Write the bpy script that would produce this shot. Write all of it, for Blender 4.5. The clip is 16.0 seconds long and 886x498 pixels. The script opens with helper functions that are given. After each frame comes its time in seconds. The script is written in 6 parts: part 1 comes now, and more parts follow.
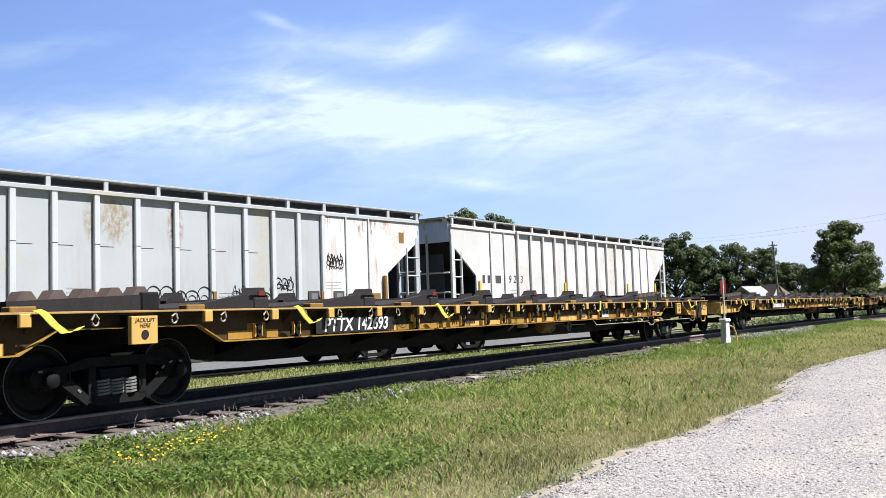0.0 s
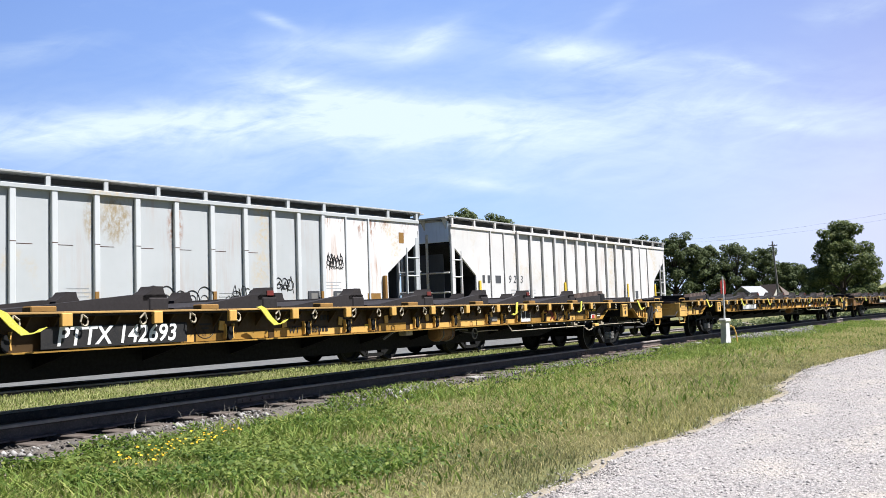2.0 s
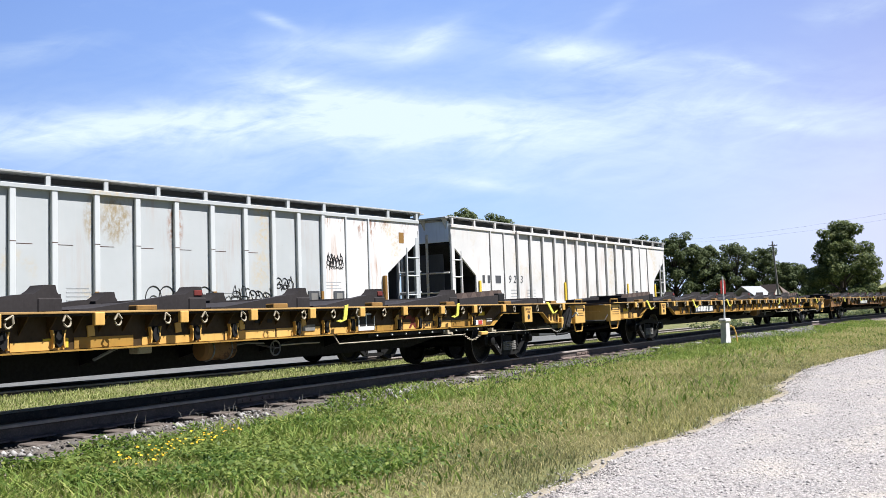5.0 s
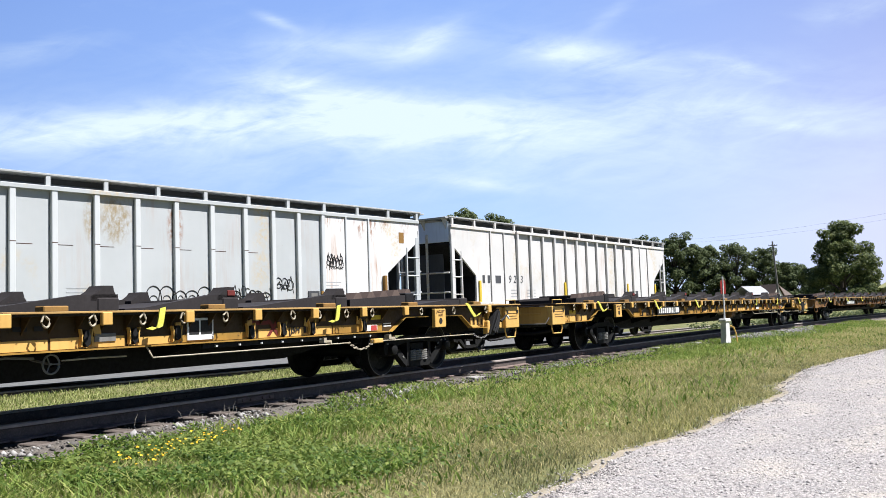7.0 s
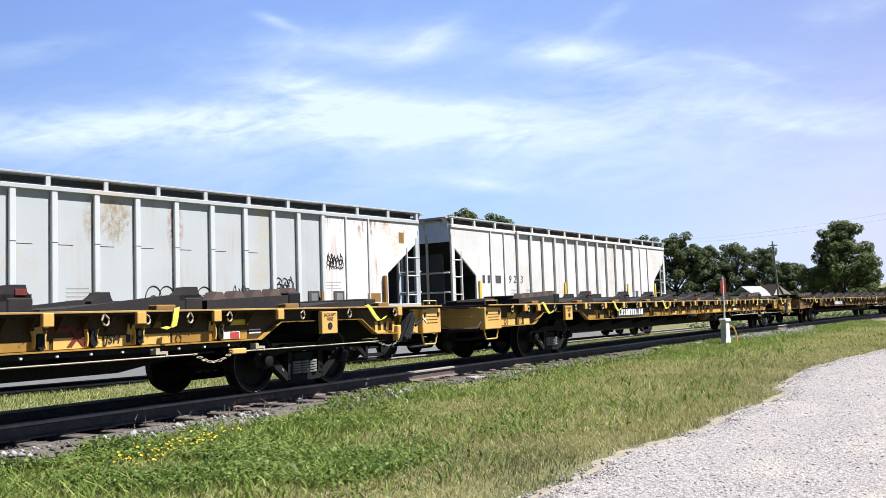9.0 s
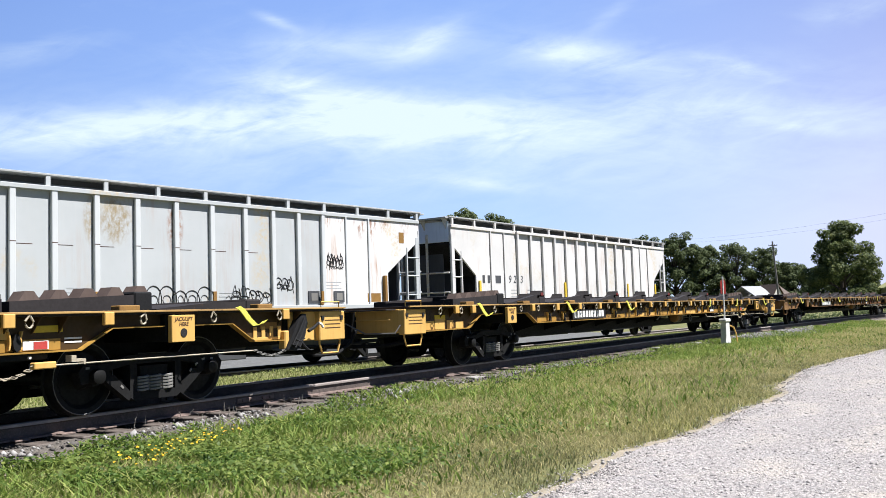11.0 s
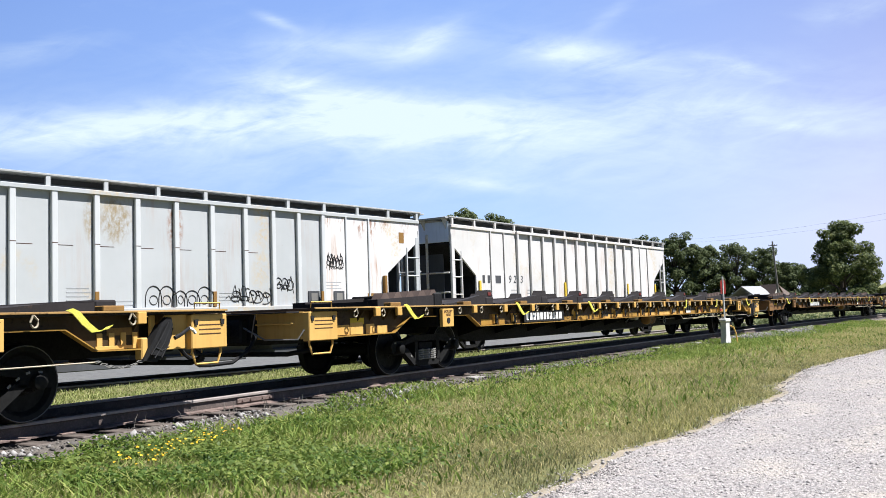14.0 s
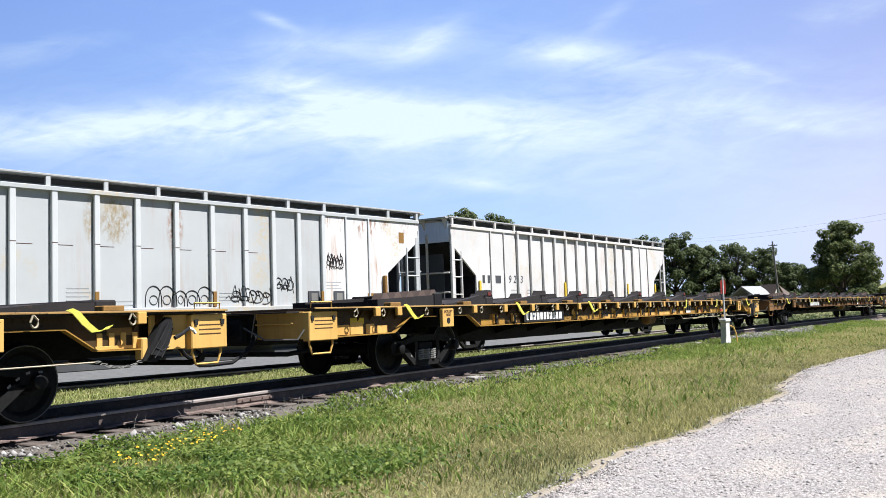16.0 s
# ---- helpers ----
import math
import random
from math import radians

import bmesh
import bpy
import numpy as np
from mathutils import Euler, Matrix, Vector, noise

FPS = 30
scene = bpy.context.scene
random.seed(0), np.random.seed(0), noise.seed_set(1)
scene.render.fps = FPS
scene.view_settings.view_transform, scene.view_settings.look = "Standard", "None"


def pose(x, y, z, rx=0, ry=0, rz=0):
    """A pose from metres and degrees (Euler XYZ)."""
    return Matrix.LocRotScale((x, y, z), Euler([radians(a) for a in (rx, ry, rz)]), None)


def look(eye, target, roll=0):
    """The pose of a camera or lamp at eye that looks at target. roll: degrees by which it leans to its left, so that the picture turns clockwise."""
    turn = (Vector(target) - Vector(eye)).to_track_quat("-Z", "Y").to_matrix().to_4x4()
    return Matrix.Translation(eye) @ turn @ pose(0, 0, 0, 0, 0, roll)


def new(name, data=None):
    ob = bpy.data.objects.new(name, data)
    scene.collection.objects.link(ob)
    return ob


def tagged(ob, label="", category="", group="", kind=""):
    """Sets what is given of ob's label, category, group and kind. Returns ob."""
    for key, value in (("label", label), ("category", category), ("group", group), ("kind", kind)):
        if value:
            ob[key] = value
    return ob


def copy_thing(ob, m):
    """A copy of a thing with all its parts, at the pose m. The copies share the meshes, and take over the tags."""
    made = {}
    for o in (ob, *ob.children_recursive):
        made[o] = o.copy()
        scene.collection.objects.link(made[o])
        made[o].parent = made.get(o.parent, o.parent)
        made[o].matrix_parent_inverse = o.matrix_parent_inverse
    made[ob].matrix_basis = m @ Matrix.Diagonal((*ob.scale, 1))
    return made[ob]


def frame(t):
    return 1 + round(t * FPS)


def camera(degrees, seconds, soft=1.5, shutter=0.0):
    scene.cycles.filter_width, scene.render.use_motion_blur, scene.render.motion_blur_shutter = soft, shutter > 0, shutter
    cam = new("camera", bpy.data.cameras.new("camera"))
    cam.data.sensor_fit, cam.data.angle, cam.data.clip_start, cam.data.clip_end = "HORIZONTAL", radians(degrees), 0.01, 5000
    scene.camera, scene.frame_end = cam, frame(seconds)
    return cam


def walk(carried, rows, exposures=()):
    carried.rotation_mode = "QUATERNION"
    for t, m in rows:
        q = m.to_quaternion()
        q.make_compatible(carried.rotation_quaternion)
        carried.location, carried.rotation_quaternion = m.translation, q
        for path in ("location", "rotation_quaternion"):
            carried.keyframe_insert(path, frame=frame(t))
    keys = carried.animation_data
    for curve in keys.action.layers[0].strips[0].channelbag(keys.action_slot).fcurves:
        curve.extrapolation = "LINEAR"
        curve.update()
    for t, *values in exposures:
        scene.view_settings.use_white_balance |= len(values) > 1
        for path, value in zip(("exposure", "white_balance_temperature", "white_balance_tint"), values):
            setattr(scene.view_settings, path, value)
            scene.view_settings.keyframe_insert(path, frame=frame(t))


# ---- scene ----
# Camera: held still at the edge of a gravel lane beside a freight siding.
# World: x runs along the near track away from the camera, y to the far side, z = 0 at the rail head.
cam = camera(52.21, 16.0, soft=0.65)
EYE = (0.0, 0.0, 1.013)
YAW, PITCH, ROLL = radians(29.70), radians(4.124), -1.951
AIM = (math.cos(YAW) * math.cos(PITCH), math.sin(YAW) * math.cos(PITCH), math.sin(PITCH))
VIEW = look(EYE, Vector(EYE) + Vector(AIM), ROLL)
walk(cam, [(0.0, VIEW), (16.0, VIEW)], [(0.0, 1.27, 6060, 11.0), (16.0, 1.27, 6060, 11.0)])

# ---- light ----
SUN_DIR = Vector((0.38, -1.0, 1.75)).normalized()
world = bpy.data.worlds.new("world")
scene.world = world
world.use_nodes = True


def build_world():
    nt = world.node_tree
    nt.nodes.clear()
    out = nt.nodes.new("ShaderNodeOutputWorld")
    bg = nt.nodes.new("ShaderNodeBackground")
    bg.inputs["Strength"].default_value = 0.05
    sky = nt.nodes.new("ShaderNodeTexSky")
    sky.sky_type = "NISHITA"
    sky.sun_disc = False
    sky.sun_elevation = math.asin(SUN_DIR.z)
    sky.sun_rotation = math.atan2(SUN_DIR.x, SUN_DIR.y)
    sky.altitude, sky.air_density, sky.dust_density, sky.ozone_density = 200, 1.0, 0.3, 3.0
    co = nt.nodes.new("ShaderNodeTexCoord")

    def m(op, a, b=None, c=None):
        n = nt.nodes.new("ShaderNodeMath")
        n.operation = op
        for k, v in enumerate((a, b, c)):
            if v is None:
                continue
            if isinstance(v, (int, float)):
                n.inputs[k].default_value = v
            else:
                nt.links.new(v, n.inputs[k])
        return n.outputs[0]

    def dot(vec):
        n = nt.nodes.new("ShaderNodeVectorMath")
        n.operation = "DOT_PRODUCT"
        nt.links.new(co.outputs["Generated"], n.inputs[0])
        n.inputs[1].default_value = vec
        return n.outputs["Value"]

    # sky chart: u to the side, v upward, about a level heading
    f = m("MAXIMUM", dot((math.cos(YAW), math.sin(YAW), 0)), 0.04)
    u = m("DIVIDE", dot((math.sin(YAW), -math.cos(YAW), 0)), f)
    v = m("DIVIDE", dot((0, 0, 1)), f)

    def noise_uv(su, sv, skew, scale, detail, rough, seed):
        n = nt.nodes.new("ShaderNodeTexNoise")
        cmb = nt.nodes.new("ShaderNodeCombineXYZ")
        nt.links.new(m("MULTIPLY", u, su), cmb.inputs[0])
        nt.links.new(m("ADD", m("MULTIPLY", v, sv), m("MULTIPLY", u, skew)), cmb.inputs[1])
        cmb.inputs[2].default_value = seed
        nt.links.new(cmb.outputs[0], n.inputs["Vector"])
        n.inputs["Scale"].default_value = scale
        n.inputs["Detail"].default_value = detail
        n.inputs["Roughness"].default_value = rough
        n.inputs["Distortion"].default_value = 0.6
        return n.outputs["Fac"]

    wisp = noise_uv(2.4, 6.5, 0.8, 1.9, 10, 0.64, 3.1)
    fine = noise_uv(4.0, 14.0, -2.5, 2.6, 9, 0.62, 8.4)
    # cirrus banks: u, v, half widths, tilt, weight
    banks = [(-0.023, 0.216, 0.208, 0.026, -0.06, 0.95), (-0.365, 0.220, 0.209, 0.024, -0.00, 0.72), (-0.149, 0.256, 0.082, 0.021, -0.19, 0.62),
             (-0.097, 0.303, 0.134, 0.021, -0.03, 0.36), (-0.179, 0.336, 0.022, 0.006, -0.40, 0.36), (-0.007, 0.311, 0.039, 0.014, 0.42, 0.48),
             (0.151, 0.291, 0.047, 0.016, -0.16, 0.62), (0.258, 0.269, 0.164, 0.022, -0.10, 0.40), (0.341, 0.266, 0.038, 0.008, -0.24, 0.40),
             (0.332, 0.220, 0.208, 0.022, -0.10, 0.50), (0.400, 0.195, 0.038, 0.006, -0.14, 0.40), (0.044, 0.144, 0.056, 0.007, -0.14, 0.35),
             (-0.460, 0.309, 0.077, 0.014, 0.17, 0.18), (0.191, 0.325, 0.030, 0.010, 0.66, 0.16), (0.013, 0.170, 0.504, 0.049, -0.03, 0.30),
             (0.466, 0.326, 0.045, 0.014, 0.17, 0.26)]
    total = None
    for bu, bv, ru, rv, tilt, wgt in banks:
        du = m("SUBTRACT", u, bu)
        dv = m("SUBTRACT", m("SUBTRACT", v, bv), m("MULTIPLY", du, tilt))
        r2 = m("ADD", m("POWER", m("DIVIDE", du, ru), 2), m("POWER", m("DIVIDE", dv, rv), 2))
        g = m("MULTIPLY", m("POWER", 2.718, m("MULTIPLY", r2, -1.0)), wgt)
        total = g if total is None else m("ADD", total, g)
    fibre = noise_uv(2.2, 22.0, 2.5, 3.4, 10, 0.66, 12.7)
    grain = m("ADD", m("ADD", m("MULTIPLY", m("SUBTRACT", wisp, 0.5), 2.3), m("MULTIPLY", m("SUBTRACT", fine, 0.5), 2.2)), m("MULTIPLY", m("SUBTRACT", fibre, 0.5), 0.7))
    shape = m("MULTIPLY", total, m("ADD", grain, 0.95))
    cover = m("MINIMUM", m("MAXIMUM", m("ADD", m("MULTIPLY", shape, 0.98), m("MULTIPLY", grain, 0.06)), 0.0), 0.92)
    # thin haze low over the horizon
    side = m("MINIMUM", m("MAXIMUM", m("ADD", m("MULTIPLY", u, 0.55), 1.05), 0.75), 1.30)
    haze = m("MINIMUM", m("MULTIPLY", m("POWER", 2.718, m("MULTIPLY", m("ABSOLUTE", v), -3.7)), side), 0.95)
    mix = nt.nodes.new("ShaderNodeMix")
    mix.data_type = "RGBA"
    hs = nt.nodes.new("ShaderNodeHueSaturation")
    hs.inputs["Saturation"].default_value = 1.30
    hs.inputs["Value"].default_value = 0.59
    hs.inputs["Hue"].default_value = 0.508
    nt.links.new(sky.outputs[0], hs.inputs["Color"])
    # added blue brightness for the sky ahead of the camera; the rest stays darker
    front_blue = nt.nodes.new("ShaderNodeMix")
    front_blue.data_type = "RGBA"
    nt.links.new(m("MULTIPLY", m("POWER", 2.718, m("MULTIPLY", m("POWER", u, 2), -0.9)), m("MULTIPLY", m("POWER", 2.718, m("MULTIPLY", m("POWER", v, 2), -1.0)), 0.92)), front_blue.inputs["Factor"])
    nt.links.new(hs.outputs[0], front_blue.inputs["A"])
    front_blue.inputs["B"].default_value = (1.95, 3.35, 8.1, 1)
    low = nt.nodes.new("ShaderNodeMix")
    low.data_type = "RGBA"
    nt.links.new(haze, low.inputs["Factor"])
    nt.links.new(front_blue.outputs["Result"], low.inputs["A"])
    # the haze turns from pale blue to lilac towards the brighter side
    tint = nt.nodes.new("ShaderNodeMix")
    tint.data_type = "RGBA"
    nt.links.new(m("MINIMUM", m("MAXIMUM", m("ADD", m("MULTIPLY", u, 1.9), -0.12), 0.0), 1.0), tint.inputs["Factor"])
    tint.inputs["A"].default_value = (5.3, 7.0, 8.6, 1)
    tint.inputs["B"].default_value = (6.8, 6.6, 8.3, 1)
    nt.links.new(tint.outputs["Result"], low.inputs["B"])
    nt.links.new(cover, mix.inputs["Factor"])
    nt.links.new(low.outputs["Result"], mix.inputs["A"])
    mix.inputs["B"].default_value = (7.4, 8.35, 8.6, 1)
    nt.links.new(mix.outputs["Result"], bg.inputs["Color"])
    nt.links.new(bg.outputs[0], out.inputs[0])


build_world()
sun_data = bpy.data.lights.new("sun", "SUN")
sun_data.energy, sun_data.angle, sun_data.color = 5.0, radians(0.53), (1.0, 0.95, 0.87)
sun = new("sun", sun_data)
sun.matrix_world = look(SUN_DIR * 60, (0, 0, 0))


# ---- materials ----
def mat(name, build, rough=0.7, metal=0.0):
    ma = bpy.data.materials.new(name)
    ma.use_nodes = True
    nt = ma.node_tree
    bsdf = nt.nodes["Principled BSDF"]
    bsdf.inputs["Roughness"].default_value = rough
    bsdf.inputs["Metallic"].default_value = metal
    bsdf.inputs["Specular IOR Level"].default_value = 0.5 if rough < 0.5 else 0.22
    build(N(nt), bsdf)
    return ma


class N:
    """Shorthand for shader nodes."""

    def __init__(self, nt):
        self.nt = nt
        self.co = nt.nodes.new("ShaderNodeTexCoord")
        self.geo = nt.nodes.new("ShaderNodeNewGeometry")
        self.info = nt.nodes.new("ShaderNodeObjectInfo")

    def link(self, a, b):
        self.nt.links.new(a, b)

    def coord(self, where="Object", scale=(1, 1, 1)):
        mp = self.nt.nodes.new("ShaderNodeMapping")
        mp.inputs["Scale"].default_value = scale
        self.link(self.geo.outputs["Position"] if where == "World" else self.co.outputs[where], mp.inputs["Vector"])
        return mp.outputs[0]

    def noise(self, scale, detail=4, rough=0.55, where="Object", stretch=(1, 1, 1)):
        n = self.nt.nodes.new("ShaderNodeTexNoise")
        self.link(self.coord(where, stretch), n.inputs["Vector"])
        n.inputs["Scale"].default_value = scale
        n.inputs["Detail"].default_value = detail
        n.inputs["Roughness"].default_value = rough
        return n.outputs["Fac"]

    def cells(self, scale, where="Object", out="Distance", feature="F1"):
        n = self.nt.nodes.new("ShaderNodeTexVoronoi")
        n.feature = feature
        self.link(self.coord(where), n.inputs["Vector"])
        n.inputs["Scale"].default_value = scale
        return n.outputs[out]

    def ramp(self, fac, stops):
        r = self.nt.nodes.new("ShaderNodeValToRGB")
        e = r.color_ramp.elements
        while len(e) < len(stops):
            e.new(0.5)
        for k, (pos, col) in enumerate(stops):
            e[k].position = pos
            e[k].color = (*col, 1) if len(col) == 3 else col
        self.link(fac, r.inputs[0])
        return r.outputs[0]

    def band(self, fac, lo, hi):
        r = self.nt.nodes.new("ShaderNodeMapRange")
        r.inputs["From Min"].default_value, r.inputs["From Max"].default_value = lo, hi
        self.link(fac, r.inputs["Value"])
        return r.outputs[0]

    def mix(self, fac, a, b):
        x = self.nt.nodes.new("ShaderNodeMix")
        x.data_type = "RGBA"
        for val, key in ((fac, "Factor"), (a, "A"), (b, "B")):
            if isinstance(val, tuple):
                x.inputs[key].default_value = (*val, 1)
            elif isinstance(val, float):
                x.inputs[key].default_value = val
            else:
                self.link(val, x.inputs[key])
        return x.outputs["Result"]

    def math(self, op, a, b=0.0):
        x = self.nt.nodes.new("ShaderNodeMath")
        x.operation = op
        for k, val in enumerate((a, b)):
            if isinstance(val, (int, float)):
                x.inputs[k].default_value = val
            else:
                self.link(val, x.inputs[k])
        return x.outputs[0]

    def thin(self, bsdf, colour, share):
        """A thin leaf: part of the light passes through."""
        t = self.nt.nodes.new("ShaderNodeBsdfTranslucent")
        x = self.nt.nodes.new("ShaderNodeMixShader")
        self.link(colour, bsdf.inputs["Base Color"])
        self.link(colour, t.inputs["Color"])
        x.inputs[0].default_value = share
        self.link(bsdf.outputs[0], x.inputs[1])
        self.link(t.outputs[0], x.inputs[2])
        self.link(x.outputs[0], self.nt.nodes["Material Output"].inputs["Surface"])

    def bump(self, bsdf, height, strength=0.4, dist=0.02):
        b = self.nt.nodes.new("ShaderNodeBump")
        b.inputs["Strength"].default_value = strength
        b.inputs["Distance"].default_value = dist
        self.link(height, b.inputs["Height"])
        self.link(b.outputs[0], bsdf.inputs["Normal"])


def paint(base, dark, rust, amount, rough=0.55):
    """Old enamel on steel: fading, grime in long streaks, rust in patches."""
    def build(n, bsdf):
        big = n.noise(0.9, 4, 0.6)
        streak = n.noise(3.0, 5, 0.6, stretch=(4, 4, 0.35))
        fine = n.noise(22, 6, 0.65)
        c = n.mix(n.band(big, 0.35, 0.75), base, dark)
        c = n.mix(n.math("MULTIPLY", n.band(streak, 0.5, 0.8), 0.30), c, tuple(x * 0.45 for x in dark))
        spot = n.math("ADD", n.math("MULTIPLY", big, 0.55), n.math("MULTIPLY", fine, 0.45))
        c = n.mix(n.band(spot, 0.66 - amount, 0.72 - amount), c, rust)
        n.link(c, bsdf.inputs["Base Color"])
        n.link(n.ramp(fine, [(0.3, (rough - 0.1,) * 3), (0.7, (rough + 0.25,) * 3)]), bsdf.inputs["Roughness"])
        n.bump(bsdf, fine, 0.25, 0.004)
    return build


def hopper_paint(base, dark, rust_gain, runs=0.0, stains=()):
    def build(n, bsdf):
        big = n.noise(0.5, 4, 0.6)
        streak = n.noise(2.6, 7, 0.72, stretch=(4.5, 4.5, 0.30))
        fine = n.noise(16, 6, 0.65)
        patch = n.noise(0.8, 3, 0.5, stretch=(1, 1, 0.55))
        c = n.mix(n.band(big, 0.35, 0.7), base, dark)
        c = n.mix(n.math("MULTIPLY", n.band(streak, 0.52, 0.78), 0.35), c, (0.42, 0.42, 0.41))
        rst = n.math("MULTIPLY", n.band(patch, 0.52, 0.68), n.band(streak, 0.43, 0.62))
        tan = n.math("MULTIPLY", n.band(n.noise(0.55, 3, 0.5, stretch=(1, 1, 0.8)), 0.54, 0.64), n.band(n.noise(9, 5, 0.7), 0.42, 0.60))
        c = n.mix(n.math("MULTIPLY", tan, 0.62), c, (0.44, 0.34, 0.19))
        c = n.mix(n.math("MULTIPLY", rst, rust_gain * 0.75), c, (0.30, 0.15, 0.07))
        c = n.mix(n.math("MULTIPLY", n.band(fine, 0.66, 0.74), 0.5), c, (0.34, 0.24, 0.17))
        for cx, cz, rx, rz, tone, share in stains:
            # a blotch of rust or dirt about one spot of the side
            xyz = n.nt.nodes.new("ShaderNodeSeparateXYZ")
            n.link(n.co.outputs["Object"], xyz.inputs[0])
            dx = n.math("POWER", n.math("DIVIDE", n.math("SUBTRACT", xyz.outputs["X"], cx), rx), 2)
            dz = n.math("POWER", n.math("DIVIDE", n.math("SUBTRACT", xyz.outputs["Z"], cz), rz), 2)
            near = n.math("SUBTRACT", 1.0, n.math("ADD", dx, dz))
            ragged = n.math("MULTIPLY", n.band(near, 0.0, 0.7), n.band(n.noise(11, 6, 0.72, stretch=(1, 1, 0.6)), 0.40, 0.60))
            c = n.mix(n.math("MULTIPLY", ragged, share), c, tone)
        if runs:
            # rust run down from the roof seam in ragged drips
            xyz = n.nt.nodes.new("ShaderNodeSeparateXYZ")
            n.link(n.co.outputs["Object"], xyz.inputs[0])
            reach = n.math("ADD", n.band(xyz.outputs["Z"], 2.9, 4.2), n.math("MULTIPLY", n.math("SUBTRACT", n.noise(3.2, 3, 0.5, stretch=(1, 1, 0.05)), 0.5), 1.6))
            drip = n.math("MULTIPLY", n.band(reach, 0.68, 0.98), n.band(n.noise(14, 5, 0.7, stretch=(1, 1, 0.22)), 0.46, 0.60))
            c = n.mix(n.math("MULTIPLY", drip, runs), c, (0.20, 0.085, 0.035))
        n.link(c, bsdf.inputs["Base Color"])
        n.bump(bsdf, n.noise(1.6, 2, 0.4), 0.25, 0.03)
    return build


def speckle(a, b, c, scale, bumpy=0.4, where="Object"):
    def build(n, bsdf):
        x = n.noise(scale, 6, 0.6, where)
        y = n.noise(scale * 7, 4, 0.6, where)
        col = n.mix(n.band(x, 0.35, 0.65), a, b)
        col = n.mix(n.math("MULTIPLY", n.band(y, 0.5, 0.7), 0.6), col, c)
        n.link(col, bsdf.inputs["Base Color"])
        n.bump(bsdf, y, bumpy, 0.01)
    return build


def ground_mat(n, bsdf):
    # mown verge: green patches, straw-coloured thatch and bare soil
    big = n.noise(0.35, 4, 0.6, "World")
    mid = n.noise(1.8, 5, 0.6, "World")
    fine = n.noise(14, 5, 0.65, "World")
    c = n.mix(n.band(mid, 0.35, 0.65), (0.085, 0.10, 0.032), (0.165, 0.15, 0.065))
    c = n.mix(n.math("MULTIPLY", n.band(big, 0.48, 0.66), 0.7), c, (0.235, 0.205, 0.095))
    c = n.mix(n.math("MULTIPLY", n.band(fine, 0.42, 0.68), 0.6), c, (0.085, 0.095, 0.032))
    n.link(c, bsdf.inputs["Base Color"])
    n.bump(bsdf, fine, 0.8, 0.05)


def road_mat(n, bsdf):
    # crushed limestone: chips of mixed tone with shade painted between them, dusty tracks, darker patches
    big = n.noise(0.5, 4, 0.6, "World")
    peb, tone = n.cells(30, "World"), n.cells(30, "World", "Color")
    small, small_tone = n.cells(75, "World"), n.cells(75, "World", "Color")
    c = n.mix(n.band(big, 0.35, 0.7), (0.348, 0.320, 0.303), (0.287, 0.266, 0.254))
    c = n.mix(n.math("MULTIPLY", n.band(tone, 0.35, 0.85), 0.55), c, (0.525, 0.482, 0.454))
    c = n.mix(n.math("MULTIPLY", n.band(small_tone, 0.55, 0.9), 0.5), c, (0.183, 0.173, 0.171))
    c = n.mix(n.math("MULTIPLY", n.band(peb, 0.42, 0.70), 0.60), c, (0.159, 0.149, 0.144))
    c = n.mix(n.math("MULTIPLY", n.band(n.noise(0.9, 4, 0.6, "World", (1.0, 2.0, 1.0)), 0.50, 0.66), 0.45), c, (0.439, 0.390, 0.329))
    c = n.mix(n.math("MULTIPLY", n.band(n.noise(1.7, 5, 0.65, "World"), 0.48, 0.66), 0.4), c, (0.275, 0.265, 0.259))
    n.link(c, bsdf.inputs["Base Color"])
    n.bump(bsdf, n.math("ADD", peb, n.math("MULTIPLY", small, 0.5)), 0.9, 0.03)


def stone_mat(a, b, c):
    def build(n, bsdf):
        col = n.ramp(n.geo.outputs["Random Per Island"], [(0.0, a), (0.5, b), (1.0, c)])
        col = n.mix(n.math("MULTIPLY", n.noise(40, 4, 0.6), 0.4), col, tuple(x * 0.5 for x in a))
        n.link(col, bsdf.inputs["Base Color"])
        n.bump(bsdf, n.noise(70, 4, 0.6), 0.4, 0.005)
    return build


def blade_mat(a, b, c):
    def build(n, bsdf):
        col = n.ramp(n.geo.outputs["Random Per Island"], [(0.0, a), (0.55, b), (1.0, c)])
        col = n.mix(n.math("MULTIPLY", n.band(n.noise(0.8, 3, 0.6, "World"), 0.45, 0.7), 0.45), col, c)
        n.thin(bsdf, col, 0.42)
    return build


def leaf_mat(a, b):
    def build(n, bsdf):
        col = n.mix(n.geo.outputs["Random Per Island"], a, b)
        n.thin(bsdf, n.mix(n.band(n.noise(0.5, 3, 0.6), 0.35, 0.7), col, tuple(x * 0.7 for x in a)), 0.40)
    return build


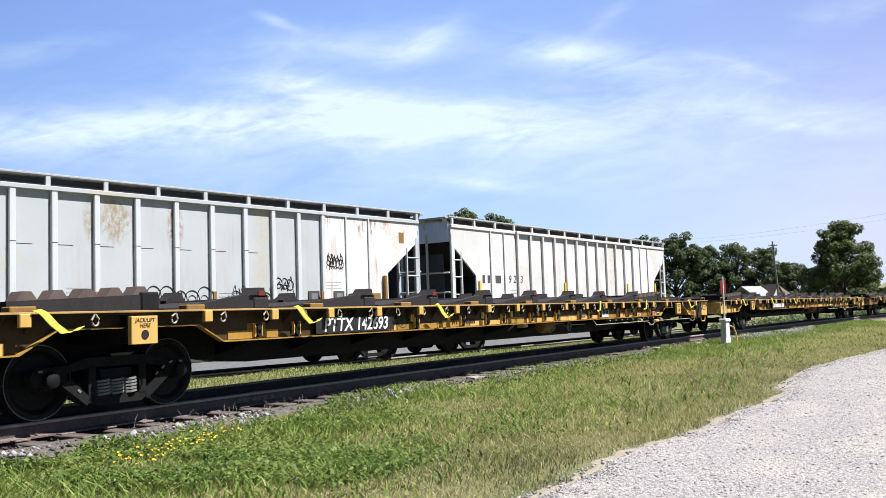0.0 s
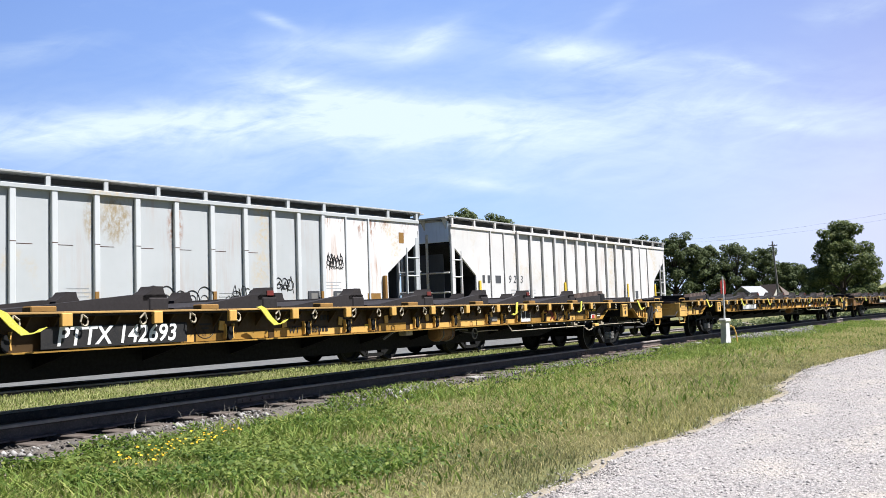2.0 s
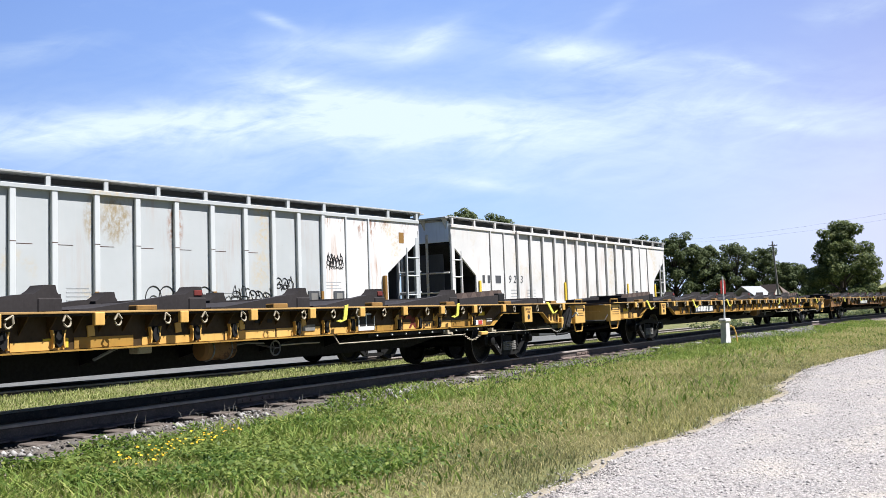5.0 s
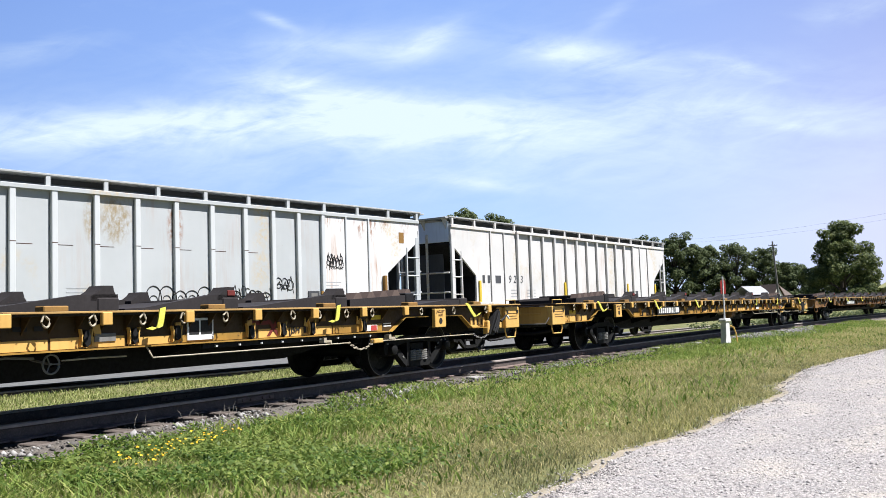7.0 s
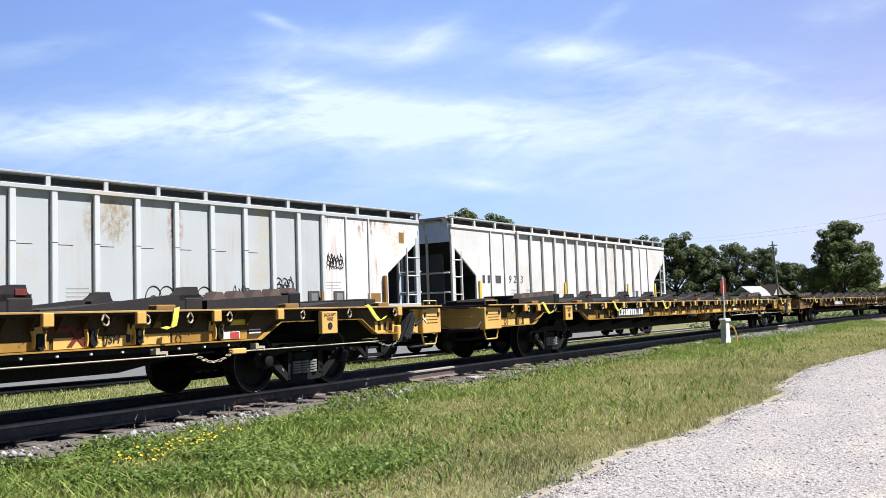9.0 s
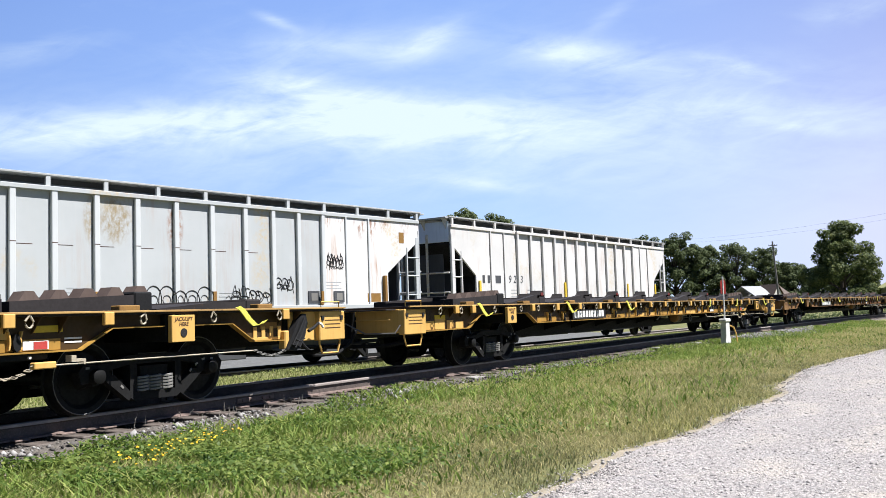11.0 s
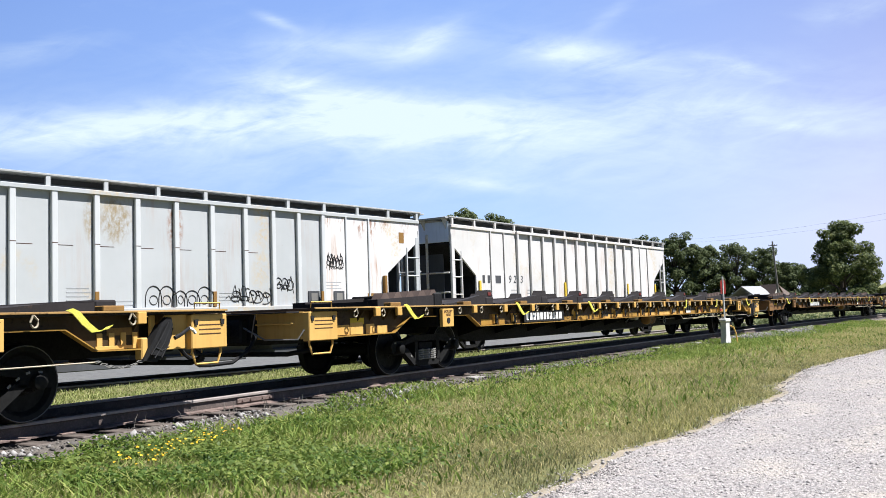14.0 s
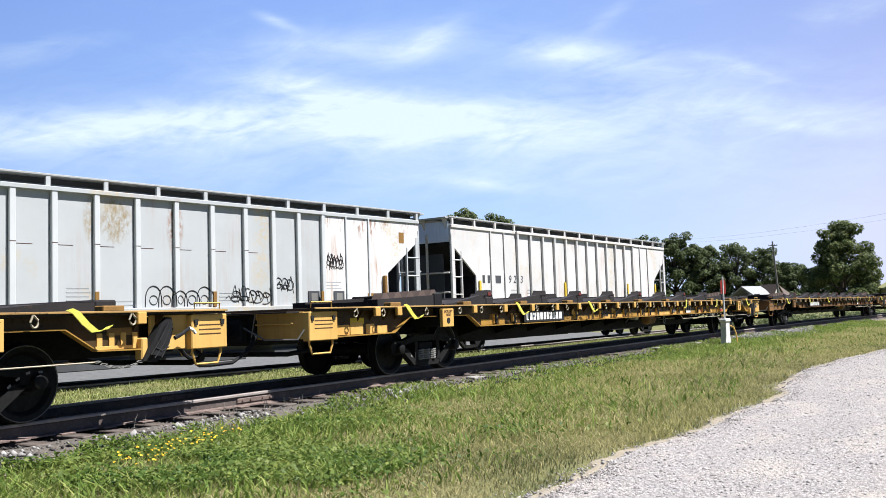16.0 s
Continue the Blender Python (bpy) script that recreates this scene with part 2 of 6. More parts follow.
# dark copy of the yellow paint: the deck edge's shade is in its colour
YELLOW_SHADED = mat("shaded_yellow_paint", paint((0.054, 0.031, 0.010), (0.031, 0.019, 0.008), (0.016, 0.011, 0.008), 0.08))
RUSTY_YELLOW = mat("rusted_yellow_paint", paint((0.2112, 0.1122, 0.0396), (0.099, 0.0528, 0.0238), (0.033, 0.0198, 0.0145), 0.12, 0.7))
YELLOW_PLATE = mat("dulled_yellow_paint", paint((0.336, 0.192, 0.036), (0.192, 0.108, 0.024), (0.056, 0.032, 0.0176), 0.07))
EDGE_PAINT = mat("rubbed_deck_edge", paint((0.40, 0.25, 0.085), (0.20, 0.12, 0.05), (0.05, 0.032, 0.022), 0.07, 0.7))
YELLOW_CLEAN = mat("plain_yellow_paint", paint((0.576, 0.357, 0.107), (0.436, 0.251, 0.060), (0.111, 0.060, 0.028), 0.015))
# near-black steel; below the cars its tone stands in for shade
BLACK_STEEL = mat("near_black_steel", paint((0.0086, 0.0086, 0.0092), (0.0053, 0.0053, 0.0059), (0.0231, 0.0145, 0.0106), -0.03, 0.7))
DECK_STEEL = mat("worn_deck_steel", paint((0.027, 0.023, 0.023), (0.016, 0.014, 0.014), (0.075, 0.045, 0.031), 0.05, 0.8))
RUST = mat("rusted_steel", paint((0.0792, 0.0383, 0.0264), (0.0495, 0.0277, 0.0211), (0.0264, 0.0178, 0.0145), 0.08, 0.85))
GALV = mat("grey_steel", paint((0.198, 0.1914, 0.1782), (0.132, 0.1254, 0.1188), (0.1056, 0.0594, 0.033), -0.02, 0.5))
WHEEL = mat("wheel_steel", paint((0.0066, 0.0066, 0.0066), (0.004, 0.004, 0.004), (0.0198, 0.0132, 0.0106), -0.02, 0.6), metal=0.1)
RAIL_SIDE = mat("rail_rust", speckle((0.095, 0.076, 0.068), (0.060, 0.048, 0.044), (0.16, 0.12, 0.105), 6))
RAIL_FOOT = mat("rusty_rail_foot", speckle((0.16, 0.118, 0.102), (0.10, 0.074, 0.065), (0.24, 0.18, 0.155), 5))
RAIL_TOP = mat("worn_rail_head", speckle((0.288, 0.252, 0.231), (0.216, 0.186, 0.171), (0.330, 0.294, 0.270), 5, 0.1), rough=0.6, metal=0.1)
TIE_WOOD = mat("creosoted_wood", speckle((0.07, 0.056, 0.048), (0.12, 0.10, 0.088), (0.03, 0.025, 0.022), 5, 0.7))
HOPPER_GREY = mat("pale_grey_hopper_paint", hopper_paint((0.395, 0.410, 0.420), (0.350, 0.366, 0.372), 0.35, stains=((-1.13, 3.62, 0.48, 0.62, (0.23, 0.165, 0.07), 0.8), (0.47, 3.55, 0.26, 0.75, (0.22, 0.09, 0.03), 0.85), (-1.76, 3.60, 0.20, 0.6, (0.25, 0.18, 0.08), 0.6))))
HOPPER_WHITE = mat("white_hopper_paint", hopper_paint((0.541, 0.530, 0.518), (0.469, 0.459, 0.447), 0.7))
# grey steel with shade put into its colour; also used for small dark marks
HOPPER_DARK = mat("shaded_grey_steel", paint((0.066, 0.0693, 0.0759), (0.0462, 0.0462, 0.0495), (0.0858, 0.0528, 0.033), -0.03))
GROUND = mat("verge_soil", ground_mat, rough=0.95)
ROAD = mat("limestone_gravel", road_mat, rough=0.9)
# ballast nearly black: the shade under the train is put into its colour
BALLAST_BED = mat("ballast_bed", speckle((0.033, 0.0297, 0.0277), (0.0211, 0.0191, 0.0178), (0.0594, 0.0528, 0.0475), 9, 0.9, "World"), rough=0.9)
DIRT = mat("stony_dirt", speckle((0.10, 0.088, 0.076), (0.060, 0.052, 0.046), (0.26, 0.235, 0.21), 8, 0.9, "World"), rough=0.95)
PALE_BED = mat("pale_ballast_bed", speckle((0.124, 0.123, 0.118), (0.077, 0.077, 0.073), (0.180, 0.177, 0.169), 3.5, 0.9, "World"), rough=0.9)
STONES = mat("limestone_chips", stone_mat((0.19, 0.178, 0.172), (0.38, 0.352, 0.333), (0.55, 0.51, 0.48)), rough=0.85)
# chips toned down like the bed, for the same shade
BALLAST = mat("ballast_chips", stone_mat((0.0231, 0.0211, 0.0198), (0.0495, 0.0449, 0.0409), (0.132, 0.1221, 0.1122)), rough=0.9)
BLADES = mat("grass_blades", blade_mat((0.052, 0.110, 0.015), (0.16, 0.24, 0.040), (0.31, 0.335, 0.10)), rough=0.7)
LEAVES = mat("maple_leaves", leaf_mat((0.050, 0.080, 0.024), (0.27, 0.295, 0.11)), rough=0.6)
LEAVES_FAR = mat("woodland_leaves", leaf_mat((0.065, 0.092, 0.038), (0.205, 0.235, 0.105)), rough=0.7)
BARK = mat("bark", speckle((0.066, 0.0528, 0.0396), (0.099, 0.0792, 0.0627), (0.033, 0.0264, 0.0198), 8, 0.8))
WHITE_PAINT = mat("white_paint", speckle((0.663, 0.663, 0.646), (0.595, 0.595, 0.578), (0.4675, 0.4505, 0.425), 4, 0.1))
DULL_RED = mat("dull_red_paint", speckle((0.1452, 0.0231, 0.0185), (0.1056, 0.0198, 0.0165), (0.066, 0.0198, 0.0165), 6, 0.1))
PALE_ROD = mat("pale_rod_paint", speckle((0.4092, 0.363, 0.2772), (0.33, 0.2838, 0.2112), (0.198, 0.1452, 0.099), 9, 0.1))
RED_PAINT = mat("red_paint", speckle((0.4, 0.048, 0.04), (0.32, 0.04, 0.036), (0.2, 0.04, 0.032), 6, 0.1))
LIME = mat("lime_webbing", speckle((0.56, 0.528, 0.08), (0.464, 0.432, 0.056), (0.64, 0.608, 0.2), 9, 0.3))
PALE_STRAP = mat("faded_webbing", speckle((0.4752, 0.4356, 0.2772), (0.396, 0.363, 0.2178), (0.528, 0.5016, 0.396), 9, 0.3))
RUBBER = mat("black_rubber", speckle((0.007, 0.007, 0.008), (0.011, 0.011, 0.012), (0.020, 0.020, 0.020), 12, 0.3), rough=0.75)
INK = mat("black_ink", speckle((0.0132, 0.0132, 0.0145), (0.0198, 0.0185, 0.0185), (0.0396, 0.0363, 0.033), 9, 0.1))
CHALK = mat("white_lettering", speckle((0.697, 0.697, 0.68), (0.612, 0.612, 0.595), (0.357, 0.34, 0.306), 14, 0.1))
ROOFING = mat("grey_shingles", speckle((0.2772, 0.2838, 0.297), (0.2376, 0.2409, 0.2508), (0.3168, 0.3168, 0.3234), 3, 0.3))
POLE_WOOD = mat("silvered_pole_wood", speckle((0.1716, 0.165, 0.1551), (0.132, 0.1254, 0.1188), (0.2178, 0.2046, 0.1914), 4, 0.5))
BROWN_ROOF = mat("brown_shingles", speckle((0.1056, 0.0792, 0.066), (0.0792, 0.0594, 0.0495), (0.132, 0.099, 0.0792), 3, 0.3))
SIDING = mat("cream_siding", speckle((0.5544, 0.5412, 0.5016), (0.528, 0.5082, 0.462), (0.462, 0.4422, 0.396), 3, 0.1))
GLASS = mat("dark_window", speckle((0.0198, 0.0231, 0.0264), (0.0264, 0.0297, 0.033), (0.033, 0.0363, 0.0396), 3, 0.0), rough=0.1)
ORANGE = mat("orange_brown_paint", speckle((0.2376, 0.132, 0.033), (0.198, 0.1056, 0.0297), (0.132, 0.0726, 0.033), 7, 0.1))
SIGN_YELLOW = mat("stencil_yellow", speckle((0.561, 0.4092, 0.0396), (0.528, 0.363, 0.033), (0.396, 0.264, 0.0396), 7, 0.1))
PETALS = mat("yellow_petals", speckle((0.78, 0.50, 0.02), (0.72, 0.40, 0.015), (0.8, 0.6, 0.1), 30, 0.1))


# ---- mesh making ----
class M:
    """Collects the vertices and faces of one mesh."""

    def __init__(self):
        self.v, self.f = [], []

    def add(self, vs, fs):
        k = len(self.v)
        self.v += [tuple(x) for x in vs]
        self.f += [tuple(i + k for i in f) for f in fs]
        return self

    def box(self, x0, x1, y0, y1, z0, z1, b=0.0):
        if b <= 0:
            vs = [(x, y, z) for x in (x0, x1) for y in (y0, y1) for z in (z0, z1)]
            return self.add(vs, [(0, 1, 3, 2), (4, 6, 7, 5), (0, 4, 5, 1), (2, 3, 7, 6), (0, 2, 6, 4), (1, 5, 7, 3)])
        # chamfered box: three vertices at every corner
        vs, idx = [], {}
        X, Y, Z = (x0, x1), (y0, y1), (z0, z1)
        for i in (0, 1):
            for j in (0, 1):
                for k in (0, 1):
                    dx, dy, dz = (b, -b)[i], (b, -b)[j], (b, -b)[k]
                    for a, pt in (("x", (X[i], Y[j] + dy, Z[k] + dz)), ("y", (X[i] + dx, Y[j], Z[k] + dz)), ("z", (X[i] + dx, Y[j] + dy, Z[k]))):
                        idx[a, i, j, k] = len(vs)
                        vs.append(pt)
        fs = []
        for s in (0, 1):
            fs.append([idx["x", s, j, k] for j, k in ((0, 0), (1, 0), (1, 1), (0, 1))])
            fs.append([idx["y", i, s, k] for i, k in ((0, 0), (1, 0), (1, 1), (0, 1))])
            fs.append([idx["z", i, j, s] for i, j in ((0, 0), (1, 0), (1, 1), (0, 1))])
            for q in (0, 1):
                fs.append([idx["x", s, q, 0], idx["x", s, q, 1], idx["y", s, q, 1], idx["y", s, q, 0]])
                fs.append([idx["x", s, 0, q], idx["x", s, 1, q], idx["z", s, 1, q], idx["z", s, 0, q]])
                fs.append([idx["y", 0, s, q], idx["y", 1, s, q], idx["z", 1, s, q], idx["z", 0, s, q]])
        fs += [[idx["x", i, j, k], idx["y", i, j, k], idx["z", i, j, k]] for i in (0, 1) for j in (0, 1) for k in (0, 1)]
        return self.add(vs, fs)

    def prism(self, outline, y0, y1):
        """An outline of (x, z) pushed from y0 to y1."""
        n = len(outline)
        vs = [(x, y0, z) for x, z in outline] + [(x, y1, z) for x, z in outline]
        return self.add(vs, [tuple(range(n)), tuple(range(2 * n - 1, n - 1, -1))] + [(i, (i + 1) % n, n + (i + 1) % n, n + i) for i in range(n)])

    def prism_x(self, outline, x0, x1):
        """An outline of (y, z) pushed from x0 to x1."""
        n = len(outline)
        vs = [(x0, y, z) for y, z in outline] + [(x1, y, z) for y, z in outline]
        return self.add(vs, [tuple(range(n)), tuple(range(2 * n - 1, n - 1, -1))] + [(i, (i + 1) % n, n + (i + 1) % n, n + i) for i in range(n)])

    def tube(self, pts, r, n=8, r2=None, closed=False):
        pts = [Vector(p) for p in pts]
        vs, fs, m = [], [], len(pts)
        for i, p in enumerate(pts):
            if closed:
                d = pts[(i + 1) % m] - pts[i - 1]
            else:
                d = pts[min(i + 1, m - 1)] - pts[max(i - 1, 0)]
            q = d.to_track_quat("Z", "Y")
            rr = r if r2 is None else r + (r2 - r) * i / max(1, m - 1)
            vs += [p + q @ Vector((rr * math.cos(2 * math.pi * k / n), rr * math.sin(2 * math.pi * k / n), 0)) for k in range(n)]
        for i in range(m if closed else m - 1):
            a, b = i * n, ((i + 1) % m) * n
            fs += [(a + k, a + (k + 1) % n, b + (k + 1) % n, b + k) for k in range(n)]
        if not closed:
            fs += [tuple(range(n - 1, -1, -1)), tuple((m - 1) * n + k for k in range(n))]
        return self.add(vs, fs)

    def lathe(self, prof, n=28, at=(0, 0, 0)):
        """A profile of (y, radius) turned about the y axis."""
        vs, fs = [], []
        for y, r in prof:
            vs += [(at[0] + r * math.cos(2 * math.pi * k / n), at[1] + y, at[2] + r * math.sin(2 * math.pi * k / n)) for k in range(n)]
        for i in range(len(prof) - 1):
            fs += [(i * n + k, i * n + (k + 1) % n, (i + 1) * n + (k + 1) % n, (i + 1) * n + k) for k in range(n)]
        fs += [tuple(range(n)), tuple((len(prof) - 1) * n + k for k in range(n))]
        return self.add(vs, fs)

    def mesh(self, name, material, tidy=True):
        me = bpy.data.meshes.new(name)
        me.from_pydata(self.v, [], self.f)
        if tidy:
            bm = bmesh.new()
            bm.from_mesh(me)
            bmesh.ops.recalc_face_normals(bm, faces=bm.faces)
            bm.to_mesh(me)
            bm.free()
            me.polygons.foreach_set("use_smooth", [True] * len(me.polygons))
            me.set_sharp_from_angle(angle=radians(32))
        me.materials.append(material)
        return me


def part(name, m, material, parent, label=""):
    ob = new(name, m if isinstance(m, bpy.types.Mesh) else m.mesh(name, material))
    ob.parent = parent
    return tagged(ob, label)


def thing(name, label, category, at=None, group="", kind=""):
    ob = tagged(new(name), label, category, group, kind)
    ob.empty_display_size = 0.3
    if at is not None:
        ob.matrix_world = at
    return ob


def solid(name, m, material, label, category="", kind="", group="", tidy=True):
    return tagged(new(name, m.mesh(name, material, tidy)), label, category, group, kind)


def lettering(text, size, thick=0.002):
    """Raised letters in the built-in font, as a mesh in the xz plane facing -y."""
    cu = bpy.data.curves.new("letters", "FONT")
    cu.body, cu.size, cu.extrude, cu.align_x, cu.align_y = text, size, thick, "CENTER", "CENTER"
    cu.offset, cu.shear, cu.space_character = size * 0.018, 0.16, 1.02
    tmp = new("letters", cu)
    bpy.context.view_layer.update()
    me = bpy.data.meshes.new_from_object(tmp.evaluated_get(bpy.context.evaluated_depsgraph_get()))
    bpy.data.objects.remove(tmp)
    me.transform(pose(0, 0, 0, 90, 0, 0))
    return me


# ---- the ground and the tracks ----
BEND = -0.0018


def track(s, side=0.0):
    """A point of the near track's centre line, s metres along it, and its heading."""
    a = BEND * s
    x = math.sin(a) / BEND
    y = 9.636 + (1 - math.cos(a)) / BEND
    return x - side * math.sin(a), y + side * math.cos(a), a


def far_track(s, side=0.0):
    """The siding of the grain hoppers, bending towards the near track."""
    a = radians(-8.6) + radians(0.20) * (s - 8)
    a = max(min(a, radians(-4.2)), radians(-12.5))
    return a


FAR_Z = -0.33
far_line = [(-40.0, 0.0, 0.0)]


def build_far_line():
    # walked in small steps from a point beside the hoppers, both ways
    pts = {}
    x, y = 18.0, 17.85
    for k in range(0, 230):
        a = far_track(x - 10)
        pts[round(x, 3)] = (x, y, a)
        x, y = x + 0.5 * math.cos(a), y + 0.5 * math.sin(a)
        if x > 70:
            break
    x, y = 18.0, 17.85
    for k in range(0, 110):
        a = far_track(x - 10)
        x, y = x - 0.5 * math.cos(a), y - 0.5 * math.sin(a)
        pts[round(x, 3)] = (x, y, a)
    return [pts[k] for k in sorted(pts)]


far_line = build_far_line()


def far_at(x):
    xs = [q[0] for q in far_line]
    return float(np.interp(x, xs, [q[1] for q in far_line])), float(np.interp(x, xs, [q[2] for q in far_line]))


EDGE_X = [-12, 0, 5.0, 5.87, 6.98, 8.28, 9.61, 12.08, 14.06, 15.5, 17.43, 20.0, 22.81, 27.44, 45, 70, 120]
EDGE_Y = [4.2, 3.5, 3.05, 2.98, 2.86, 2.86, 2.74, 2.57, 2.49, 2.66, 2.88, 2.82, 2.55, 1.88, -1.0, -7.0, -22]


def road_edge(x):
    return float(np.interp(x, EDGE_X, EDGE_Y)) + 0.05 * math.sin(x * 1.7 + 0.6)


def track_y(x):
    a = math.asin(max(-0.9, min(0.9, x * BEND)))
    return 9.636 + (1 - math.cos(a)) / BEND


def smooth(a, b, x):
    t = min(1, max(0, (x - a) / (b - a)))
    return t * t * (3 - 2 * t)


def ground_z(x, y):
    d = y - track_y(x)
    z = -0.33
    z += 0.105 * (1 - smooth(1.25, 2.1, abs(d))) - 0.10 * (1 - smooth(0.95, 1.25, abs(d)))
    if d > 2:
        fy, _ = far_at(min(60, max(-30, x)))
        z += -0.10 * smooth(2.0, 4.0, d)
        z -= 0.42 * smooth(0.4, 2.0, y - fy) * (1 - smooth(12, 24, y - fy)) * (1 - smooth(52, 72, x))
    z += 0.035 * noise.noise(Vector((x * 0.35, y * 0.35, 0))) + 0.015 * noise.noise(Vector((x * 1.3, y * 1.3, 4)))
    if y < road_edge(x) + 0.3:
        z = z * 0.5 - 0.17
    return z


def sheet(name, xs, ys, zf, material, label, kind="structure"):
    m = M()
    nx, ny = len(xs), len(ys)
    m.v = [(x, y, zf(x, y)) for x in xs for y in ys]
    m.f = [(i * ny + j, (i + 1) * ny + j, (i + 1) * ny + j + 1, i * ny + j + 1) for i in range(nx - 1) for j in range(ny - 1)]
    ob = solid(name, m, material, label, kind=kind, tidy=False)
    ob.data.polygons.foreach_set("use_smooth", [True] * len(ob.data.polygons))
    return ob


def spaced(a, b, step, far, grow=1.25):
    xs = list(np.arange(a, b, step))
    lo, hi, d = a, b, step
    left, right = [], [b]
    while hi < far:
        d *= grow
        hi += d
        right.append(hi)
    d = step
    while lo > -far:
        d *= grow
        lo -= d
        left.append(lo)
    return left[::-1] + xs + right


def ground_flat(x, y):
    if -25 < x < 75 and -6 < y < 46:
        return ground_z(x, y)
    return -0.33


sheet("ground", spaced(-12, 60, 0.3, 2200), spaced(-5, 22, 0.3, 2200), ground_flat, GROUND, "mown grassy verge with green and straw-coloured patches")


def build_road():
    m = M()
    xs = list(np.arange(-14, 30, 0.15)) + list(np.arange(30, 120, 1.0))
    ny = 40
    for x in xs:
        e = road_edge(x) + 0.10 * noise.noise(Vector((x * 1.9, 1.7, 0))) + 0.06 * noise.noise(Vector((x * 6, 7.7, 0)))
        lo = -6.5 - 0.00075 * max(0, x - 8) ** 2
        for j in range(ny):
            y = e + (lo - e) * (j / (ny - 1)) ** 1.0
            z = ground_flat(x, y) if x < 60 else -0.33
            lift = 0.025 * smooth(0.0, 0.35, e - y) + 0.004
            m.v.append((x, y, z + lift if j not in (0, ny - 1) else z - 0.02))
    nx = len(xs)
    m.f = [(i * ny + j, i * ny + j + 1, (i + 1) * ny + j + 1, (i + 1) * ny + j) for i in range(nx - 1) for j in range(ny - 1)]
    ob = solid("road", m, ROAD, "pale crushed-limestone lane with ragged edges", kind="structure", tidy=False)
    ob.data.polygons.foreach_set("use_smooth", [True] * len(ob.data.polygons))


build_road()
SAND = mat("sandy_fringe", speckle((0.264, 0.2211, 0.1617), (0.2046, 0.1782, 0.1254), (0.3432, 0.3036, 0.2442), 7, 0.8, "World"), rough=0.95)


def build_lane_edge():
    """A ragged ribbon of trodden sandy soil where the lane meets the grass."""
    m, ny = M(), 5
    xs = list(np.arange(2, 40, 0.12))
    for x in xs:
        e = road_edge(x)
        out = -0.06 + 0.20 * noise.noise(Vector((x * 0.9, 3.3, 0))) + 0.22 * noise.noise(Vector((x * 3.1, 8.1, 0)))
        for j in range(ny):
            y = e - 0.20 + (0.20 + max(-0.12, out)) * j / (ny - 1)
            m.v.append((x, y, ground_z(x, y) + (0.016 if 0 < j < ny - 1 else -0.02)))
    m.f = [(i * ny + j, (i + 1) * ny + j, (i + 1) * ny + j + 1, i * ny + j + 1) for i in range(len(xs) - 1) for j in range(ny - 1)]
    solid("lane_edge", m, SAND, "tan sandy fringe along the gravel lane", kind="structure", tidy=False)


build_lane_edge()


def rail_profile(w=1.0):
    return [(-0.07, -0.172), (0.07, -0.172), (0.07, -0.16), (0.012, -0.145), (0.010, -0.045), (0.036, -0.034), (0.036, -0.006), (0.028, 0.0),
            (-0.028, 0.0), (-0.036, -0.006), (-0.036, -0.034), (-0.010, -0.045), (-0.012, -0.145), (-0.07, -0.16)]


def rail_along(line, name, label, parent):
    """A rail swept along points (x, y, heading, z); the running surface is a part of its own."""
    prof = rail_profile()
    n = len(prof)
    m, top, foot = M(), M(), M()
    strips = ((m, prof), (top, [(-0.0385, -0.031), (-0.0385, -0.005), (-0.030, 0.0035), (0.030, 0.0035), (0.0385, -0.005), (0.0385, -0.031)]), (foot, [(-0.074, -0.173), (0.074, -0.173), (0.074, -0.155), (0.015, -0.138), (-0.015, -0.138), (-0.074, -0.155)]))
    for mesh, shape in strips:
        n = len(shape)
        for x, y, a, z in line:
            mesh.v += [(x - q * math.sin(a), y + q * math.cos(a), z + h) for q, h in shape]
        for i in range(len(line) - 1):
            mesh.f += [(i * n + k, i * n + (k + 1) % n, (i + 1) * n + (k + 1) % n, (i + 1) * n + k) for k in range(n)]
    r = part(name, m, RAIL_SIDE, parent, label)
    part("running_surface", top, RAIL_TOP, r, "polished steel rail head")
    part("rail_foot", foot, RAIL_FOOT, r, "lighter rusty rail foot")
    return r


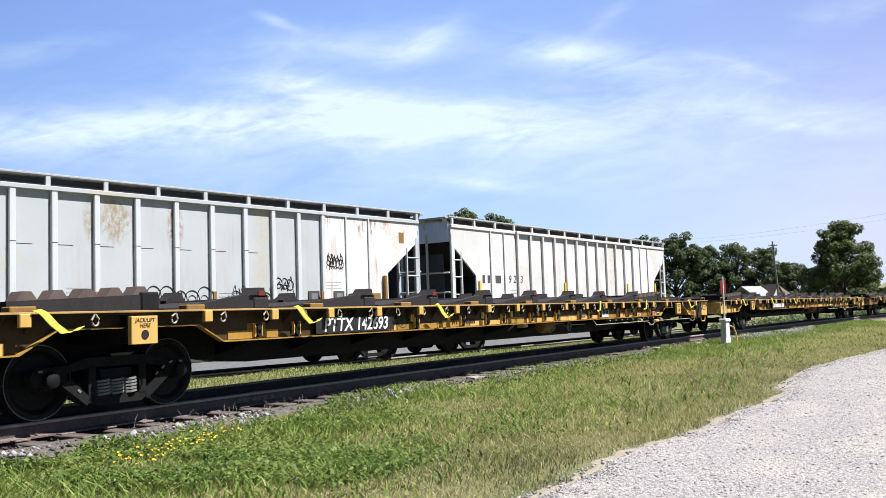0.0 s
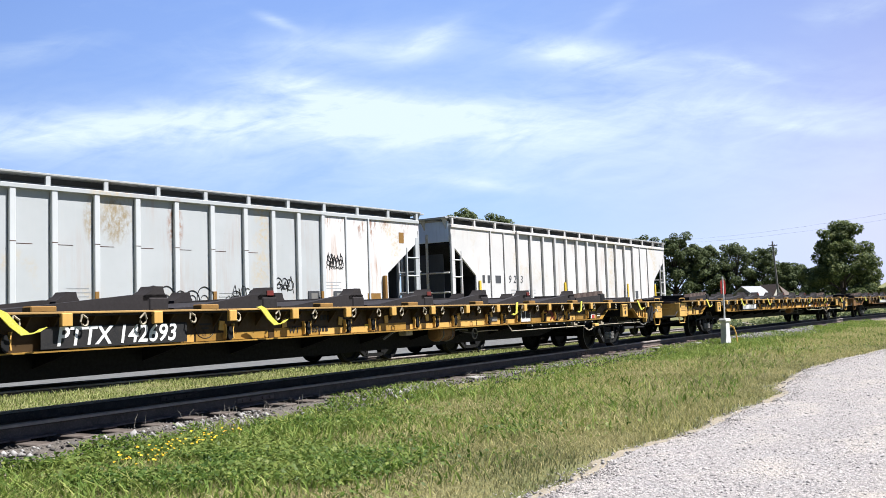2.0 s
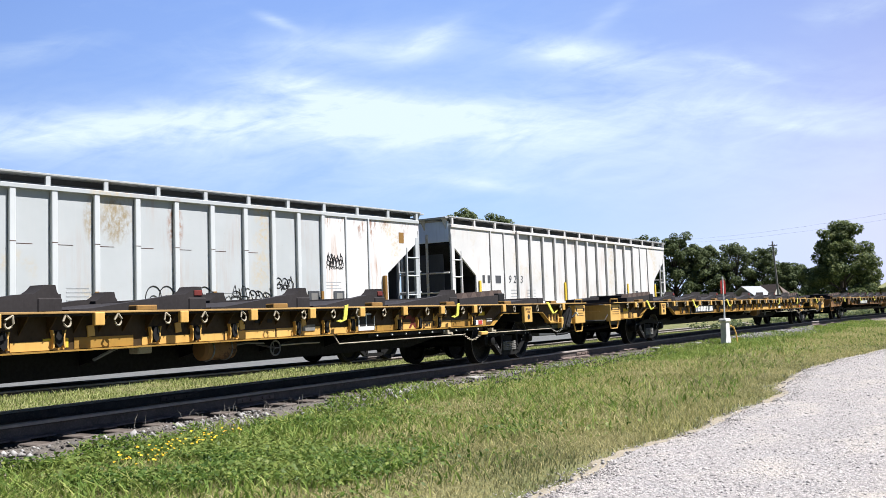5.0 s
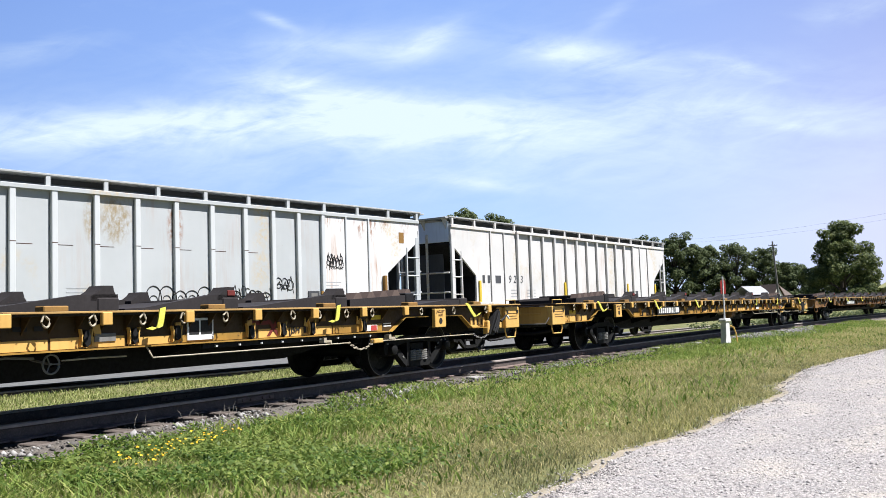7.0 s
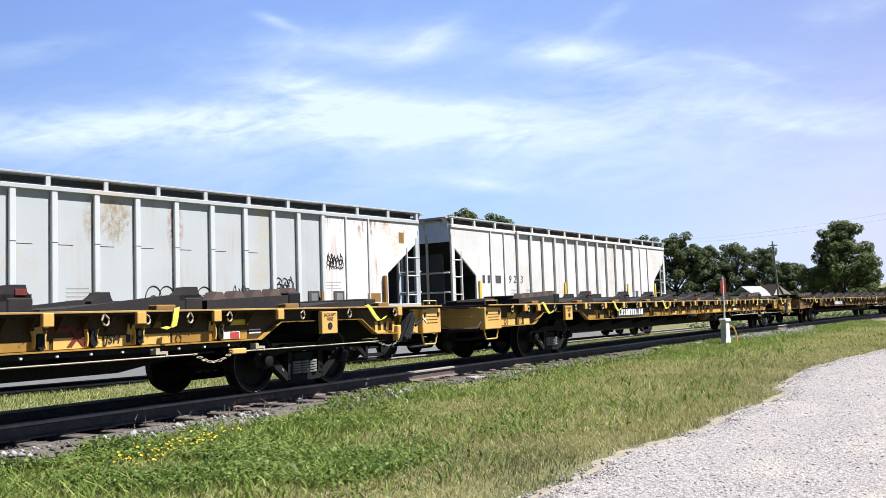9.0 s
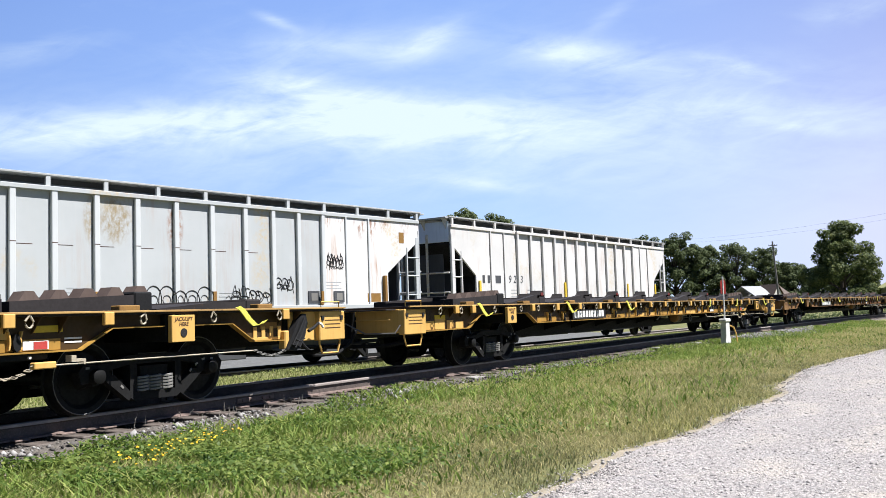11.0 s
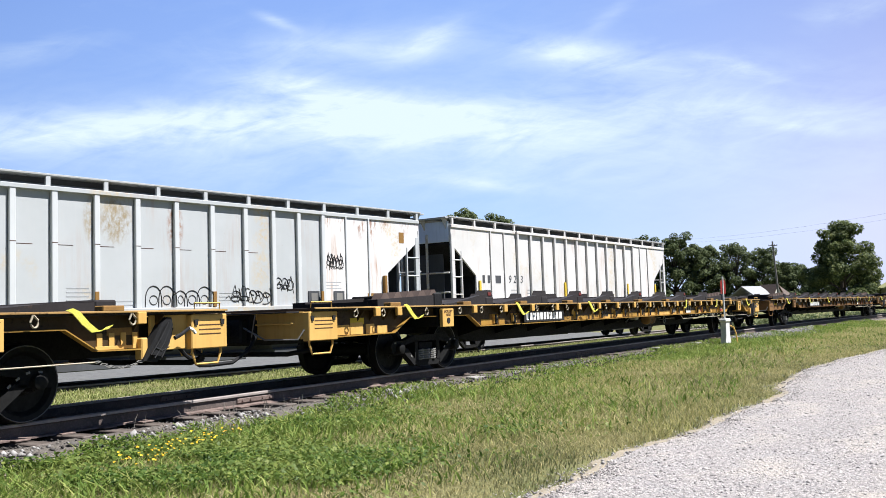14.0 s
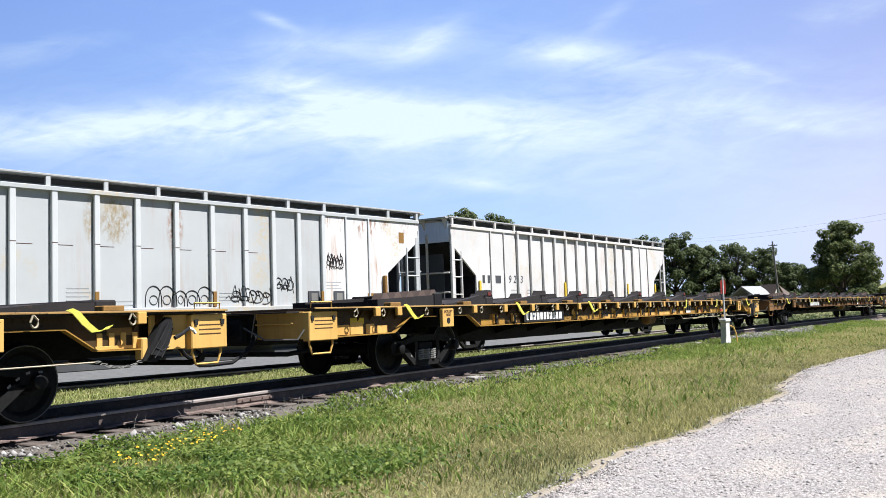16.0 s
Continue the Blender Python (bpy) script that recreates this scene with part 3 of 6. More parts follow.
def build_tracks():
    near = thing("railway_track", "rusty steel rails on weathered wooden sleepers in dark ballast", "railway track", kind="structure")
    for side in (-0.7535, 0.7535):
        line = []
        for s in list(np.arange(-30, 60, 1.0)) + list(np.arange(60, 230, 4.0)):
            x, y, a = track(s, side)
            line.append((x, y, a, 0.0))
        rail_along(line, "rail", "worn brown steel rail", near)
    tie = M().box(-0.115, 0.115, -1.30, 1.30, -0.178, 0.0, 0.012).mesh("sleeper", TIE_WOOD)
    rng = random.Random(5)
    for k in range(-40, 190):
        s = k * 0.56
        x, y, a = track(s)
        ob = part("sleeper", tie, None, near)
        ob.matrix_world = pose(x, y, -0.172 + rng.uniform(-0.012, 0.004), rng.uniform(-0.4, 0.4), rng.uniform(-1, 1), math.degrees(a) + rng.uniform(-2, 2)) @ Matrix.Translation((0, rng.uniform(-0.06, 0.06), 0))
    # fishplates where rail lengths meet, and plates under the near rail
    for s in (9.9, 21.8, 33.7):
        for side in (-0.7535, 0.7535):
            x, y, a = track(s, side)
            jb = M().box(-0.38, 0.38, -0.032, 0.032, -0.125, -0.055, 0.01)
            for k in (-0.28, -0.12, 0.12, 0.28):
                jb.lathe([(-0.055, 0.0), (-0.055, 0.02), (0.055, 0.02), (0.055, 0.0)], 6, at=(k, 0, -0.09))
            q = part("fishplate", jb, RAIL_FOOT, near, "bolted rusty fishplate")
            q.matrix_world = pose(x, y, 0, 0, 0, math.degrees(a))
    plate = M().box(-0.09, 0.09, -0.17, 0.17, -0.178, -0.160, 0.004).mesh("tie_plate", RAIL_FOOT)
    for k in range(5, 75):
        x, y, a = track(k * 0.56, -0.7535)
        q = part("tie_plate", plate, None, near)
        q.matrix_world = pose(x, y, 0.004, 0, 0, math.degrees(a))
    sid = thing("railway_track", "pale gravel siding track under the parked hoppers", "railway track", kind="structure")
    for side in (-0.7535, 0.7535):
        line = [(x - side * math.sin(a), y + side * math.cos(a), a, FAR_Z) for x, y, a in far_line]
        rail_along(line, "rail", "dark steel rail", sid)
    for x, y, a in far_line[::1]:
        ob = part("sleeper", tie, None, sid)
        ob.matrix_world = pose(x, y, FAR_Z - 0.174, 0, 0, math.degrees(a) + rng.uniform(-2, 2))
    # ballast beds
    m, ny = M(), 13
    ss = list(np.arange(-30, 60, 0.4)) + list(np.arange(60, 200, 3.0))
    for s in ss:
        for j in range(ny):
            near = 1.75 - 0.45 * smooth(9, 13, s)
            d = -near + (near + 1.75) * j / (ny - 1)
            x, y, a = track(s, d + 0.12 * noise.noise(Vector((s * 1.1, d, 2))))
            edge = 1 if j in (0, ny - 1) else 0
            m.v.append((x, y, -0.235 - 0.14 * edge + 0.03 * noise.noise(Vector((s * 2.2, d * 3, 9)))))
    m.f = [(i * ny + j, (i + 1) * ny + j, (i + 1) * ny + j + 1, i * ny + j + 1) for i in range(len(ss) - 1) for j in range(ny - 1)]
    solid("ballast_bed", m, BALLAST_BED, "near-black ballast between the sleepers, toned for the train's shade", kind="structure", tidy=False)
    m = M()
    for x, y, a in far_line:
        for j in range(ny):
            d = -1.15 + 17.5 * (j / (ny - 1)) ** 1.7
            m.v.append((x - d * math.sin(a), y + d * math.cos(a), FAR_Z - 0.115 - 0.20 * smooth(1.0, 2.6, d) - (0.17 if j in (0, ny - 1) else 0) + 0.015 * noise.noise(Vector((x * 2, d * 3, 1)))))
    m.f = [(i * ny + j, (i + 1) * ny + j, (i + 1) * ny + j + 1, i * ny + j + 1) for i in range(len(far_line) - 1) for j in range(ny - 1)]
    nd = 6
    dirt = M()
    for s in ss:
        for j in range(nd):
            d = -2.15 + 0.55 * smooth(9.5, 14, s) + (0.95 - 0.35 * smooth(9.5, 14, s)) * j / (nd - 1)
            x, y, a = track(s, d + 0.14 * noise.noise(Vector((s * 1.7, d * 2, 5))))
            dirt.v.append((x, y, -0.36 if j == 0 else -0.33 + 0.115 * (1 - smooth(1.25, 2.1, -d)) + 0.02 + 0.02 * noise.noise(Vector((s * 3, d * 5, 3)))))
    dirt.f = [(i * nd + j, (i + 1) * nd + j, (i + 1) * nd + j + 1, i * nd + j + 1) for i in range(len(ss) - 1) for j in range(nd - 1)]
    k0 = len(dirt.v)
    for s in ss:
        for j in range(nd):
            d = 1.25 + 0.75 * j / (nd - 1)
            x, y, a = track(s, d + 0.12 * noise.noise(Vector((s * 1.5, d * 2, 8))))
            dirt.v.append((x, y, -0.42 if j == nd - 1 else -0.33 + 0.115 * (1 - smooth(1.25, 2.1, d)) + 0.02 + 0.02 * noise.noise(Vector((s * 3, d * 5, 3)))))
    dirt.f += [(k0 + i * nd + j, k0 + (i + 1) * nd + j, k0 + (i + 1) * nd + j + 1, k0 + i * nd + j + 1) for i in range(len(ss) - 1) for j in range(nd - 1)]
    solid("shoulder", dirt, DIRT, "stony brown-grey shoulder along the near rails", kind="structure", tidy=False)
    solid("gravel_bed", m, PALE_BED, "pale gravel bed of the siding", kind="structure", tidy=False)


build_tracks()


# ---- flatcars ----
def loop(cx, cy, cz, w, h):
    """A hanging lashing ring, pear-shaped, in the xz plane."""
    pts = []
    for k in range(12):
        a = 2 * math.pi * k / 12
        r = 1.0 - 0.78 * max(0, math.sin(a)) ** 0.8
        pts.append((cx + w * r * math.cos(a), cy, cz + h * math.sin(a)))
    return pts


def wheel_set():
    m = M()
    for sgn in (-1, 1):
        prof = [(-0.065, 0.0), (-0.065, 0.10), (-0.02, 0.13), (-0.012, 0.30), (-0.062, 0.345), (-0.070, 0.415), (0.0, 0.422), (0.055, 0.425), (0.062, 0.446), (0.085, 0.446),
                (0.090, 0.36), (0.045, 0.33), (0.035, 0.15), (0.085, 0.11), (0.085, 0.0)]
        m.lathe([(sgn * (0.79 - y), r) for y, r in prof], 32)
    m.tube([(0, -1.06, 0), (0, 1.06, 0)], 0.085, 14)
    return m


def truck_frame():
    m = M()
    for sgn in (-1, 1):
        y0, y1 = sorted((sgn * 0.94, sgn * 1.06))
        outline = [(-1.12, 0.50), (-1.05, 0.58), (-0.72, 0.58), (-0.42, 0.66), (0.42, 0.66), (0.72, 0.58), (1.05, 0.58), (1.12, 0.50),
                   (1.08, 0.37), (0.70, 0.35), (0.42, 0.16), (0.33, 0.12), (-0.33, 0.12), (-0.42, 0.16), (-0.70, 0.35), (-1.08, 0.37)]
        # built as a ring of straps round the spring opening and the two side windows
        m.prism([(-1.12, 0.50), (-1.05, 0.58), (-0.72, 0.58), (-0.42, 0.66), (0.42, 0.66), (0.72, 0.58), (1.05, 0.58), (1.12, 0.50), (0.70, 0.50), (0.40, 0.55), (-0.40, 0.55), (-0.70, 0.50)], y0, y1)
        m.prism([(-0.33, 0.12), (0.33, 0.12), (0.42, 0.18), (0.36, 0.22), (-0.36, 0.22), (-0.42, 0.18)], y0, y1)
        for d in (-1, 1):
            m.prism([(d * 1.12, 0.50), (d * 0.70, 0.50), (d * 0.66, 0.40), (d * 1.08, 0.37)], y0, y1)
            m.prism([(d * 0.80, 0.42), (d * 0.62, 0.44), (d * 0.36, 0.20), (d * 0.42, 0.13)], y0, y1)
            m.prism([(d * 0.40, 0.57), (d * 0.30, 0.57), (d * 0.30, 0.20), (d * 0.40, 0.20)], y0, y1)
    m.prism([(-0.20, 0.36), (0.20, 0.36), (0.22, 0.52), (-0.22, 0.52)], -1.02, 1.02)
    return m


def coil(cx, cy, z0, z1, r, turns, wire):
    pts = []
    n = turns * 10
    for k in range(n + 1):
        a = 2 * math.pi * k / 10
        pts.append((cx + r * math.cos(a), cy + r * math.sin(a), z0 + (z1 - z0) * k / n))
    return M().tube(pts, wire, 5)


BOLSTER = 10.03
SCUFFED = mat("scuffed_steel", paint((0.1122, 0.0825, 0.0693), (0.066, 0.0462, 0.0396), (0.198, 0.1716, 0.1518), 0.02, 0.8))
LEFT_END, RIGHT_END = -13.65, 13.40
DECK = 1.17
SILL_Y = 1.33


def sill_outline(left=LEFT_END, right=12.06):
    low = [(left, 0.72), (-11.50, 0.74), (-11.05, 0.985), (-9.10, 0.985), (-8.68, 0.765), (8.68, 0.765), (9.10, 0.985), (11.00, 0.985), (11.42, 0.74), (right, 0.73)]
    return low


def build_truck(car, cx):
    t = part("truck", TRUCK_MESH, None, car, "black cast-steel bogie with coil springs")
    t.matrix_local = pose(cx, 0, 0)
    for dx in (-0.89, 0.89):
        w = part("wheel_set", WHEEL_MESH, None, t, "dark steel wheels on an axle")
        w.matrix_local = pose(dx, 0, 0.422)
        for sgn in (-1, 1):
            c = part("bearing_cap", CAP_MESH, None, t)
            c.matrix_local = pose(dx, sgn * 1.08, 0.445)
    for dx in (-0.89, 0.89):
        for sgn in (-1, 1):
            rim = part("wheel_rim", RIM_GLINT_MESH, None, t, "pale ring for the highlight on the wheel's edge")
            rim.matrix_local = pose(dx, sgn * 0.862, 0.422)
    for k, (mx, mz, turned) in enumerate(((-1.0, 0.545, 0), (0.56, 0.42, -42), (0.66, 0.49, -30), (0.78, 0.545, -12), (0.93, 0.545, 4), (-0.52, 0.30, 42))):
        q = part("casting_mark", MARK_MESH, None, t, "small worn white casting mark")
        q.matrix_local = pose(mx, -1.064, mz, 0, turned, 0)
    for sgn in (-1, 1):
        for k in (-0.19, 0.0, 0.19):
            s = part("spring", SPRING_MESH, None, t, "rusty coil spring")
            s.matrix_local = pose(k, sgn * 1.0, 0)
    return t


# bogie steel coloured near black in place of the deck's shade
TRUCK_MESH = truck_frame().mesh("truck", mat("near_black_cast_steel", paint((0.008, 0.0078, 0.0078), (0.005, 0.005, 0.005), (0.035, 0.027, 0.022), -0.03, 0.8)))
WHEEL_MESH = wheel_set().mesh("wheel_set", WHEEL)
CAP_MESH = M().lathe([(-0.07, 0.0), (-0.07, 0.055), (-0.055, 0.085), (0.05, 0.095), (0.05, 0.0)], 14).mesh("bearing_cap", WHEEL)
# pale ring paints in the highlight along the wheel's outer edge
RIM_GLINT_MESH = M().tube([(0.405 * math.cos(2 * math.pi * k / 32), 0, 0.405 * math.sin(2 * math.pi * k / 32)) for k in range(32)], 0.006, 4, closed=True).mesh("wheel_rim", GALV)
SPRING_MESH = coil(0, 0, 0.215, 0.40, 0.085, 5, 0.017).mesh("spring", GALV)
MARK_MESH = M().box(-0.024, 0.024, -0.003, 0.003, -0.013, 0.013).mesh("casting_mark", GALV)


def side_rib_places():
    return [-8.76 + 0.77 * k for k in range(9)] + [-1.65 + 0.64 * k for k in range(16)]


def build_flatcar():
    car = thing("flatcar", "long yellow intermodal flatcar with rust and grime on the track", "flatcar", group="train of flatcars")
    # deck with a thin rolled edge
    m = M().box(LEFT_END + 0.05, RIGHT_END - 0.05, -1.47, 1.47, DECK - 0.045, DECK, 0.006)
    part("deck", m, DECK_STEEL, car, "worn dark steel deck")
    for sgn in (-1, 1):
        y0, y1 = sorted((sgn * 1.471, sgn * 1.502))
        part("deck_edge", M().box(LEFT_END + 0.04, RIGHT_END - 0.04, y0, y1, DECK - 0.020, DECK + 0.004, 0.004), EDGE_PAINT, car, "rubbed and rusty yellow deck edge")
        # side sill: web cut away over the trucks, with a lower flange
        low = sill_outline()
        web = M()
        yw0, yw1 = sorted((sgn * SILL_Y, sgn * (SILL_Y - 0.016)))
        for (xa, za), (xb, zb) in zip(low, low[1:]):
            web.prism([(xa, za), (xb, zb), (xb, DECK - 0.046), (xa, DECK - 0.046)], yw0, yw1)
        part("side_sill", web, YELLOW_SHADED, car, "yellow side girder with rust, grime and deck shade put into its colour")
        fl = M()
        yf0, yf1 = sorted((sgn * (SILL_Y - 0.015), sgn * (SILL_Y + 0.075)))
        for (xa, za), (xb, zb) in zip(low, low[1:]):
            fl.prism([(xa, za - 0.008), (xb, zb - 0.008), (xb, zb + 0.008), (xa, za + 0.008)], yf0, yf1)
        # duller yellow puts the flange's shade over the trucks into its colour
        part("sill_flange", fl, YELLOW_PLATE, car)
        # added bright plates imitate the sunlit strip along the foot of the girder
        prng = random.Random(77)
        x = -8.55
        while x < 8.2:
            w = prng.choice((0.62, 0.78, 0.95, 1.3))
            zt = prng.choice((0.875, 0.89, 0.90))
            if prng.random() < 0.95:
                part("doubler_plate", M().box(x, min(x + w, 8.5), *sorted((sgn * SILL_Y, sgn * (SILL_Y + 0.009))), 0.779, zt, 0.003), YELLOW_PLATE if prng.random() < 0.30 else YELLOW_CLEAN, car, "added bright yellow plate for the sunlit strip")
            x += w + prng.choice((0.03, 0.05, 0.12))
        for xp in (11.46,):
            sp = M()
            for k in range(4):
                sp.box(xp + k * 0.165, xp + k * 0.165 + 0.075, *sorted((sgn * (SILL_Y + 0.001), sgn * (SILL_Y + 0.014))), 0.76, 0.93, 0.003)
            sp.box(xp - 0.02, xp + 0.59, *sorted((sgn * (SILL_Y + 0.002), sgn * (SILL_Y + 0.016))), 0.745, 0.785, 0.003)
            part("slotted_plate", sp, YELLOW_CLEAN, car, "slotted yellow plate")
        # the same painted-in sunlit strip at the left end
        for xa, xb, zt in ((-12.98, -12.62, 0.90), (-12.60, -12.28, 0.93), (-12.20, -11.98, 0.90), (-11.90, -11.62, 0.87)):
            part("doubler_plate", M().box(xa, xb, *sorted((sgn * SILL_Y, sgn * (SILL_Y + 0.009))), 0.745, zt, 0.003), YELLOW_CLEAN, car, "added bright yellow plate for the sunlit strip")
        # end panel at the brake end, past a dark recess
        pm = M().box(12.22, RIGHT_END, *sorted((sgn * 1.30, sgn * 1.34)), 0.70, DECK - 0.052, 0.008)
        part("end_panel", pm, YELLOW_CLEAN, car, "fresh yellow end panel")
        for xa, xb in ((LEFT_END - 0.02, -13.02), (12.80, RIGHT_END + 0.02)):
            bx = M().box(xa, xb, *sorted((sgn * 1.30, sgn * 1.43)), 0.69, DECK - 0.054, 0.012)
            part("corner_box", bx, YELLOW_CLEAN, car, "yellow corner box with black lettering")
            # sill step hanging below the corner
            ya = sgn * 1.37
            st = M().tube([(xa + 0.06, ya, 0.70), (xa + 0.06, ya, 0.64), (xa + 0.12, ya, 0.50), (xb - 0.12, ya, 0.50), (xb - 0.06, ya, 0.64), (xb - 0.06, ya, 0.70)], 0.017, 6)
            part("sill_step", st, YELLOW_CLEAN, car, "bent yellow foot step")
            if sgn < 0:
                gh = M().tube([(xa + 0.08, -1.39, DECK - 0.06), (xa + 0.08, -1.40, DECK + 0.085), (xb - 0.10, -1.40, DECK + 0.085), (xb - 0.10, -1.39, DECK - 0.06)], 0.012, 6)
                part("grab_iron", gh, YELLOW_CLEAN, car, "bent yellow grab bar above the corner")
                for xk in (xa + 0.06, xb - 0.10):
                    part("latch", M().prism([(xk - 0.012, 0.98), (xk + 0.03, 0.98), (xk + 0.04, 1.05), (xk - 0.03, 1.05)], -1.445, -1.43), INK, car)
            hr = M()
            for k in (0.10, 0.24, 0.38):
                hr.box(xa + 0.12, xb - 0.12, *sorted((sgn * 1.431, sgn * 1.435)), 1.02 - k * 0.4, 1.03 - k * 0.4)
            part("stencil_bar", hr, RUST, car)
        # lashing rings, stake pockets and gussets
    ring = M().tube(loop(0, 0, 0, 0.046, 0.068), 0.0115, 6, closed=True).mesh("lashing_ring", PALE_ROD)
    pocket = M().box(-0.065, 0.065, -0.012, 0.045, -0.14, 0.0, 0.008).mesh("stake_pocket", YELLOW_CLEAN)
    gus = M().prism_x([(-1.495, 1.124), (-1.33, 1.124), (-1.33, 0.94)], -0.006, 0.006).mesh("gusset", YELLOW_SHADED)
    strap = M().prism([(-0.012, 0.80), (0.006, 0.80), (0.018, 0.86), (0.016, 0.92), (0.0, 0.985), (-0.016, 0.985), (-0.001, 0.92), (0.0, 0.86)], -1.385, -1.338).mesh("stiffener", YELLOW_CLEAN)
    ratchet = M().prism([(-0.035, 0.83), (0.0, 0.79), (0.04, 0.82), (0.045, 0.90), (0.02, 0.97), (-0.02, 0.965), (-0.045, 0.90)], -1.40, -1.34).mesh("ratchet", BLACK_STEEL)
    rng = random.Random(11)
    for sgn in (-1, 1):
        flip = Matrix.Diagonal((1, -sgn, 1, 1))
        for i, x in enumerate(side_rib_places() + [-12.6, -11.9, -9.6, -10.7, 9.5, 10.6, 11.8]):
            over = abs(abs(x) - BOLSTER) < 1.45
            g = part("lashing_ring", ring, None, car)
            g.matrix_local = flip @ pose(x + rng.uniform(-0.05, 0.05), -1.484, 1.08, rng.uniform(-6, 6), rng.uniform(-25, 25), 0)
            if over:
                continue
            for k in (0.18, 0.50):
                q = part("gusset", gus, None, car)
                q.matrix_local = flip @ pose(x + k, 0, 0)
            if i % 4 != 3 and abs(x) < 11 and not -7.1 < x < -4.75:
                for k, turned in ((-0.10, 1), (0.035, -1)):
                    q = part("stiffener", strap, None, car)
                    q.matrix_local = flip @ pose(x + k, 0, 0) @ Matrix.Diagonal((turned, 1, 1, 1))
                q = part("ratchet", ratchet, None, car, "black lashing ratchet")
                q.matrix_local = flip @ pose(x - 0.035 + rng.uniform(-0.01, 0.01), 0, rng.uniform(-0.02, 0.02))
        for x in [-6.64 + 1.2 * v for v in range(2, 13)]:
            q = part("tag_plate", M().box(-0.045, 0.045, -1.352, -1.334, -0.06, 0.06, 0.003), YELLOW_CLEAN, car, "small tilted yellow tag plate")
            q.matrix_local = flip @ pose(x + rng.uniform(-0.06, 0.06), 0, 0.965, 0, rng.uniform(-14, 14), 0)
        for x in [-12.1, -11.5] + [-6.64 + 1.2 * v for v in range(-2, 14)] + [11.95]:
            q = part("stake_pocket", pocket, None, car)
            q.matrix_local = flip @ pose(x, -1.506, DECK - 0.012)
        for x in (-BOLSTER, BOLSTER):
            jp = M().box(-0.185, 0.185, -0.02, 0.05, 0.79, 1.11, 0.006)
            q = part("jacking_plate", jp, YELLOW_CLEAN, car, "pale yellow jacking plate with a round hole")
            q.matrix_local = flip @ pose(x, -1.505, 0)
            hole = M().lathe([(-0.004, 0.0), (-0.004, 0.052), (0.004, 0.052), (0.004, 0.0)], 18)
            hq = part("hole", hole, INK, q)
            hq.matrix_local = pose(0, -0.023, 0.90)
            for words, zt in (("JACK/LIFT", 1.06), ("HERE", 1.0)):
                tx = lettering(words, 0.062, 0.001)
                tx.materials.append(RUST)
                part("lettering", tx, None, q, "small brown stencilled letters").matrix_local = pose(0, -0.0225, zt)
            br = M().prism_x([(-1.45, 0.78), (-1.0, 0.55), (-1.0, 1.1), (-1.45, 1.1)], x - 0.14, x + 0.14)
            if sgn < 0:
                part("body_bolster", M().box(x - 0.18, x + 0.18, -1.42, 1.42, 0.80, 1.12, 0.01), BLACK_STEEL, car)
    # centre sill, deep between the trucks
    cs = M().prism([(LEFT_END - 0.12, 0.64), (-12.0, 0.62), (-9.0, 0.68), (-7.2, 0.42), (7.2, 0.42), (9.0, 0.68), (12.0, 0.62), (RIGHT_END + 0.12, 0.64), (RIGHT_END + 0.12, 1.10), (LEFT_END - 0.12, 1.10)], -0.36, 0.36)
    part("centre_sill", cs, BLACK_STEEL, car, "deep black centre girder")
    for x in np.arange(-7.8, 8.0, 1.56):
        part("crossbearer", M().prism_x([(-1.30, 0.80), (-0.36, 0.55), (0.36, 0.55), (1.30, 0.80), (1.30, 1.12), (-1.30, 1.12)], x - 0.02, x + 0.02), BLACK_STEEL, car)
    # end faces with coupler pocket
    for x, d in ((LEFT_END, 1), (RIGHT_END, -1)):
        xa, xb = sorted((x, x + d * 0.05))
        for ya, yb in ((-1.30, -0.38), (0.38, 1.30)):
            part("end_plate", M().box(xa, xb, ya, yb, 0.72, 1.12, 0.01), YELLOW_CLEAN, car, "yellow end plate")
        part("end_beam", M().box(xa, xb, -0.38, 0.38, 1.02, 1.12, 0.008), YELLOW_CLEAN, car)
        gb = M().tube([(x - d * 0.09, -1.15, 0.95), (x - d * 0.09, -0.45, 0.95)], 0.016, 6)
        for yy in (-1.12, -0.48):
            gb.tube([(x - d * 0.09, yy, 0.95), (x + d * 0.01, yy, 0.95)], 0.014, 6)
        part("grab_iron", gb, YELLOW_CLEAN, car, "pale yellow grab bar")
        part("striker", M().box(*sorted((x - d * 0.10, x - d * 0.26)), -0.30, 0.30, 0.66, 1.04, 0.03), BLACK_STEEL, car)
        bb = M().tube([(x + d * 0.25, -1.25, 0.56), (x + d * 0.10, -0.9, 0.50), (x + d * 0.05, 0.9, 0.50), (x + d * 0.25, 1.25, 0.56)], 0.04, 6)
        part("brake_pipe", bb, BLACK_STEEL, car)
        part("crossover_plate", M().box(*sorted((x - d * 0.02, x - d * 0.30)), -1.25, 1.25, 1.105, 1.125, 0.004), DECK_STEEL, car, "narrow dark end walkway")
        cp = M().box(min(x, x - d * 0.62), max(x, x - d * 0.62), -0.11, 0.11, 0.78, 0.97, 0.02)
        cp.prism([(x - d * 0.58, 0.74), (x - d * 0.84, 0.74), (x - d * 0.92, 0.80), (x - d * 0.92, 0.96), (x - d * 0.84, 1.02), (x - d * 0.58, 1.02)], -0.17, 0.16)
        part("coupler", cp, BLACK_STEEL, car, "black knuckle coupler")
        hose = M().tube([(x - d * 0.05, -0.42, 0.80), (x - d * 0.25, -0.46, 0.58), (x - d * 0.55, -0.42, 0.42), (x - d * 0.9, -0.3, 0.40)], 0.028, 8)
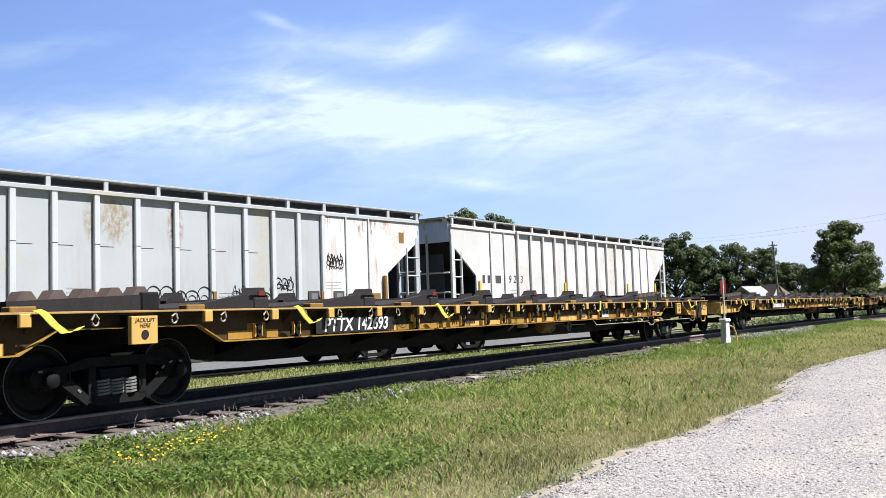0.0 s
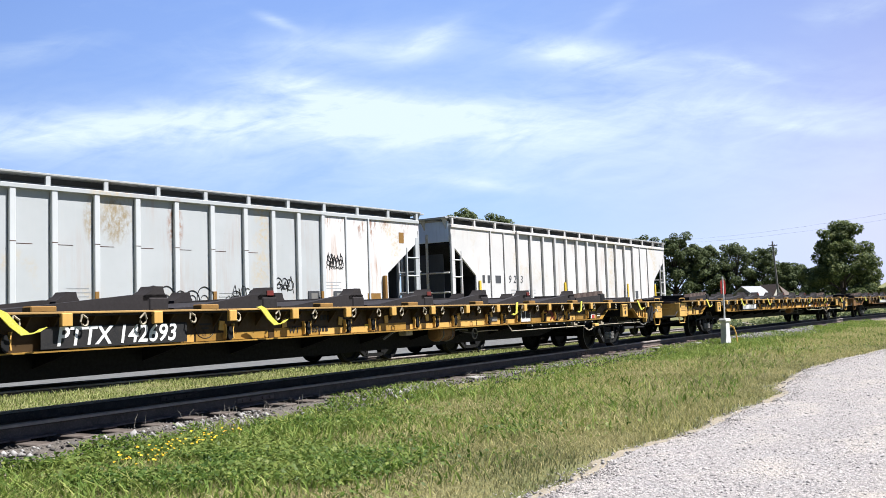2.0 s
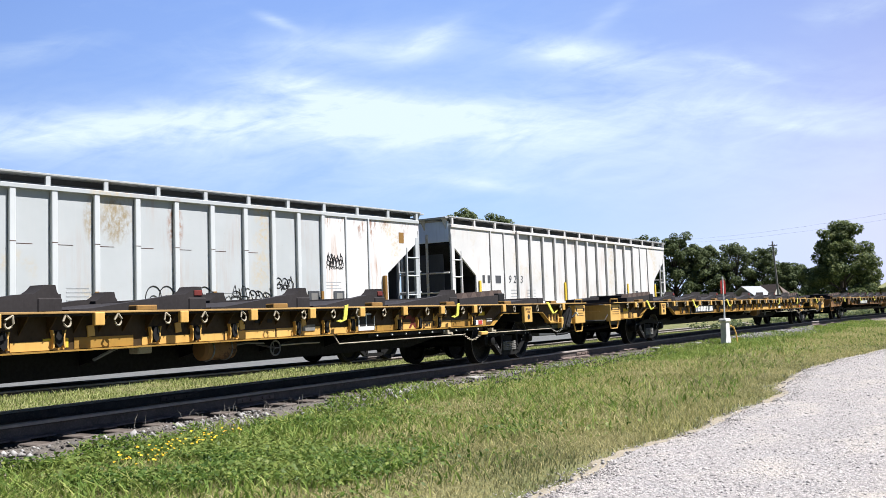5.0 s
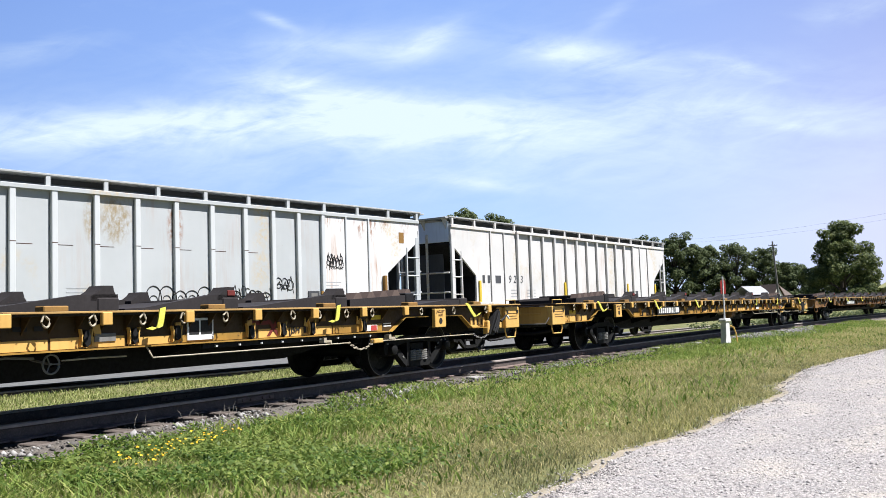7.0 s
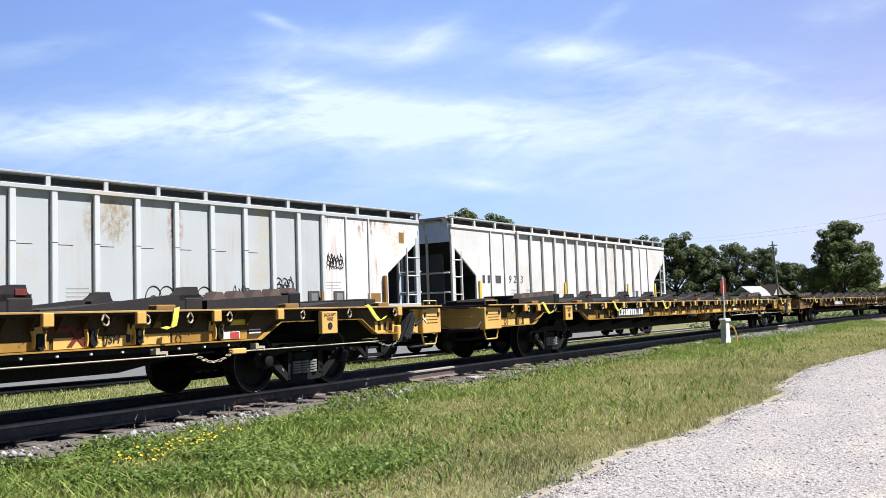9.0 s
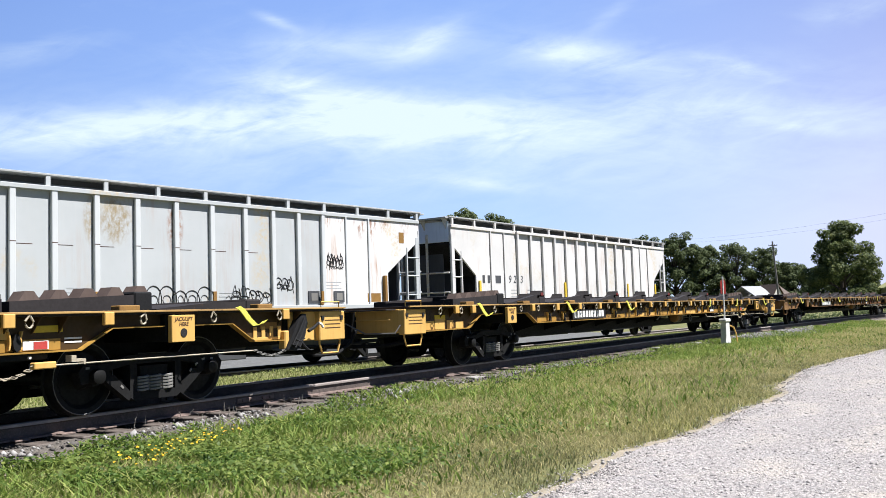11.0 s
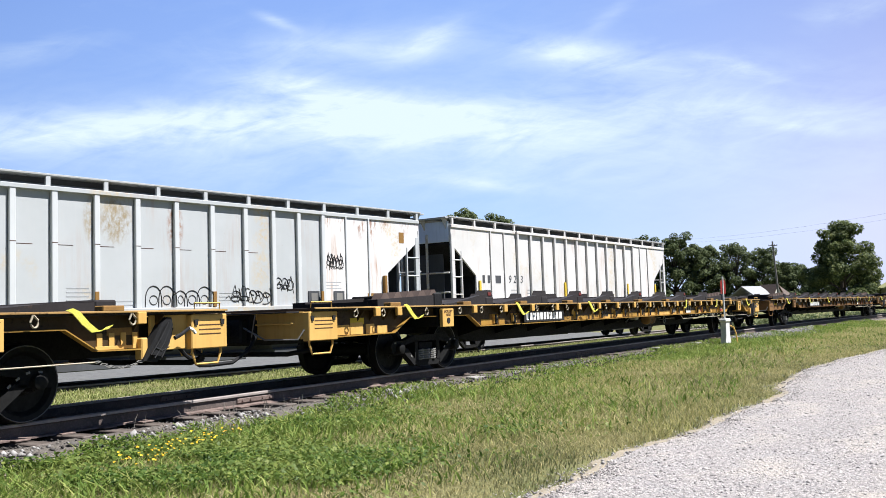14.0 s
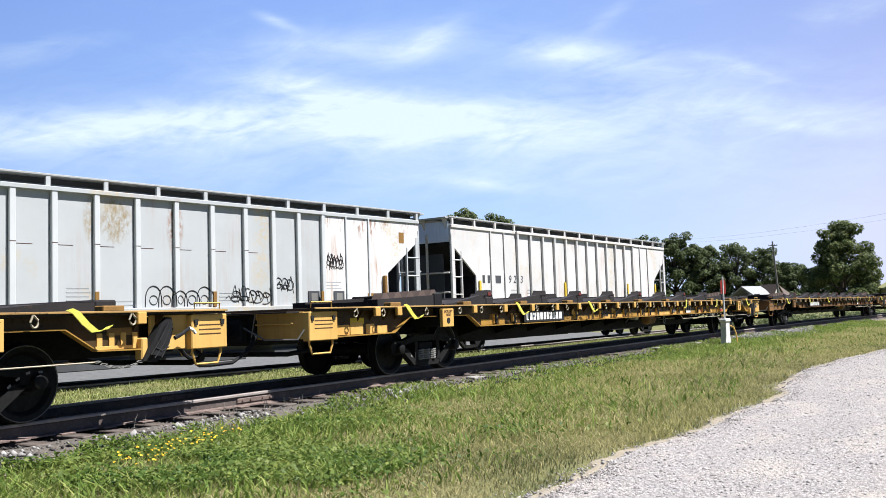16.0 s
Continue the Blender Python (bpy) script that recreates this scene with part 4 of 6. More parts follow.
        part("air_hose", hose, RUBBER, car, "drooping black air hose")
        lev = M().tube([(x - d * 0.05, -1.36, 0.86), (x - d * 0.12, -1.30, 0.72), (x - d * 0.16, -0.7, 0.72), (x - d * 0.2, -0.2, 0.95)], 0.014, 6)
        part("uncoupling_lever", lev, GALV, car, "bent grey uncoupling rod")
    # hand brake housing and hanging hose at the brake end
    hb = M().prism([(12.10, 0.60), (12.40, 0.57), (12.52, 0.70), (12.55, 0.86), (12.50, 1.00), (12.42, 1.085), (12.33, 1.09), (12.25, 1.02), (12.20, 0.88), (12.15, 0.76)], -1.45, -1.335)
    hb.prism([(12.20, 0.66), (12.38, 0.64), (12.47, 0.80), (12.44, 0.98), (12.36, 1.04), (12.30, 0.96), (12.27, 0.82)], -1.50, -1.449)
    for pts in (((12.16, 0.66), (12.26, 0.84), (12.33, 1.03)), ((12.26, 0.62), (12.36, 0.78), (12.40, 0.98)), ((12.40, 0.62), (12.47, 0.78), (12.46, 0.96)), ((12.20, 0.74), (12.36, 0.70), (12.50, 0.74))):
        hb.tube([(x, -1.495, z) for x, z in pts], 0.016, 6, 0.009)
    hb.v = [(12.28 + (x - 12.33) * 0.72 + (z - 0.83) * 0.42, y, z) for x, y, z in hb.v]
    part("brake_cover", hb, RUBBER, car, "crumpled black rubber cover")
    hl = M().tube([(12.48, -1.47, 0.84), (12.58, -1.48, 0.88), (12.70, -1.485, 0.95)], 0.026, 7, 0.020)
    lever = part("brake_lever", hl, RUBBER, car, "black hand lever with a pale grip")
    part("grip", M().tube([(12.70, -1.485, 0.95), (12.76, -1.487, 0.93), (12.80, -1.49, 0.885)], 0.020, 7), CHALK, lever, "pale lever grip")
    bk = M().box(12.02, 12.12, -1.42, -1.30, 0.60, 0.86, 0.015)
    part("bracket", bk, YELLOW_CLEAN, car)
    # long pipe on brackets low along the side
    pp = M().tube([(3.62, -1.36, 0.76), (3.64, -1.42, 0.66), (3.66, -1.42, 0.63), (7.45, -1.42, 0.63)], 0.010, 6)
    pp.tube([(8.3, -1.42, 0.625), (11.4, -1.42, 0.62)], 0.010, 6)
    part("brake_rod", pp, PALE_ROD, car, "long pale steel rod")
    ch = M()
    for k in range(9):
        t = k / 8
        x = 7.45 + 0.66 * t
        z = 0.63 - 0.11 * math.sin(math.pi * t)
        ch.tube([(x - 0.05, -1.42, z), (x, -1.40 if k % 2 else -1.44, z + 0.012), (x + 0.05, -1.42, z), (x, -1.44 if k % 2 else -1.40, z - 0.012)], 0.006, 5, closed=True)
    part("chain", ch, PALE_ROD, car, "slack steel chain")
    part("clevis_block", M().box(8.08, 8.34, -1.45, -1.37, 0.595, 0.665, 0.01), YELLOW_CLEAN, car, "yellow clevis block")
    ch = M()
    for k in range(9):
        t = k / 8
        x, z = 11.4 + 0.68 * t, 0.62 - 0.08 * math.sin(math.pi * t)
        ch.tube([(x - 0.05, -1.42, z), (x, -1.40 if k % 2 else -1.44, z + 0.012), (x + 0.05, -1.42, z), (x, -1.44 if k % 2 else -1.40, z - 0.012)], 0.006, 5, closed=True)
    part("chain", ch, GALV, car, "slack steel chain")
    tank = M().lathe([(-0.29, 0.02), (-0.28, 0.11), (-0.25, 0.145), (0.25, 0.145), (0.28, 0.11), (0.29, 0.02)], 18)
    q = part("air_reservoir", tank, RUSTY_YELLOW, car, "dull brown-yellow air tank")
    q.matrix_local = pose(1.44, -1.12, 0.675, 0, 0, 90)
    for dx in (-0.16, 0.16):
        band = M().tube([(0.15 * math.cos(2 * math.pi * k / 16), dx, 0.15 * math.sin(2 * math.pi * k / 16)) for k in range(16)], 0.012, 5, closed=True)
        part("tank_strap", band, GALV, q)
    hw = M().tube([(2.46 + 0.10 * math.cos(2 * math.pi * k / 20), -1.24, 0.63 + 0.10 * math.sin(2 * math.pi * k / 20)) for k in range(20)], 0.011, 6, closed=True)
    for k in range(3):
        a = 2 * math.pi * k / 3
        hw.tube([(2.46, -1.22, 0.63), (2.46 + 0.10 * math.cos(a), -1.24, 0.63 + 0.10 * math.sin(a))], 0.008, 5)
    hw.tube([(2.46, -1.24, 0.63), (2.46, -0.9, 0.68)], 0.014, 6)
    part("brake_wheel", hw, GALV, car, "small grey hand wheel")
    part("valve_box", M().box(0.10, 0.31, -1.24, -1.08, 0.675, 0.795, 0.012), PALE_ROD, car, "small cream valve box")
    part("pipe", M().tube([(-0.45, -1.16, 0.64), (-0.20, -1.17, 0.74), (-0.05, -1.18, 0.78), (0.12, -1.17, 0.75)], 0.018, 6), GALV, car, "bent grey pipe")
    part("pipe", M().tube([(1.74, -1.14, 0.70), (2.0, -1.16, 0.72), (2.3, -1.18, 0.70)], 0.013, 6), GALV, car, "bent grey pipe")
    part("pipe", M().tube([(2.60, -1.22, 0.66), (3.0, -1.22, 0.665), (3.45, -1.22, 0.66)], 0.010, 6), PALE_ROD, car)
    bolt = M().lathe([(-0.012, 0.004), (-0.012, 0.016), (0.03, 0.016), (0.03, 0.004)], 6).mesh("bolt", CHALK)
    for k in range(9):
        part("bolt", bolt, None, car, "pale bolt head").matrix_local = pose(4.72 + 0.42 * k, -1.372, 0.715)
    part("bolt_strip", M().box(4.5, 8.3, -1.36, -1.33, 0.69, 0.752, 0.004), BLACK_STEEL, car)
    for x, z in ((6.92, 0.68), (8.62, 0.665)):
        part("rod_bracket", M().prism([(x - 0.09, z + 0.05), (x - 0.03, z + 0.05), (x - 0.03, z + 0.01), (x + 0.09, z + 0.01), (x + 0.09, z - 0.05), (x + 0.06, z - 0.05), (x + 0.06, z - 0.02), (x - 0.09, z - 0.02)], -1.435, -1.34), PALE_ROD, car, "bent cream rod bracket")
    # folded trailer supports in a row along the deck
    heads = [-11.45, -9.35, -7.37, -4.80, -2.80, -0.70, 1.45, 3.57, 5.57, 8.05, 10.05, 12.05]
    for k, (x0, x1) in enumerate(zip(heads, heads[1:])):
        a, b = x0 + 0.10, x1
        toothed = k in (0, 9)
        low = k == 10
        w = 0.95
        rp = M()
        if toothed:
            rp.prism([(a, DECK), (b, DECK), (b, 1.385), (a, 1.30)], -w, -w + 0.30)
            rp.prism([(a, DECK), (b, DECK), (b, 1.385), (a, 1.30)], w - 0.30, w)
            rp.box(a, b, -w + 0.3, w - 0.3, DECK, 1.27)
        elif low:
            rp.prism([(a, DECK), (b, DECK), (b, 1.295), (b - 0.9, 1.275), (a, 1.20)], -w, w)
        else:
            for ya, yb in ((-w, -w + 0.12), (w - 0.12, w)):
                rp.prism([(a, DECK), (b, DECK), (b, 1.375), (b - 0.5, 1.37), (a + 0.3, 1.215), (a, 1.205)], ya, yb)
            rp.prism([(a, DECK), (b - 0.1, DECK), (b - 0.1, 1.33), (a, 1.19)], -w + 0.12, w - 0.12)
        r = part("hitch_ramp", rp, DECK_STEEL, car, "folded black steel trailer hitch ramp")
        if toothed:
            for j in range(5):
                c = a + 0.25 + j * 0.38
                zb = 1.30 + 0.085 * (c - a) / (b - a)
                for ya in (-w + 0.02,):
                    part("tooth", M().prism([(c - 0.14, zb - 0.02), (c + 0.14, zb - 0.01), (c + 0.055, zb + 0.10), (c - 0.05, zb + 0.10)], ya, ya + 0.20), SCUFFED, r, "rusty steel tooth with a scuffed pale top")
            part("end_block", M().box(b - 0.26, b + 0.02, -w - 0.02, w + 0.02, DECK, 1.41, 0.02), BLACK_STEEL, r)
        elif low:
            part("end_block", M().box(b - 0.30, b + 0.015, -w - 0.015, w + 0.015, DECK, 1.315, 0.02), DECK_STEEL, r)
        else:
            for ya, yb in ((-w, -w + 0.24), (w - 0.24, w)):
                hd = M().prism([(b - 0.38, 1.35), (b - 0.26, 1.42), (b - 0.21, 1.475), (b - 0.07, 1.475), (b - 0.05, 1.40), (b - 0.02, 1.36), (b - 0.02, 1.30), (b - 0.38, 1.30)], ya, yb)
                q = part("hitch_head", hd, DECK_STEEL, r, "dark steel hitch head")
                if ya < 0 and k % 2:
                    part("red_tag", M().box(b - 0.20, b - 0.06, ya - 0.012, ya + 0.01, 1.36, 1.43, 0.004), DULL_RED, r, "dull red patch")
            part("end_block", M().box(b - 0.30, b + 0.015, -w - 0.015, w + 0.015, DECK, 1.34, 0.02), DECK_STEEL, r)
    for k, x in enumerate(np.arange(-11.6, 12.5, 2.31)):
        part("deck_bracket", M().box(x, x + 0.30, -1.40, -1.25, DECK, DECK + 0.065, 0.01), ORANGE, car, "raised dull orange deck bracket")
    for x in (-BOLSTER, BOLSTER):
        build_truck(car, x)
    # loose lashing straps hanging over the edge
    for x, ma in ((-11.40, LIME), (-7.46, LIME), (-3.80, LIME), (3.70, LIME), (7.05, LIME), (10.95, LIME)):
        sm = M()
        pts = [(x, 1.185), (x + 0.08, 1.15), (x + 0.20, 1.03), (x + 0.32, 0.945), (x + 0.44, 0.955), (x + 0.52, 1.00)]
        if 0 < x < 9:
            # these two hang straight down with a short turned-up tail
            pts = [(x, 1.185), (x - 0.01, 1.13), (x - 0.03, 1.03), (x - 0.05, 0.965), (x - 0.11, 0.945), (x - 0.20, 0.965)]
        for (xa, za), (xb, zb) in zip(pts, pts[1:]):
            sm.prism([(xa - 0.045, za), (xa + 0.045, za + 0.02), (xb + 0.045, zb + 0.02), (xb - 0.045, zb)], -1.55, -1.535)
        part("lashing_strap", sm, ma, car, "loose lime-yellow webbing strap")
    return car


car_a = build_flatcar()
# one board with the reporting marks on the leading car; the others carry an unreadable one
sign = part("mark_board", M().box(-6.88, -4.92, -1.415, -1.40, 0.79, 1.02, 0.003), INK, car_a, "black board with white stencilled letters")


def side_marks():
    """Small painted marks and plates along the near side."""
    y = -1.336
    def bars(x, z, widths, h, ma, label=""):
        for k, (dx, w) in enumerate(widths):
            part("stencil_bar", M().box(x + dx, x + dx + w, y, y + 0.004, z, z + h), ma, car_a, label)
    ring = M().tube([(-4.55 + 0.17 * math.cos(2 * math.pi * k / 20), -1.338, 0.965 + 0.15 * math.sin(2 * math.pi * k / 20)) for k in range(20)], 0.006, 4, closed=True)
    part("round_emblem", ring, INK, car_a, "dark painted ring")
    bars(-4.65, 0.98, [(0, 0.20)], 0.02, INK)
    bars(-4.61, 0.93, [(0, 0.12)], 0.02, INK)
    # load tables
    for words, x, z in (("LMT", -2.86, 1.025), ("200", -2.45, 1.025), ("WT", -2.89, 0.865), ("85", -2.44, 0.865), ("JSH", 6.29, 0.86)):
        tx = lettering(words, 0.135, 0.001)
        tx.materials.append(INK)
        part("lettering", tx, None, car_a, "black stencilled letters").matrix_local = pose(x, -1.346, z)
    y = -1.345
    bars(-2.30, 0.985, [(0, 0.055), (0.08, 0.055), (0.16, 0.055)], 0.08, INK)
    bars(-2.35, 0.825, [(0, 0.055), (0.08, 0.055), (0.16, 0.055)], 0.08, INK)
    bars(1.95, 0.98, [(0, 0.16), (0.24, 0.10)], 0.05, INK)
    # dark red maker's mark: crossed bars
    for sgn in (-1, 1):
        part("painted_mark", M().prism([(5.83 + sgn * 0.10 - 0.03, 0.80), (5.83 + sgn * 0.10 + 0.035, 0.80), (5.83 - sgn * 0.10 + 0.035, 1.02), (5.83 - sgn * 0.10 - 0.03, 1.02)], y - 0.001 * sgn, y + 0.004), DULL_RED, car_a, "dark red crossed bar")
    bars(5.38, 0.955, [(0, 0.36)], 0.05, DULL_RED)
    bars(6.48, 0.815, [(0, 0.06), (0.085, 0.06), (0.17, 0.05)], 0.09, INK)
    # plates
    lp = part("label_plate", M().box(4.26, 4.70, -1.352, -1.338, 0.80, 1.07, 0.003), CHALK, car_a, "white-framed label plate with dark panes")
    for xa, xb in ((4.29, 4.45), (4.48, 4.67)):
        part("label_pane", M().box(xa, xb, -1.356, -1.351, 0.87, 1.04), INK, lp)
    part("label_plate", M().box(2.92, 3.20, -1.352, -1.338, 0.84, 0.93, 0.003), GALV, car_a)
    y = -1.336
    pl = part("placard", M().box(8.02, 8.32, -1.352, -1.338, 0.79, 0.88, 0.003), CHALK, car_a, "white and red placard")
    part("red_field", M().box(8.14, 8.30, -1.356, -1.351, 0.795, 0.875), RED_PAINT, pl)
    bars(8.52, 0.885, [(0, 0.22)], 0.018, CHALK)
    bars(8.52, 0.845, [(0, 0.22)], 0.018, CHALK)
    for x0, x1, z0, z1, ma in ((-12.6, -12.25, 0.90, 1.00, SIGN_YELLOW), (8.15, 8.50, 0.965, 1.035, SIGN_YELLOW), (6.6, 7.0, 0.97, 1.04, ORANGE), (-8.2, -7.85, 0.84, 0.98, ORANGE), (-1.2, -0.9, 0.80, 0.90, SIGN_YELLOW), (11.6, 11.95, 0.90, 0.985, ORANGE)):
        part("paint_patch", M().box(x0, x1, y, y + 0.004, z0, z1), ma, car_a, "repainted patch")


side_marks()
cars = [car_a]


def finish_marks():
    for x in (28.82, 57.64, 86.46, 115.28):
        cars.append(copy_thing(car_a, pose(x, 0, 0)))
    # the rear cars have lost most of their paint
    worn = {}
    for c in cars[2:]:
        tagged(c, "rusty yellow-brown intermodal flatcar rolling behind the cleaner ones", "flatcar", "train of flatcars")
        for o in c.children:
            if o.type == "MESH" and o.data.materials and o.data.materials[0] in (YELLOW_CLEAN, YELLOW_PLATE, ORANGE):
                if o.data.name not in worn:
                    worn[o.data.name] = o.data.copy()
                    worn[o.data.name].materials[0] = RUSTY_YELLOW
                o.data = worn[o.data.name]
    txt = lettering("PTTX 142693", 0.278)
    txt.materials.append(CHALK)
    q = part("lettering", txt, None, sign, "white stencilled letters")
    q.matrix_local = pose(-5.90, -1.417, 0.905)
    for c in cars[1:]:
        board = [o for o in c.children if o.name.startswith("mark_board")][0]
        bars = M()
        rng = random.Random(3)
        x = -6.78
        while x < -5.05:
            w = rng.uniform(0.09, 0.14)
            bars.box(x, x + w, -1.419, -1.416, 0.83, 0.98)
            x += w + 0.05
        part("lettering", bars, CHALK, board, "white stencilled bars")


finish_marks()


# ---- covered hoppers ----
BODY_RAISE = 0.13  # bodies sit this much above the lowered rails to fit the camera's view
# rust brown that also draws in the ribs' shadow lines
RIB_LINE = mat("rib_shade_rust", paint((0.0561, 0.0462, 0.0409), (0.0363, 0.031, 0.029), (0.0924, 0.0528, 0.0297), 0.0, 0.8))


def build_hopper(name_label, paint_mat, xl, xr, ra, rb, rib_mat, group, rib_places=None, shade_wide=(0.018, 0.018), depth=0.085, half=0.068):
    car = thing("covered_hopper", name_label, "hopper wagon", group=group)
    length = xr - xl
    L = length / 2
    mid = (xl + xr) / 2
    ra, rb = ra - mid, rb - mid
    lo, eave, top = 1.50, 4.22, 4.50
    cut, zlo, zhi = 1.54, 2.54, 3.62
    y = 1.52
    # body shell with both lower corners cut away for the slope sheets
    outline = [(-L + cut, lo), (L - cut, lo), (L - cut, zlo), (L, zhi), (L, eave), (-L, eave), (-L, zhi), (-L + cut, zlo)]
    shell = M()
    shell.prism(outline, -y, y)
    part("body", shell, paint_mat, car)
    roof = M().prism_x([(-1.56, eave - 0.01), (-1.50, eave + 0.06), (-0.9, eave + 0.24), (0.9, eave + 0.24), (1.50, eave + 0.06), (1.56, eave - 0.01)], -L, L)
    part("roof", roof, paint_mat, car, "pale steel roof")
    places = [q - mid for q in rib_places] if rib_places else [ra + k * (rb - ra) / round(rb - ra) for k in range(round(rb - ra) + 1)]
    rib = M().box(-half, half, -depth, 0.01, lo + 0.02, eave - 0.04, 0.012).mesh("rib", rib_mat)
    thin = M().box(-0.03, 0.03, -0.5 * depth, 0.01, lo + 0.02, eave - 0.02, 0.008).mesh("rib", rib_mat)
    # dark strips along the rib welds: rust plus painted rib shadow, slightly wavering
    shade_lines, edge = [], half + 0.001
    rng = random.Random(31)
    for d, wide in ((-1, shade_wide[0]), (1, shade_wide[1])):
        m, zs = M(), np.linspace(lo + 0.05, eave - 0.1, 14)
        wob = [wide * rng.uniform(0.55, 1.45) for _ in zs]
        for (za, wa), (zb, wb) in zip(zip(zs, wob), list(zip(zs, wob))[1:]):
            m.add([(d * edge, -0.004, za), (d * (edge + wa), -0.004, za), (d * (edge + wb), -0.004, zb), (d * edge, -0.004, zb),
                   (d * edge, 0.004, za), (d * (edge + wa), 0.004, za), (d * (edge + wb), 0.004, zb), (d * edge, 0.004, zb)],
                  [(0, 1, 2, 3), (4, 7, 6, 5), (0, 4, 5, 1), (1, 5, 6, 2), (2, 6, 7, 3), (3, 7, 4, 0)])
        shade_lines.append(m.mesh("rib_seam", RIB_LINE))
    for sgn in (-1, 1):
        flip = Matrix.Diagonal((1, -sgn, 1, 1))
        for x in places:
            r = part("rib", rib, None, car)
            r.matrix_local = flip @ pose(x, -y, 0)
            for me in shade_lines:
                q = part("rib_seam", me, None, car)
                q.matrix_local = flip @ pose(x, -y, 0)
        for k in range(1, 8):
            for x in (ra - k * 0.97, rb + k * 0.97):
                if abs(x) < L - cut - 0.05:
                    r = part("rib", thin, None, car)
                    r.matrix_local = flip @ pose(x, -y, 0)
                    q = part("rib_seam", shade_lines[0], None, car)
                    q.matrix_local = flip @ pose(x + half - 0.029, -y - 0.003, 0)
        ya, yb = sorted((sgn * 1.515, sgn * (1.535 + depth)))
        part("top_chord", M().box(ra - 0.1, rb + 0.1, ya, yb, eave - 0.055, eave + 0.05, 0.012), paint_mat, car)
        for xa, xb in ((-L, ra - 0.1), (rb + 0.1, L)):
            part("top_chord", M().box(xa, xb, *sorted((sgn * 1.515, sgn * 1.56)), eave - 0.06, eave + 0.05, 0.01), paint_mat, car)
        part("side_sill", M().box(-L + 0.1, L - 0.1, *sorted((sgn * 1.40, sgn * 1.63)), lo - 0.05, lo + 0.09, 0.012), paint_mat, car, "pale bottom side beam")
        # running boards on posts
        # added dark panel imitates the shaded gap below the walkway
        part("roof_curb", M().box(-L + 0.02, L - 0.02, *sorted((sgn * 1.10, sgn * 1.20)), eave + 0.02, 4.50), HOPPER_DARK, car, "added dark panel for the shaded gap under the walkway")
        yb0, yb1 = sorted((sgn * 1.16, sgn * 1.56))
        part("running_board", M().box(-L - 0.1, L + 0.1, yb0, yb1, 4.50, 4.545, 0.006), GALV_PALE, car, "galvanised roof walkway")
        kk = int(length / 1.35)
        post = M().box(-0.05, 0.05, *sorted((sgn * 1.49, sgn * 1.55)), eave + 0.02, 4.502)
        me = post.mesh("post", paint_mat)
        for k in range(kk + 1):
            q = part("post", me, None, car)
            q.matrix_local = pose(-L + 0.1 + k * (length - 0.2) / kk, 0, 0)
    # ends: dark slope sheets, corner posts, ladders and platform
    for d in (-1, 1):
        part("end_cap", M().box(*sorted((d * (L - 0.02), d * (L + 0.035))), -1.44, 1.44, zhi + 0.06, eave + 0.16, 0.01), HOPPER_END, car, "grey end wall")
        # the black colour stands in for the deep shade on the slope sheet
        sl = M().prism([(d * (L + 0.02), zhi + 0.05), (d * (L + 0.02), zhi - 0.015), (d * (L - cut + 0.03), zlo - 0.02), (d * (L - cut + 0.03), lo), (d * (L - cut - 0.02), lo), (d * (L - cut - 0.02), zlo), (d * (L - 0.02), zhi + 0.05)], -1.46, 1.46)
        part("slope_sheet", sl, BLACK_STEEL, car, "slope sheet coloured black for its deep shade")
        part("crosswalk", M().box(*sorted((d * (L - 0.35), d * (L + 0.30))), -1.52, 1.52, 4.47, 4.515, 0.006), GALV_PALE, car, "galvanised walkway across the end")
        for yy in (-1.35, -0.45, 0.45, 1.35):
            part("walkway_bracket", M().prism([(d * (L - 0.02), 4.47), (d * (L + 0.28), 4.47), (d * (L + 0.03), 4.12), (d * (L - 0.02), 4.12)], yy - 0.02, yy + 0.02), paint_mat, car)
        for xk in (L - cut + 0.35, L - 0.45):
            part("bulkhead_brace", M().prism([(d * xk, lo), (d * (xk + 0.05), lo), (d * (xk + 0.05), zhi - 0.3), (d * xk, zhi - 0.6)], -0.9, 0.9), HOPPER_DARK, car)
        part("end_platform", M().box(*sorted((d * (L - cut - 0.1), d * (L + 0.15))), -1.45, 1.45, lo - 0.05, lo + 0.08, 0.01), HOPPER_DARK, car)
        part("centre_sill", M().box(*sorted((d * (L - 4.5), d * (L + 0.35))), -0.35, 0.35, 0.72, lo - 0.06, 0.01), HOPPER_DARK, car)
        part("coupler", M().box(*sorted((d * (L + 0.3), d * (L + 0.72))), -0.12, 0.12, 0.76, 0.95, 0.02), BLACK_STEEL, car)
        for sgn in (-1, 1):
            for xx in (L - 0.03, L - 0.62):
                part("corner_post", M().tube([(d * xx, sgn * 1.50, lo), (d * xx, sgn * 1.50, zhi + (0.3 if xx > L - 0.2 else -0.25))], 0.045, 6), paint_mat, car)
            part("end_post", M().box(*sorted((d * (L - 0.02), d * (L - 0.20))), *sorted((sgn * 1.44, sgn * 1.535)), lo, zhi + 0.1, 0.01), paint_mat, car, "wide pale corner post")
            for z in (1.87, 2.47, 3.05):
                part("rung", M().tube([(d * (L - 0.62), sgn * 1.52, z), (d * (L - 0.03), sgn * 1.52, z)], 0.026, 6), paint_mat, car)
            part("end_ladder_rail", M().tube([(d * (L + 0.06), sgn * 0.55, lo), (d * (L + 0.06), sgn * 0.55, eave - 0.25)], 0.045, 6), paint_mat, car)
